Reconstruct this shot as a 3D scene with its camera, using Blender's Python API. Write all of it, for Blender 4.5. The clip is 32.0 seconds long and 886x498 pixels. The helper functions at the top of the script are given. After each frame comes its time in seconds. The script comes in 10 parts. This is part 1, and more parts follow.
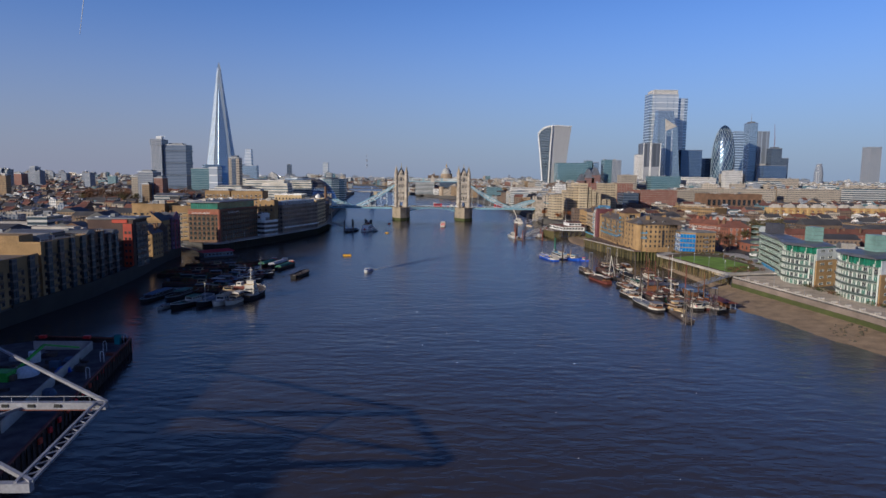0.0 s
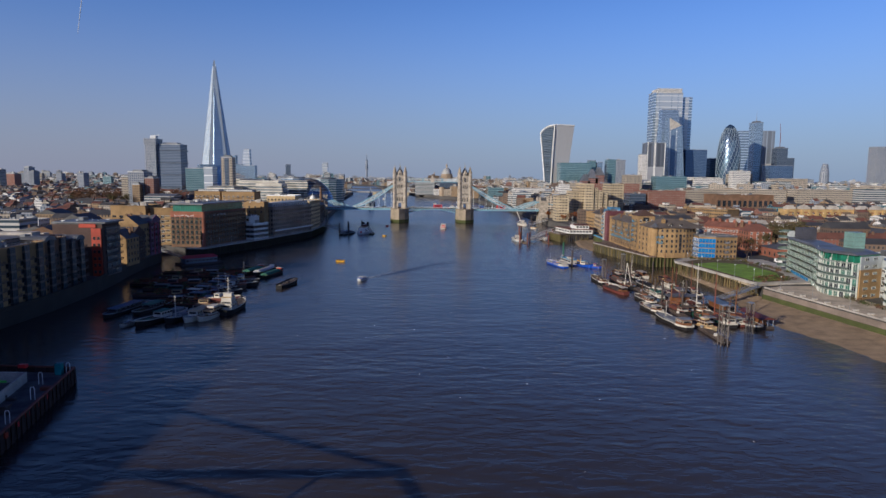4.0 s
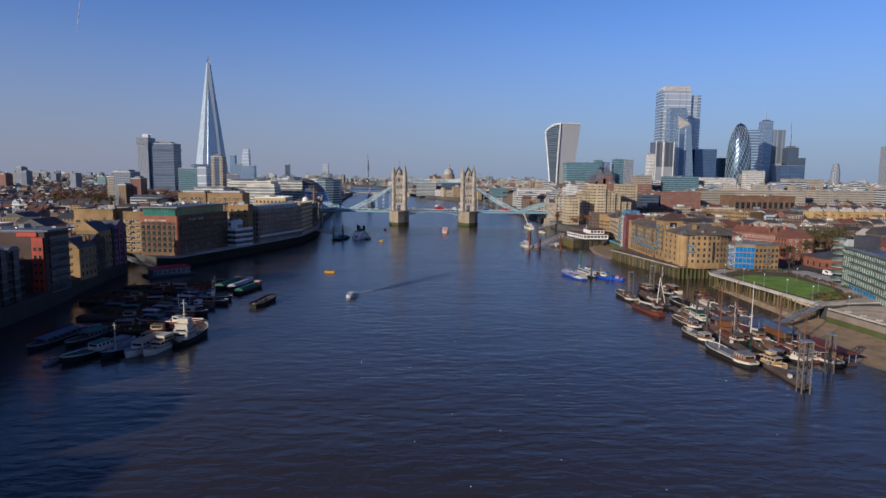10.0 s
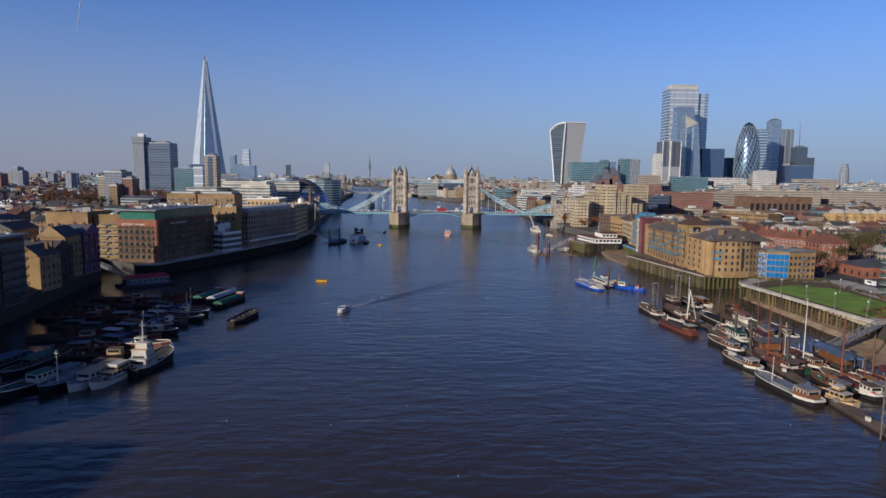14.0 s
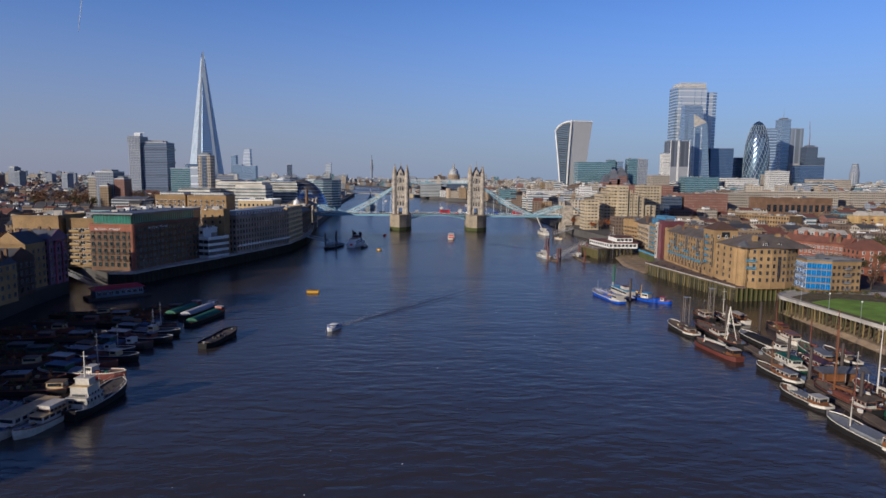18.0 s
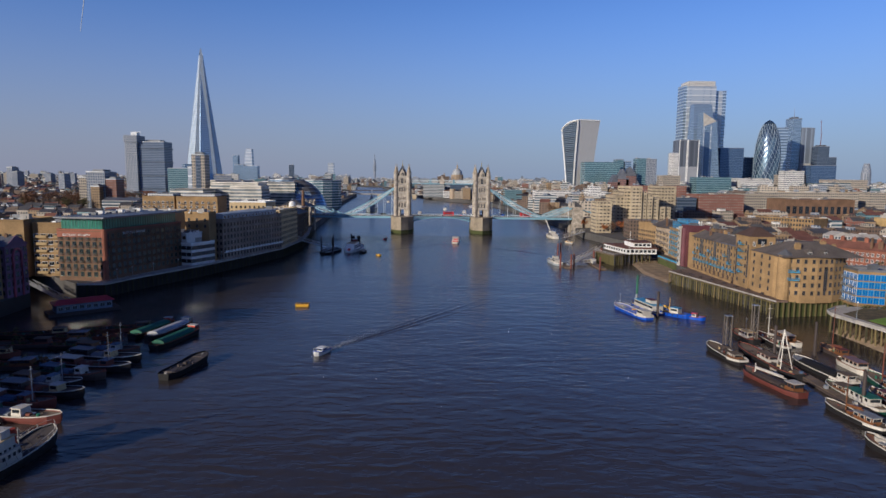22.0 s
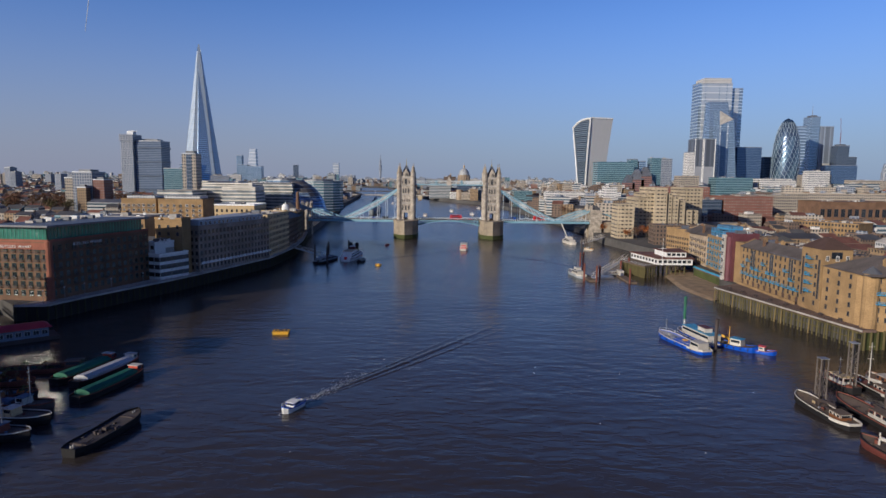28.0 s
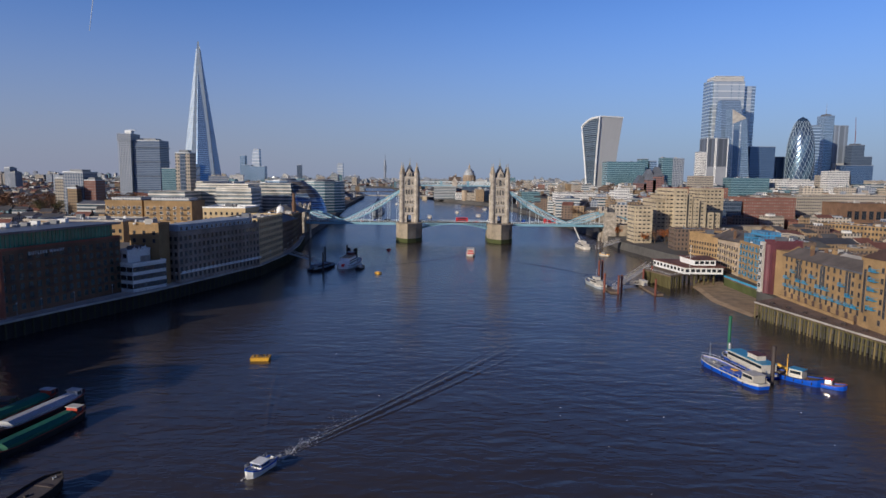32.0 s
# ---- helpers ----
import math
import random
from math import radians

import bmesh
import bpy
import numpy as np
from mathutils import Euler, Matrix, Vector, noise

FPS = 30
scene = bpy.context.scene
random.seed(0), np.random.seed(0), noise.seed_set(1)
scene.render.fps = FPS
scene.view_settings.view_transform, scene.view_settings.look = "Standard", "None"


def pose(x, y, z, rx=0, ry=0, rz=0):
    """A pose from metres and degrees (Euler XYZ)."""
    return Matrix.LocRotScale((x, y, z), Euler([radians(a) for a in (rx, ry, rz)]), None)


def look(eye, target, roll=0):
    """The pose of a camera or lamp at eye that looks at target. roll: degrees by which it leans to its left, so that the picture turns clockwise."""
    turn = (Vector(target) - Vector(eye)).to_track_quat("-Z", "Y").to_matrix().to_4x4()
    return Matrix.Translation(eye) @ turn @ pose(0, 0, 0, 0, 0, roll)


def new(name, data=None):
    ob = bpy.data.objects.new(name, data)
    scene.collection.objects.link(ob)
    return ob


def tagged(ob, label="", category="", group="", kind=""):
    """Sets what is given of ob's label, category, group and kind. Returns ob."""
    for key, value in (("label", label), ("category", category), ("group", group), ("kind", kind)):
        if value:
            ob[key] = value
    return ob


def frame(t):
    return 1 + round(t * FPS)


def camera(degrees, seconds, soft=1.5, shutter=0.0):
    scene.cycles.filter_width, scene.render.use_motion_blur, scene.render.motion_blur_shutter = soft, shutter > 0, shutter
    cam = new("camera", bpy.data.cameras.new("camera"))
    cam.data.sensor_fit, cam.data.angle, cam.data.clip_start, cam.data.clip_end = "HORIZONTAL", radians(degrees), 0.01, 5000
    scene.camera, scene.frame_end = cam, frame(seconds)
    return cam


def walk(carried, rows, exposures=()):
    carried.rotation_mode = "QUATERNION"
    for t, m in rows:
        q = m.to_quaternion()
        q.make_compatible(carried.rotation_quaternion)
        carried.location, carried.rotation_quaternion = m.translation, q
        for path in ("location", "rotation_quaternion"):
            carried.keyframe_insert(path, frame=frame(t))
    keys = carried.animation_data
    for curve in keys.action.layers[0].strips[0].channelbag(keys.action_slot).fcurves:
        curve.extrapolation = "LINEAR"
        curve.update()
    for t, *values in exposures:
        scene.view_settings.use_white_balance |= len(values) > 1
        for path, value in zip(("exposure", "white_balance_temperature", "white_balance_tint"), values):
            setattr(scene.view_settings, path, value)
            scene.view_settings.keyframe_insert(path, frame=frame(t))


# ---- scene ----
EXPOSURE, KELVIN, TINT = 0.0, 4650, 13
cam = camera(70.7, 32.0)
PATH = [
    (0, (-6.062, -816.412, 56.667), (-3.554, -717.121, 45.043), 0.63),
    (2, (-5.695, -801.114, 56.592), (-3.193, -701.822, 44.982), 0.63),
    (4, (-5.369, -785.767, 56.527), (-2.901, -686.472, 44.932), 0.63),
    (6, (-5.082, -770.370, 56.472), (-2.677, -671.073, 44.890), 0.63),
    (8, (-4.836, -754.924, 56.426), (-2.521, -655.622, 44.858), 0.63),
    (10, (-4.629, -739.427, 56.390), (-2.433, -640.121, 44.836), 0.63),
    (12, (-4.463, -723.878, 56.364), (-2.413, -624.567, 44.823), 0.63),
    (14, (-4.337, -708.277, 56.347), (-2.459, -608.961, 44.820), 0.63),
    (16, (-4.252, -692.622, 56.339), (-2.573, -593.302, 44.826), 0.63),
    (18, (-4.206, -676.915, 56.341), (-2.753, -577.589, 44.841), 0.63),
    (20, (-4.201, -661.153, 56.353), (-2.999, -561.822, 44.866), 0.63),
    (22, (-4.235, -645.336, 56.374), (-3.311, -546.001, 44.900), 0.63),
    (24, (-4.310, -629.463, 56.405), (-3.690, -530.124, 44.944), 0.63),
    (26, (-4.426, -613.535, 56.446), (-4.133, -514.192, 44.997), 0.63),
    (28, (-4.581, -597.549, 56.496), (-4.642, -498.205, 45.060), 0.63),
    (30, (-4.776, -581.505, 56.556), (-5.216, -482.160, 45.132), 0.63),
    (32, (-5.012, -565.403, 56.625), (-5.854, -466.060, 45.214), 0.63),
]
walk(cam, [(t, look(eye, target, roll)) for t, eye, target, roll in PATH], [(0, EXPOSURE, KELVIN, TINT), (32, EXPOSURE, KELVIN, TINT)])

# world, sun, exposure
SUN_ELEV = 16.0
SUN_FROM = Vector((-0.73, -0.685, 0)).normalized()
world = bpy.data.worlds.new("sky")
scene.world = world
world.use_nodes = True
wn = world.node_tree
sky = wn.nodes.new("ShaderNodeTexSky")
sky.sky_type = "NISHITA"
sky.sun_disc = False
sky.sun_elevation = radians(SUN_ELEV)
sky.sun_rotation = math.atan2(SUN_FROM.x, SUN_FROM.y)
sky.altitude = 50
sky.air_density = 1.0
sky.dust_density = 0.7
sky.ozone_density = 1.5
# haze that thickens evenly towards the horizon all round
tint = wn.nodes.new("ShaderNodeMix")
tint.data_type, tint.blend_type = "RGBA", "MULTIPLY"
tint.inputs[0].default_value = 1.0
tint.inputs[7].default_value = (1.10, 1.10, 1.36, 1)
wn.links.new(sky.outputs[0], tint.inputs[6])
coord = wn.nodes.new("ShaderNodeTexCoord")
split = wn.nodes.new("ShaderNodeSeparateXYZ")
wn.links.new(coord.outputs["Generated"], split.inputs[0])
fade = wn.nodes.new("ShaderNodeMapRange")
fade.interpolation_type = "SMOOTHSTEP"
fade.inputs["From Min"].default_value, fade.inputs["From Max"].default_value = -0.05, 0.29
fade.inputs["To Min"].default_value, fade.inputs["To Max"].default_value = 0.92, 0.0
wn.links.new(split.outputs[2], fade.inputs["Value"])
haze = wn.nodes.new("ShaderNodeMix")
haze.data_type = "RGBA"
wn.links.new(fade.outputs[0], haze.inputs[0])
# the murk is pinker over the south bank and bluer over the north
side = wn.nodes.new("ShaderNodeMapRange")
side.interpolation_type = "SMOOTHSTEP"
side.inputs["From Min"].default_value, side.inputs["From Max"].default_value = -0.55, 0.45
wn.links.new(split.outputs[0], side.inputs["Value"])
murk = wn.nodes.new("ShaderNodeMix")
murk.data_type = "RGBA"
murk.inputs[6].default_value = (4.75, 4.1, 3.75, 1)
murk.inputs[7].default_value = (4.6, 4.75, 4.6, 1)
wn.links.new(side.outputs[0], murk.inputs[0])
wn.links.new(murk.outputs[2], haze.inputs[7])
# a clear winter sky deepens overhead
deep = wn.nodes.new("ShaderNodeMapRange")
deep.interpolation_type = "SMOOTHSTEP"
deep.inputs["From Min"].default_value, deep.inputs["From Max"].default_value = 0.22, 0.7
wn.links.new(split.outputs[2], deep.inputs["Value"])
zenith = wn.nodes.new("ShaderNodeMix")
zenith.data_type = "RGBA"
zenith.inputs[6].default_value = (1, 1, 1, 1)
zenith.inputs[7].default_value = (0.17, 0.13, 0.27, 1)
wn.links.new(deep.outputs[0], zenith.inputs[0])
upper = wn.nodes.new("ShaderNodeVectorMath")
upper.operation = "MULTIPLY"
wn.links.new(tint.outputs[2], upper.inputs[0])
wn.links.new(zenith.outputs[2], upper.inputs[1])
wn.links.new(upper.outputs[0], haze.inputs[6])
wn.links.new(haze.outputs[2], wn.nodes["Background"].inputs[0])
wn.nodes["Background"].inputs[1].default_value = 0.069
sun_data = bpy.data.lights.new("sun", "SUN")
sun_data.energy = 5.0
sun_data.angle = radians(0.53)
sun_data.color = (1.0, 0.73, 0.40)
sun = new("sun", sun_data)
sun_dir = SUN_FROM * math.cos(radians(SUN_ELEV)) + Vector((0, 0, math.sin(radians(SUN_ELEV))))
sun.matrix_world = look(sun_dir * 2000, (0, 0, 0))

# ---- materials ----
MATS = {}


def mat(name, color, rough=0.8, metal=0.0, vary=0.25, scale=0.4, bump=0.0, spec=0.5, fine=0.15):
    """Painted or mineral surface with stains at two scales and a fine relief."""
    if name in MATS:
        return MATS[name]
    m = bpy.data.materials.new(name)
    m.use_nodes = True
    n, l = m.node_tree.nodes, m.node_tree.links
    b = n["Principled BSDF"]
    b.inputs["Roughness"].default_value = rough
    b.inputs["Metallic"].default_value = metal
    b.inputs["Specular IOR Level"].default_value = spec
    tc = n.new("ShaderNodeTexCoord")
    big, small = n.new("ShaderNodeTexNoise"), n.new("ShaderNodeTexNoise")
    big.inputs["Scale"].default_value, small.inputs["Scale"].default_value = scale * 0.35, scale * 6
    big.inputs["Detail"].default_value = 4
    l.new(tc.outputs["Object"], big.inputs["Vector"])
    l.new(tc.outputs["Object"], small.inputs["Vector"])
    info = n.new("ShaderNodeObjectInfo")
    ramp = n.new("ShaderNodeMapRange")
    ramp.inputs["From Min"].default_value, ramp.inputs["From Max"].default_value = 0.3, 0.7
    ramp.inputs["To Min"].default_value, ramp.inputs["To Max"].default_value = 1 - vary, 1 + vary
    l.new(big.outputs["Fac"], ramp.inputs["Value"])
    r2 = n.new("ShaderNodeMapRange")
    r2.inputs["From Min"].default_value, r2.inputs["From Max"].default_value = 0.3, 0.7
    r2.inputs["To Min"].default_value, r2.inputs["To Max"].default_value = 1 - fine, 1 + fine
    l.new(small.outputs["Fac"], r2.inputs["Value"])
    r3 = n.new("ShaderNodeMapRange")
    r3.inputs["To Min"].default_value, r3.inputs["To Max"].default_value = 0.88, 1.12
    l.new(info.outputs["Random"], r3.inputs["Value"])
    a, c = n.new("ShaderNodeMath"), n.new("ShaderNodeMath")
    a.operation = c.operation = "MULTIPLY"
    l.new(ramp.outputs[0], a.inputs[0]), l.new(r2.outputs[0], a.inputs[1])
    l.new(a.outputs[0], c.inputs[0]), l.new(r3.outputs[0], c.inputs[1])
    mul = n.new("ShaderNodeVectorMath")
    mul.operation = "SCALE"
    mul.inputs[0].default_value = color
    l.new(c.outputs[0], mul.inputs["Scale"])
    l.new(mul.outputs[0], b.inputs["Base Color"])
    if bump:
        bp = n.new("ShaderNodeBump")
        bp.inputs["Strength"].default_value = bump
        bp.inputs["Distance"].default_value = 0.05
        l.new(small.outputs["Fac"], bp.inputs["Height"])
        l.new(bp.outputs[0], b.inputs["Normal"])
    MATS[name] = m
    return m


def facade(name, wall, glass, storey=3.2, bay=2.4, win_h=0.5, win_w=0.5, roof=(0.085, 0.08, 0.08), rough=0.8, glass_rough=0.12, metal=0.0, vary=0.2, bump=0.6, cell_vary=0.4):
    """Far facades: storeys and bays of glazing in the wall, weathered, with a plain roof on top faces."""
    if name in MATS:
        return MATS[name]
    m = bpy.data.materials.new(name)
    m.use_nodes = True
    n, l = m.node_tree.nodes, m.node_tree.links
    b = n["Principled BSDF"]
    tc = n.new("ShaderNodeTexCoord")
    sep = n.new("ShaderNodeSeparateXYZ")
    l.new(tc.outputs["Object"], sep.inputs[0])

    def math_node(op, x, y=None):
        k = n.new("ShaderNodeMath")
        k.operation = op
        for i, v in enumerate((x, y)):
            if v is None:
                continue
            if isinstance(v, (int, float)):
                k.inputs[i].default_value = v
            else:
                l.new(v, k.inputs[i])
        return k.outputs[0]

    u = math_node("ADD", sep.outputs[0], sep.outputs[1])
    fu = math_node("FRACT", math_node("DIVIDE", u, bay))
    fz = math_node("FRACT", math_node("DIVIDE", sep.outputs[2], storey))
    mask = math_node("MULTIPLY", math_node("LESS_THAN", fu, win_w), math_node("LESS_THAN", math_node("ABSOLUTE", math_node("SUBTRACT", fz, 0.5)), win_h / 2))
    cell = n.new("ShaderNodeTexWhiteNoise")
    comb = n.new("ShaderNodeCombineXYZ")
    l.new(math_node("FLOOR", math_node("DIVIDE", u, bay)), comb.inputs[0])
    l.new(math_node("FLOOR", math_node("DIVIDE", sep.outputs[2], storey)), comb.inputs[1])
    l.new(comb.outputs[0], cell.inputs["Vector"])
    noise_t = n.new("ShaderNodeTexNoise")
    noise_t.inputs["Scale"].default_value = 0.08
    noise_t.inputs["Detail"].default_value = 5
    l.new(tc.outputs["Object"], noise_t.inputs["Vector"])
    info = n.new("ShaderNodeObjectInfo")
    f = math_node("MULTIPLY", math_node("ADD", math_node("MULTIPLY", noise_t.outputs["Fac"], 2 * vary), 1 - vary), math_node("ADD", math_node("MULTIPLY", info.outputs["Random"], 0.3), 0.85))

    def scaled(col, fac):
        k = n.new("ShaderNodeVectorMath")
        k.operation = "SCALE"
        k.inputs[0].default_value = col
        l.new(fac, k.inputs["Scale"])
        return k.outputs[0]

    gl = scaled(glass, math_node("ADD", math_node("MULTIPLY", cell.outputs["Value"], 2 * cell_vary), 1 - cell_vary))
    mix = n.new("ShaderNodeMix")
    mix.data_type = "RGBA"
    l.new(mask, mix.inputs[0]), l.new(scaled(wall, f), mix.inputs[6]), l.new(gl, mix.inputs[7])
    geo = n.new("ShaderNodeNewGeometry")
    sn = n.new("ShaderNodeSeparateXYZ")
    l.new(geo.outputs["Normal"], sn.inputs[0])
    up = math_node("GREATER_THAN", sn.outputs[2], 0.6)
    mix2 = n.new("ShaderNodeMix")
    mix2.data_type = "RGBA"
    l.new(up, mix2.inputs[0]), l.new(mix.outputs[2], mix2.inputs[6]), l.new(scaled(roof, f), mix2.inputs[7])
    l.new(mix2.outputs[2], b.inputs["Base Color"])
    notup = math_node("SUBTRACT", 1.0, up)
    g = math_node("MULTIPLY", mask, notup)
    l.new(math_node("SUBTRACT", rough, math_node("MULTIPLY", g, rough - glass_rough)), b.inputs["Roughness"])
    if metal:
        l.new(math_node("MULTIPLY", g, metal), b.inputs["Metallic"])
    bp = n.new("ShaderNodeBump")
    bp.inputs["Strength"].default_value = bump
    bp.inputs["Distance"].default_value = 0.3
    l.new(math_node("SUBTRACT", 1.0, mask), bp.inputs["Height"])
    l.new(bp.outputs[0], b.inputs["Normal"])
    MATS[name] = m
    return m


def glassy(name, color, rough=0.08, metal=0.6):
    m = mat(name, color, rough, metal, vary=0.3, scale=0.5, fine=0.25, spec=0.8)
    return m


YELLOW_BRICK = mat("yellow_stock_brick", (0.29, 0.19, 0.082), 0.9, bump=0.3)
BROWN_BRICK = mat("brown_brick", (0.15, 0.088, 0.05), 0.9, bump=0.3)
RED_BRICK = mat("red_brick", (0.25, 0.095, 0.055), 0.9, bump=0.3)
DARK_BRICK = mat("soot_dark_brick", (0.075, 0.048, 0.04), 0.9, bump=0.3)
SAND_STONE = mat("pale_stone", (0.38, 0.30, 0.21), 0.85, bump=0.2)
GRANITE = mat("pier_granite", (0.30, 0.25, 0.18), 0.85, vary=0.35, bump=0.3)
BRIDGE_STONE = mat("weathered_tower_stone", (0.36, 0.315, 0.255), 0.85, vary=0.4, scale=0.9, bump=0.4, fine=0.3)
CONCRETE = mat("weathered_concrete", (0.42, 0.345, 0.225), 0.9, bump=0.2)
PALE_CONC = mat("pale_concrete", (0.40, 0.37, 0.33), 0.9)
WHITE = mat("white_paint", (0.78, 0.77, 0.74), 0.5, vary=0.1)
CREAM = mat("cream_paint", (0.52, 0.39, 0.20), 0.6, vary=0.1)
ORANGE = mat("orange_render", (0.34, 0.045, 0.018), 0.7)
PURPLE = mat("plum_render", (0.16, 0.09, 0.15), 0.8)
SLATE = mat("slate_roof", (0.07, 0.068, 0.07), 0.6, bump=0.3)
LEAD = mat("grey_metal_roof", (0.15, 0.155, 0.17), 0.45, metal=0.3)
RED_TILE = mat("red_roof_tile", (0.145, 0.062, 0.043), 0.85, bump=0.3)
ASPHALT = mat("asphalt", (0.05, 0.05, 0.052), 0.9)
PAVING = mat("riverside_paving", (0.155, 0.105, 0.08), 0.9, bump=0.2)
BLUE_PAINT = mat("sky_blue_paint", (0.07, 0.28, 0.48), 0.4, vary=0.1)
BRIDGE_BLUE = mat("bridge_blue_steel", (0.22, 0.37, 0.46), 0.4, vary=0.12)
BRIDGE_WHITE = mat("bridge_white_steel", (0.66, 0.72, 0.74), 0.4, vary=0.1)
HULL_BLUE = mat("hull_royal_blue", (0.015, 0.07, 0.45), 0.35, vary=0.12)
HULL_BLACK = mat("hull_black", (0.018, 0.017, 0.018), 0.7, spec=0.25)
HULL_RED = mat("hull_red_oxide", (0.12, 0.034, 0.025), 0.55)
HULL_GREEN = mat("hull_green", (0.02, 0.075, 0.05), 0.4)
DECK_WOOD = mat("worn_deck", (0.15, 0.11, 0.075), 0.85, bump=0.2)
VARNISH = mat("varnished_wood", (0.19, 0.08, 0.028), 0.35)
STEEL = mat("grey_steel", (0.36, 0.37, 0.39), 0.45, metal=0.5)
DARK_STEEL = mat("dark_rusty_steel", (0.06, 0.045, 0.04), 0.7)
RUST = mat("rusty_red_steel", (0.16, 0.05, 0.03), 0.8, bump=0.2)
TARP_GREEN = mat("green_tarpaulin", (0.025, 0.13, 0.075), 0.6)
TARP_GREY = mat("grey_tarpaulin", (0.22, 0.23, 0.25), 0.6)
TARP_BLUE = mat("blue_tarpaulin", (0.09, 0.13, 0.21), 0.6)
TIMBER = mat("weedy_pile_timber", (0.10, 0.085, 0.03), 0.95, bump=0.4)
ALGAE = mat("algae_wall", (0.06, 0.07, 0.017), 0.95, bump=0.4)
MUD = mat("foreshore_mud", (0.31, 0.225, 0.135), 0.9, vary=0.28, scale=0.6, bump=0.4)
GRASS = mat("lawn_grass", (0.17, 0.28, 0.02), 0.95, vary=0.3, bump=0.4)
SHRUB = mat("shrub_leaf", (0.06, 0.07, 0.02), 0.9)
AUTUMN = mat("autumn_leaf", (0.33, 0.11, 0.02), 0.85, vary=0.4)
RUSSET = mat("russet_leaf", (0.15, 0.075, 0.035), 0.9, vary=0.4)
OLIVE = mat("olive_leaf", (0.10, 0.085, 0.025), 0.9, vary=0.4)
BARK = mat("bark", (0.09, 0.065, 0.045), 0.95)
GLASS_DARK = mat("window_glass_dark", (0.025, 0.03, 0.04), 0.08, spec=0.9)
GLASS_BLUE = mat("blue_glass", (0.02, 0.13, 0.40), 0.1, vary=0.15, spec=0.9)
GLASS_GREEN = mat("green_glass", (0.06, 0.17, 0.13), 0.1, vary=0.25, spec=0.9)
BUS_RED = mat("bus_red", (0.55, 0.02, 0.02), 0.35, vary=0.08)
BUOY_YELLOW = mat("buoy_yellow", (0.75, 0.42, 0.02), 0.5, vary=0.1)
RUBBER = mat("black_rubber", (0.02, 0.02, 0.02), 0.8)
FRAME = mat("dark_window_frame", (0.10, 0.085, 0.075), 0.6)
BROWN_TILE = mat("dark_brown_tile", (0.085, 0.05, 0.038), 0.8, bump=0.3)
GOLD = mat("gilded_metal", (0.7, 0.5, 0.15), 0.3, metal=0.9)


# ---- mesh tools ----
def box(bm, x0, x1, y0, y1, z0, z1, mi=0):
    v = [bm.verts.new((x, y, z)) for z in (z0, z1) for x, y in ((x0, y0), (x1, y0), (x1, y1), (x0, y1))]
    for q in ((3, 2, 1, 0), (4, 5, 6, 7), (0, 1, 5, 4), (1, 2, 6, 5), (2, 3, 7, 6), (3, 0, 4, 7)):
        bm.faces.new([v[i] for i in q]).material_index = mi


def prism(bm, pts, z0, z1, mi=0, top=None, inset=None):
    """Upright prism over a counter-clockwise outline; top: other outline at the upper end."""
    up = top or pts
    a = [bm.verts.new((x, y, z0)) for x, y in pts]
    b = [bm.verts.new((x, y, z1)) for x, y in up]
    n = len(pts)
    for i in range(n):
        bm.faces.new((a[i], a[(i + 1) % n], b[(i + 1) % n], b[i])).material_index = mi
    bm.faces.new(b).material_index = mi
    bm.faces.new(a[::-1]).material_index = mi


def loft(bm, rings, mi=0):
    """One closed body through a list of (outline, z) with equal corner counts."""
    vs = [[bm.verts.new((x, y, z)) for x, y in o] for o, z in rings]
    n = len(vs[0])
    for a, b in zip(vs, vs[1:]):
        for i in range(n):
            bm.faces.new((a[i], a[(i + 1) % n], b[(i + 1) % n], b[i])).material_index = mi
    bm.faces.new(vs[0][::-1]), bm.faces.new(vs[-1])


def sweep(bm, pts, w, h=None, mi=0):
    """One square bar bent along a line of places."""
    h = h or w
    P = [Vector(p) for p in pts]
    rows = []
    for i, p in enumerate(P):
        d = (P[min(i + 1, len(P) - 1)] - P[max(i - 1, 0)]).normalized()
        side = d.cross(Vector((0, 0, 1)))
        if side.length < 1e-3:
            side = Vector((1, 0, 0))
        side.normalize()
        up = side.cross(d)
        rows.append([bm.verts.new(p + side * (a * w / 2) + up * (b * h / 2)) for a, b in ((-1, -1), (1, -1), (1, 1), (-1, 1))])
    for a, b in zip(rows, rows[1:]):
        for j in range(4):
            bm.faces.new((a[j], b[j], b[(j + 1) % 4], a[(j + 1) % 4])).material_index = mi
    bm.faces.new(rows[0]), bm.faces.new(rows[-1][::-1])


def ring(r, n, cx=0, cy=0, turn=0.0):
    return [(cx + r * math.cos(2 * math.pi * i / n + turn), cy + r * math.sin(2 * math.pi * i / n + turn)) for i in range(n)]


def cyl(bm, cx, cy, z0, z1, r, n=8, r2=None, mi=0):
    prism(bm, ring(r, n, cx, cy), z0, z1, mi, ring(max(r if r2 is None else r2, 0.005), n, cx, cy))


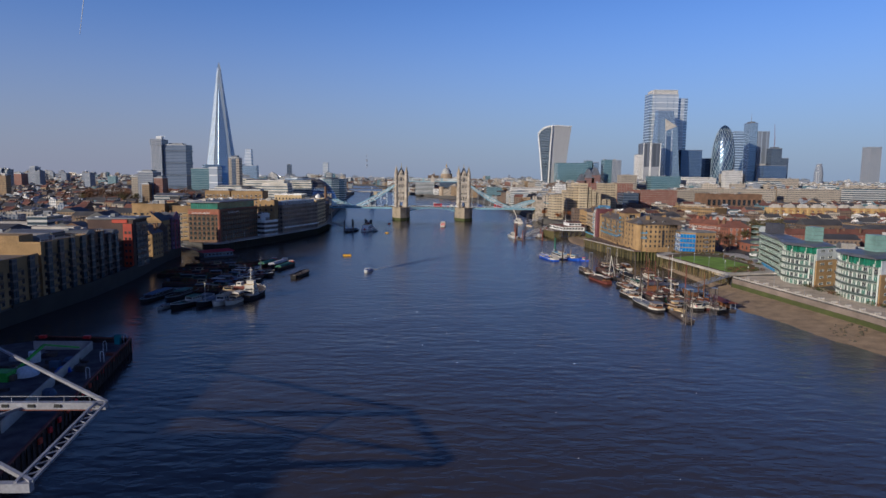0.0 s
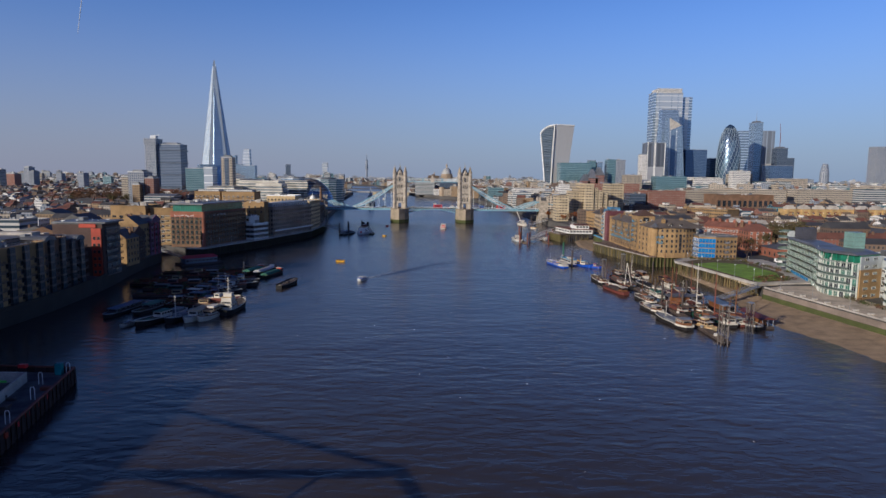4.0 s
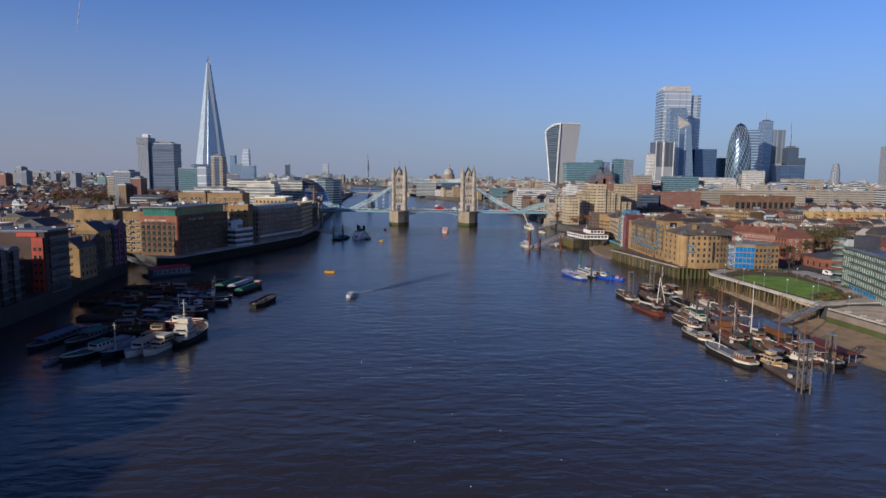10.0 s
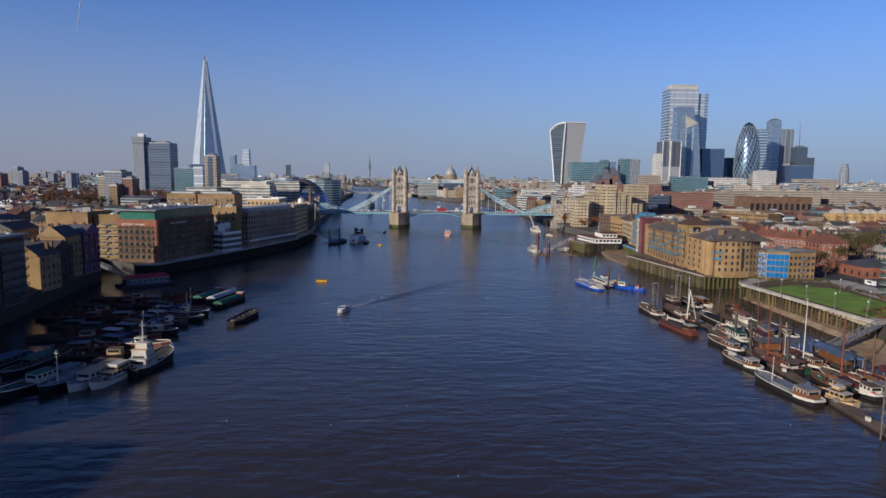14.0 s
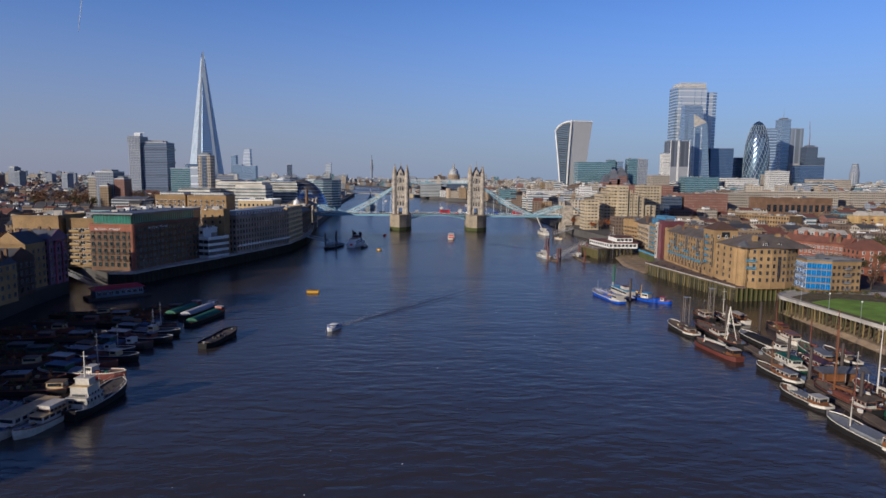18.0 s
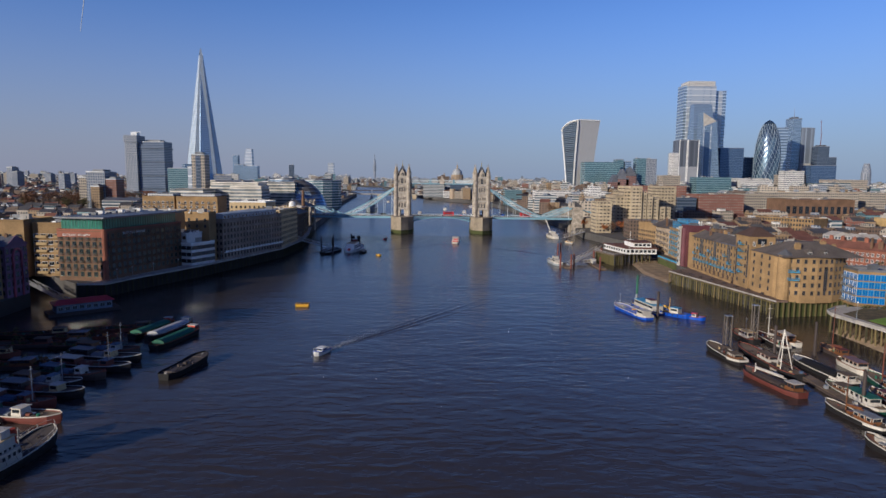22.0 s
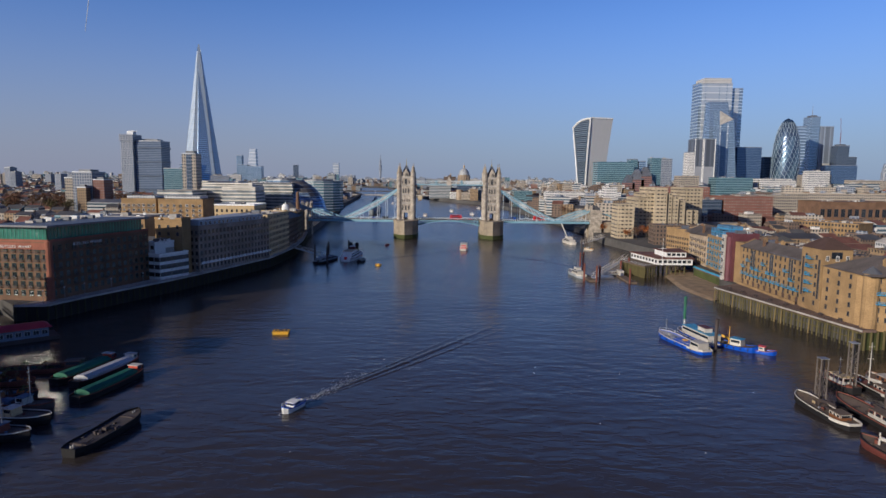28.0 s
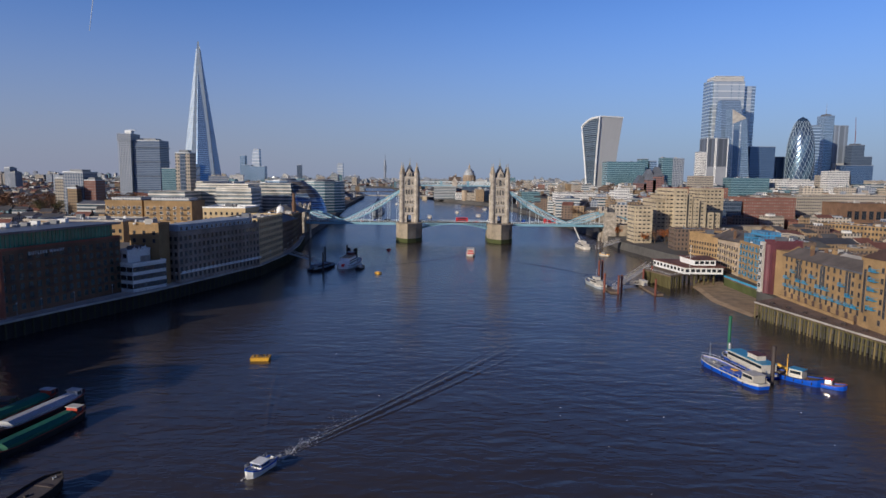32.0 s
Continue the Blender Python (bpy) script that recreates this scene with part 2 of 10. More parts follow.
def beam(bm, a, b, w, h=None, mi=0):
    """Square bar from a to b."""
    a, b = Vector(a), Vector(b)
    d = (b - a).normalized()
    side = d.cross(Vector((0, 0, 1)))
    if side.length < 1e-3:
        side = Vector((1, 0, 0))
    side.normalize()
    up = side.cross(d)
    h = h or w
    v = []
    for p in (a, b):
        for i, j in ((-1, -1), (1, -1), (1, 1), (-1, 1)):
            v.append(bm.verts.new(p + side * (i * w / 2) + up * (j * h / 2)))
    for q in ((0, 1, 2, 3), (7, 6, 5, 4), (4, 5, 1, 0), (5, 6, 2, 1), (6, 7, 3, 2), (7, 4, 0, 3)):
        bm.faces.new([v[i] for i in q]).material_index = mi


def mesh_of(name, bm, *mats):
    me = bpy.data.meshes.new(name)
    bmesh.ops.recalc_face_normals(bm, faces=bm.faces)
    bm.to_mesh(me)
    bm.free()
    for m in mats:
        me.materials.append(m)
    return me


def part(name, bm, material, parent, label="", at=None):
    ms = material if isinstance(material, (tuple, list)) else (material,)
    me = bm if isinstance(bm, bpy.types.Mesh) else mesh_of(name, bm, *ms)
    ob = new(name, me)
    ob.parent = parent
    if at is not None:
        ob.matrix_local = at
    if label:
        ob["label"] = label
    return ob


def thing(name, m, label, category, group="", kind=""):
    ob = new(name)
    ob.matrix_world = m
    return tagged(ob, label, category, group, kind)


def solid(name, bm, material, label, category, kind="", m=None, group=""):
    ms = material if isinstance(material, (tuple, list)) else (material,)
    ob = new(name, mesh_of(name, bm, *ms))
    if m is not None:
        ob.matrix_world = m
    return tagged(ob, label, category, group, kind)


BM = bmesh.new

# ---- land and water ----
def water_material():
    m = bpy.data.materials.new("river_water")
    m.use_nodes = True
    n, l = m.node_tree.nodes, m.node_tree.links
    b = n["Principled BSDF"]
    b.inputs["Roughness"].default_value = 0.21
    b.inputs["IOR"].default_value = 1.33
    b.inputs["Specular IOR Level"].default_value = 0.6
    tc = n.new("ShaderNodeTexCoord")
    mud = n.new("ShaderNodeTexNoise")
    mud.inputs["Scale"].default_value = 0.012
    mud.inputs["Detail"].default_value = 3
    l.new(tc.outputs["Object"], mud.inputs["Vector"])
    ramp = n.new("ShaderNodeMix")
    ramp.data_type = "RGBA"
    ramp.inputs[6].default_value = (0.036, 0.030, 0.027, 1)
    ramp.inputs[7].default_value = (0.054, 0.044, 0.038, 1)
    l.new(mud.outputs["Fac"], ramp.inputs[0])
    l.new(ramp.outputs[2], b.inputs["Base Color"])
    heights = None
    for sx, sy, turn, dist, scale in ((0.014, 0.03, 0.35, 0.5, 0.7), (0.10, 0.22, 0.15, 0.5, 0.36), (0.13, 0.27, -0.4, 0.4, 0.32), (0.3, 0.55, 0.3, 0.4, 0.13), (0.9, 1.3, 0.1, 0.5, 0.05)):
        mp = n.new("ShaderNodeMapping")
        mp.inputs["Scale"].default_value = (sx, sy, 1)
        mp.inputs["Rotation"].default_value = (0, 0, turn)
        l.new(tc.outputs["Object"], mp.inputs["Vector"])
        w = n.new("ShaderNodeTexNoise")
        w.inputs["Scale"].default_value = 1.0
        w.inputs["Detail"].default_value = 1.5
        w.inputs["Distortion"].default_value = dist
        l.new(mp.outputs[0], w.inputs["Vector"])
        k = n.new("ShaderNodeMath")
        k.operation = "MULTIPLY_ADD"
        k.inputs[1].default_value = scale
        l.new(w.outputs["Fac"], k.inputs[0])
        if heights is not None:
            l.new(heights, k.inputs[2])
        else:
            k.inputs[2].default_value = 0
        heights = k.outputs[0]
    bp = n.new("ShaderNodeBump")
    bp.inputs["Strength"].default_value = 0.5
    bp.inputs["Distance"].default_value = 1.3
    l.new(heights, bp.inputs["Height"])
    l.new(bp.outputs[0], b.inputs["Normal"])
    return m


bm = BM()
box(bm, -900, 700, -1600, 2600, -3.0, 0.0)
solid("water", bm, water_material(), "dark blue-brown tidal river water with small ripples", "river", "structure")

# river walls of both banks, from downstream to upstream
SOUTH = [(-160, -1600), (-160, -585), (-158.5, -532), (-161.5, -491), (-165, -466), (-169.5, -444), (-174, -414), (-176.5, -384), (-203, -372), (-214, -330), (-206, -330), (-168, -364), (-157, -362), (-150, -340),
         (-135, -300), (-122, -255), (-112, -215), (-111, -160), (-116, -110), (-128, -40), (-132, 0), (-138, 60), (-155, 250), (-192, 586), (-226, 1069), (-330, 1600), (-500, 2600)]
NORTH = [(178, -1600), (166, -700), (161.5, -589), (151.5, -505), (153, -498), (160, -470), (163, -405), (172, -396), (172, -386), (143.5, -390), (140.5, -391), (126, -316), (125, -310.5),
         (137, -300), (138, -279), (143.2, -271), (143.8, -233), (147, -226), (153, -205), (158, -168), (147, -141), (139, -86), (134, -55), (136, -20), (137, 20), (134, 150), (118, 400), (96, 600), (66, 705), (18, 800), (-83, 1116), (-160, 1600), (-300, 2600)]
GROUND_Z = 6.2
LAND = mat("city_ground", (0.075, 0.07, 0.065), 0.95, vary=0.35, scale=0.05)
bm = BM()
prism(bm, SOUTH + [(-5200, 2600), (-5200, -1600)][::1], -3, GROUND_Z)
solid("ground", bm, LAND, "dark city ground of the south bank behind the river wall", "ground", "structure")
bm = BM()
prism(bm, (NORTH + [(5200, 2600), (5200, -1600)])[::-1], -3, GROUND_Z)
solid("ground", bm, LAND, "dark city ground of the north bank behind the river wall", "ground", "structure")
bm = BM()
box(bm, -5200, 5200, 2600, 5200, -3, GROUND_Z)
solid("ground", bm, LAND, "dark flat ground reaching to the hazy horizon", "ground", "structure")

# ---- tower bridge ----
def lancet(w, h, n=6):
    """Pointed window: stone surround and dark pane, in the xz plane, facing -y."""
    bm = BM()
    arch = [(-w / 2, 0), (w / 2, 0), (w / 2, h * 0.7), (0, h), (-w / 2, h * 0.7)]
    v = [bm.verts.new((x, -0.05, z)) for x, z in arch]
    bm.faces.new(v).material_index = 1
    for (xa, za), (xb, zb) in zip(arch, arch[1:] + arch[:1]):
        beam(bm, (xa, -0.12, za), (xb, -0.12, zb), 0.3, 0.28)
    beam(bm, (0, -0.1, 0), (0, -0.1, h * 0.95), 0.14)
    return mesh_of("tower_window", bm, BRIDGE_STONE, GLASS_DARK)


def bridge_tower(x, other):
    t = thing("bridge_tower", pose(x, 0, 0), "pale stone gothic bridge tower with four pinnacled corner turrets", "bridge tower", "towers of the bridge")
    # pier with pointed cutwaters
    bm = BM()
    out = [(-10.8, -15), (-7, -23), (0, -28.5), (7, -23), (10.8, -15), (10.8, 15), (7, 23), (0, 28.5), (-7, 23), (-10.8, 15)]
    wide, rim = [(a * 1.012, b * 1.008) for a, b in out], [(a * 1.05, b * 1.03) for a, b in out]
    rings = [(out, -3)]
    for k in range(5):
        z = 2.5 + 2.5 * k
        rings += [(out, z), (wide, z + 0.02), (wide, z + 0.25), (out, z + 0.27)]
    loft(bm, rings + [(out, 15.2), (rim, 15.3), (rim, 16.4)])
    pier = part("pier", bm, GRANITE, t, "granite river pier with pointed ends and a weedy waterline")
    bm = BM()
    prism(bm, [(a * 1.02, b * 1.015) for a, b in out], -3, 3.4)
    part("tide_band", bm, ALGAE, pier, "green weed band at the waterline")
    # shaft
    hx, hy = 6.9, 9.2
    bm = BM()
    box(bm, -hx, hx, -hy, hy, 23, 57)
    for sx in (-1, 1):
        box(bm, sx * hx * 0.62 - 2.3, sx * hx * 0.62 + 2.3, -hy, hy, 16.4, 23)
    part("shaft", bm, BRIDGE_STONE, t)
    for z, o in ((24.0, .35), (31.5, .35), (39.5, .4), (47.8, .5), (55.6, .7)):
        bm = BM()
        box(bm, -hx - o, hx + o, -hy - o, hy + o, z, z + 0.8)
        part("string_course", bm, PALE_CONC, t)
    for sx in (-1, 1):
        for sy in (-1, 1):
            bm = BM()
            cx, cy = sx * (hx - 0.4), sy * (hy - 0.4)
            cyl(bm, cx, cy, 16.4, 60.2, 2.05, 8)
            for z in (24, 31.5, 39.5, 47.8, 55.6, 59.6):
                cyl(bm, cx, cy, z, z + 0.7, 2.4, 8)
            tu = part("turret", bm, BRIDGE_STONE, t)
            bm = BM()
            cyl(bm, cx, cy, 60.2, 67.6, 1.9, 8, 0.12)
            cyl(bm, cx, cy, 67.4, 69.4, 0.12, 6)
            cyl(bm, cx, cy, 68.0, 68.5, 0.35, 6)
            part("pinnacle", bm, GRANITE, tu, "stone cone with a small finial")
    # steep central roof with dormer gables
    bm = BM()
    prism(bm, [(-5.2, -7), (5.2, -7), (5.2, 7), (-5.2, 7)], 57, 66.5, 0, [(-1.0, -2.6), (1.0, -2.6), (1.0, 2.6), (-1.0, 2.6)])
    box(bm, -1.1, 1.1, -2.7, 2.7, 66.5, 67.0)
    roof = part("roof", bm, LEAD, t, "steep grey slate roof")
    bm = BM()
    for sy in (-1, 1):
        prism(bm, [(-.35, sy * 1.5 - .35), (.35, sy * 1.5 - .35), (.35, sy * 1.5 + .35), (-.35, sy * 1.5 + .35)], 67, 71, 0, [(-.05, sy * 1.5 - .05), (.05, sy * 1.5 - .05), (.05, sy * 1.5 + .05), (-.05, sy * 1.5 + .05)])
    cyl(bm, 0, 0, 67, 73.4, 0.14, 6)
    part("finial", bm, GOLD, roof, "gilded roof finial")
    for sy in (-1, 1):
        bm = BM()
        y = sy * (hy + 0.2)
        v0 = [bm.verts.new((a, y - 0.6 * sy, z)) for a, z in ((-2.6, 56), (2.6, 56), (2.6, 60), (0, 64.2), (-2.6, 60))]
        v1 = [bm.verts.new((a * 0.98, y - 5 * sy, z)) for a, z in ((-2.6, 56), (2.6, 56), (2.6, 60), (0, 64.2), (-2.6, 60))]
        bm.faces.new(v0), bm.faces.new(v1[::-1])
        for i in range(5):
            bm.faces.new((v0[i], v0[(i + 1) % 5], v1[(i + 1) % 5], v1[i]))
        part("dormer_gable", bm, BRIDGE_STONE, t)
    for sy in (-1, 1):
        for z, hh in ((32.6, 5.6), (40.6, 6.2), (48.9, 5.8)):
            for a in (-4.35, 4.35):
                bm = BM()
                box(bm, a - .28, a + .28, sy * hy - .3, sy * hy + .3, z, z + hh)
                part("buttress_strip", bm, PALE_CONC, t)
    big, small = lancet(1.5, 5.2), lancet(1.1, 2.9)
    wide = lancet(2.4, 6.2)
    for sy, rot in ((-1, 0), (1, 180)):
        y = sy * hy
        for z, me, xs in ((25.2, big, (-2.9, 0, 2.9)), (33.2, small, (-3.4, -1.2, 1.2, 3.4)), (41.2, big, (-2.4, 0, 2.4)), (49.3, wide, (0,)), (50, small, (-3.4, 3.4)), (57.4, small, (0,))):
            for a in xs:
                part("window", me, None, t, at=pose(a, y + (-0.5 * 0 if z < 57 else -0.5 * sy * -1), z, 0, 0, rot))
    for sx, rot in ((-1, -90), (1, 90)):
        for z, me, ys in ((33.2, small, (-4, 0, 4)), (41.2, big, (-3, 0, 3)), (50, small, (-5.5, 5.5))):
            for a in ys:
                part("window", me, None, t, at=pose(sx * hx, a, z, 0, 0, rot))
    return t


bridge_tower(-40.4, 1)
bridge_tower(40.4, -1)


def walkway(y):
    w = thing("high_walkway", pose(0, y, 0), "pale blue lattice steel walkway high between the bridge towers", "walkway", "high walkways")
    bm = BM()
    box(bm, -33.4, 33.4, -1.7, 1.7, 48.9, 49.6)
    part("floor_girder", bm, BRIDGE_BLUE, w)
    bm = BM()
    box(bm, -33.4, 33.4, -1.9, 1.9, 52.5, 53.0)
    part("roof_girder", bm, BRIDGE_WHITE, w)
    for s in (-1, 1):
        bm = BM()
        n = 24
        for i in range(n):
            a, b = -33.4 + 66.8 * i / n, -33.4 + 66.8 * (i + 1) / n
            beam(bm, (a, s * 1.7, 49.6), (b, s * 1.7, 52.5), 0.28)
            beam(bm, (a, s * 1.75, 52.5), (b, s * 1.75, 49.6), 0.28)
        part("lattice", bm, BRIDGE_WHITE, w)
    for a in (-12, 12):
        bm = BM()
        box(bm, a - .8, a + .8, -2.1, 2.1, 48.6, 53.6)
        part("panel", bm, BRIDGE_BLUE, w)
    bm = BM()
    prism(bm, [(-2.2, -2.2), (2.2, -2.2), (2.2, 2.2), (-2.2, 2.2)], 49, 54, 0)
    prism(bm, [(-1.6, -2.2), (1.6, -2.2), (1.6, 2.2), (-1.6, 2.2)], 54, 57, 0, [(-.2, -.3), (.2, -.3), (.2, .3), (-.2, .3)])
    part("crest", bm, BRIDGE_STONE, w, "carved crest at mid span")


walkway(-6.4)
walkway(6.4)


def chain(sx, y):
    """Stiffened suspension chain of one side span, low near the shore, with hangers."""
    c = thing("suspension_chain", pose(0, y, 0), "light blue and white stiffened suspension chain with hangers", "bridge chain", "suspension chains")
    X0, X1, XL = 47.2, 133.0, 103.0

    def zl(x):
        if x < XL:
            k = (XL - x) / (XL - X0)
            return 16.4 + 29.0 * k ** 1.55
        k = (x - XL) / (X1 - XL)
        return 16.4 + 9.5 * k ** 1.35

    def depth(x):
        if x < XL:
            k = (x - X0) / (XL - X0)
            return 0.5 + 4.6 * math.sin(math.pi * min(1, k * 0.98)) ** 0.9
        k = (x - XL) / (X1 - XL)
        return 0.5 + 3.0 * math.sin(math.pi * k)

    xs = [X0 + (XL - X0) * i / 14 for i in range(15)] + [XL + (X1 - XL) * i / 8 for i in range(1, 9)]
    top, low, web = BM(), BM(), BM()
    for a, b in zip(xs, xs[1:]):
        ta, tb = zl(a) + depth(a) * 0.75, zl(b) + depth(b) * 0.75
        la, lb = zl(a) - depth(a) * 0.25, zl(b) - depth(b) * 0.25
        beam(web, (sx * a, 0, la), (sx * b, 0, tb), 0.3)
        beam(web, (sx * a, 0, ta), (sx * b, 0, lb), 0.3)
        beam(web, (sx * b, 0, tb), (sx * b, 0, lb), 0.32)
    sweep(top, [(sx * a, 0, zl(a) + depth(a) * 0.75) for a in xs], 0.7, 0.85)
    sweep(low, [(sx * a, 0, zl(a) - depth(a) * 0.25) for a in xs], 0.7, 0.8)
    part("top_chord", top, BRIDGE_BLUE, c)
    part("bottom_chord", low, BRIDGE_BLUE, c)
    part("web_bracing", web, BRIDGE_WHITE, c, "white lattice bracing")
    for x in xs[1:-1:2]:
        z = zl(x) - depth(x) * 0.25
        if z > 17.2:
            bm = BM()
            beam(bm, (sx * x, 0, z), (sx * x, 0, 15.6), 0.26)
            part("hanger", bm, BRIDGE_WHITE, c)
    bm = BM()
    beam(bm, (sx * 139, 0, 26), (sx * 172, 0, 15.5), 0.8)
    part("backstay", bm, BRIDGE_BLUE, c)


for s in (-1, 1):
    for y in (-9.0, 9.0):
        chain(s, y)


def side_span(sx):
    d = thing("bridge_deck", pose(0, 0, 0), "asphalt road deck of the bridge side span with blue parapets", "bridge deck", "bridge decks")
    a, b = sorted((sx * 51, sx * 133))
    bm = BM()
    box(bm, a, b, -9, 9, 14.0, 16.0)
    part("girder", bm, BRIDGE_BLUE, d)
    bm = BM()
    box(bm, a, b, -8.4, 8.4, 16.0, 16.35)
    part("roadway", bm, ASPHALT, d)
    for s in (-1, 1):
        bm = BM()
        box(bm, a, b, s * 8.8 - .12, s * 8.8 + .12, 17.2, 17.45)
        n = 40
        for i in range(n + 1):
            x = a + (b - a) * i / n
            box(bm, x - .15, x + .15, s * 8.8 - .1, s * 8.8 + .1, 16.0, 17.2)
        part("parapet", bm, BRIDGE_WHITE, d)


side_span(-1)
side_span(1)


def bascule(sx):
    b = thing("bascule_leaf", pose(0, 0, 0), "blue steel bascule leaf with an arched truss beneath", "bascule", "bascule leaves")
    bm = BM()
    x0, x1 = sorted((sx * 0.3, sx * 30.5))
    box(bm, x0, x1, -8, 8, 16.0, 16.6)
    part("roadway", bm, ASPHALT, b)
    for y in (-7.6, -2.6, 2.6, 7.6):
        bm = BM()
        n = 10
        for i in range(n):
            u, v = 0.3 + 30.2 * i / n, 0.3 + 30.2 * (i + 1) / n
            zu, zv = 15.2 - 4.6 * (u / 30.5) ** 2, 15.2 - 4.6 * (v / 30.5) ** 2
            beam(bm, (sx * u, y, zu), (sx * v, y, zv), 0.5, 0.6)
            beam(bm, (sx * u, y, 15.9), (sx * v, y, zv), 0.28)
            beam(bm, (sx * v, y, 15.9), (sx * v, y, zv), 0.28)
        beam(bm, (sx * 0.3, y, 15.8), (sx * 30.5, y, 15.8), 0.5, 0.7)
        part("arched_truss", bm, BRIDGE_BLUE, b)
    for y in (-7.9, 7.9):
        bm = BM()
        box(bm, x0, x1, y - .1, y + .1, 17.6, 17.85)
        for i in range(16):
            x = x0 + (x1 - x0) * i / 15
            box(bm, x - .14, x + .14, y - .1, y + .1, 16.5, 17.7)
        part("parapet", bm, BRIDGE_WHITE, b)


bascule(-1)
bascule(1)


def abutment(x):
    t = thing("abutment_tower", pose(x, 0, 0), "small pale stone abutment tower at the end of the bridge", "bridge tower", "abutment towers")
    for sy in (-1, 1):
        bm = BM()
        box(bm, -5, 5, sy * 9 - 3.6, sy * 9 + 3.6, 0, 26.5)
        box(bm, -5.5, 5.5, sy * 9 - 4, sy * 9 + 4, 16.2, 17)
        box(bm, -5.4, 5.4, sy * 9 - 4, sy * 9 + 4, 26.0, 27.4)
        part("gate_pier", bm, BRIDGE_STONE, t)
        for dx in (-4.4, 4.4):
            for dy in (-3.1, 3.1):
                bm = BM()
                cyl(bm, dx, sy * 9 + dy, 26, 29.4, 0.9, 8)
                cyl(bm, dx, sy * 9 + dy, 29.4, 32.6, 0.95, 8, 0.05)
                part("pinnacle", bm, BRIDGE_STONE, t)
        bm = BM()
        prism(bm, [(-4, sy * 9 - 2.6), (4, sy * 9 - 2.6), (4, sy * 9 + 2.6), (-4, sy * 9 + 2.6)], 27, 31.5, 0, [(-1, sy * 9 - .3), (1, sy * 9 - .3), (1, sy * 9 + .3), (-1, sy * 9 + .3)])
        part("roof", bm, SLATE, t)
    bm = BM()
    box(bm, -4.6, 4.6, -6, 6, 22.5, 26.2)
    part("arch_lintel", bm, BRIDGE_STONE, t)
    bm = BM()
    s = 1 if x > 0 else -1
    a, b = sorted((s * -4, s * 150))
    box(bm, a, b, -9.5, 9.5, 0, 16.1)
    part("approach_road", bm, GRANITE, t, "stone approach viaduct")


abutment(-137.5)
abutment(138.5)

# ---- buildings ----
WINDOWS = {}


def window_mesh(w, h, frame=None, glass=None, sill=True, bars=1):
    frame, glass = frame or FRAME, glass or GLASS_DARK
    key = (round(w, 2), round(h, 2), frame.name, glass.name, sill, bars)
    if key not in WINDOWS:
        bm = BM()
        f = 0.1
        v = [bm.verts.new(p) for p in ((-w / 2, -0.02, 0), (w / 2, -0.02, 0), (w / 2, -0.02, h), (-w / 2, -0.02, h))]
        bm.faces.new(v).material_index = 1
        box(bm, -w / 2 - f, -w / 2, -0.1, 0.02, 0, h)
        box(bm, w / 2, w / 2 + f, -0.1, 0.02, 0, h)
        box(bm, -w / 2 - f, w / 2 + f, -0.1, 0.02, h, h + f)
        if sill:
            box(bm, -w / 2 - 0.15, w / 2 + 0.15, -0.2, 0.02, -0.15, 0)
        for i in range(bars):
            x = -w / 2 + w * (i + 1) / (bars + 1)
            box(bm, x - 0.04, x + 0.04, -0.07, 0.0, 0, h)
        WINDOWS[key] = mesh_of("window", bm, frame, glass)
    return WINDOWS[key]


BALC = {}


def balcony_mesh(w, d, material):
    key = (round(w, 1), round(d, 1), material.name)
    if key not in BALC:
        bm = BM()
        if material in (BLUE_PAINT, DARK_STEEL, STEEL):
            # thin slab and an open rail of bars, one welded piece
            n = max(4, int(w / 0.3))
            xs = [v for i in range(n + 1) for v in (-w / 2 + (w - .07) * i / n, -w / 2 + (w - .07) * i / n + .07)]
            zs = (-0.15, 0.0, 0.1, 0.5, 0.56, 0.98, 1.06)
            sheet = [[[bm.verts.new((x, y, z)) for z in zs] for x in xs] for y in (-d, -d + .05)]
            for g in sheet:
                for i in range(len(xs) - 1):
                    for j in range(6):
                        if i % 2 == 0 or j in (0, 1, 3, 5):
                            bm.faces.new((g[i][j], g[i + 1][j], g[i + 1][j + 1], g[i][j + 1]))
            for i in range(len(xs) - 1):
                for j in (0, 6):
                    bm.faces.new((sheet[0][i][j], sheet[0][i + 1][j], sheet[1][i + 1][j], sheet[1][i][j]))
            last = len(xs) - 1
            wall_line = [[bm.verts.new((xs[i], 0, zs[j])) for j in (0, 1, 5, 6)] for i in (0, last)]
            for k, i in enumerate((0, last)):
                g = sheet[1][i]
                bm.faces.new((g[5], g[6], wall_line[k][3], wall_line[k][2]))
                bm.faces.new((g[0], g[1], wall_line[k][1], wall_line[k][0]))
            for k, j in ((0, 0), (1, 1)):
                bm.faces.new([sheet[1][i][j] for i in range(len(xs))] + [wall_line[1][k], wall_line[0][k]])
            BALC[key] = mesh_of("balcony", bm, material)
            return BALC[key]
        prof = [(0, -0.18), (-d, -0.18), (-d, 1.08), (-d + 0.08, 1.08), (-d + 0.08, 0), (0, 0)]
        ends = [[bm.verts.new((sx * w / 2, y, z)) for y, z in prof] for sx in (-1, 1)]
        for i in range(6):
            bm.faces.new((ends[0][i], ends[0][(i + 1) % 6], ends[1][(i + 1) % 6], ends[1][i]))
        bm.faces.new(ends[0]), bm.faces.new(ends[1][::-1])
        BALC[key] = mesh_of("balcony", bm, material)
    return BALC[key]


def rect(x0, x1, y0, y1):
    return [(x0, y0), (x1, y0), (x1, y1), (x0, y1)]


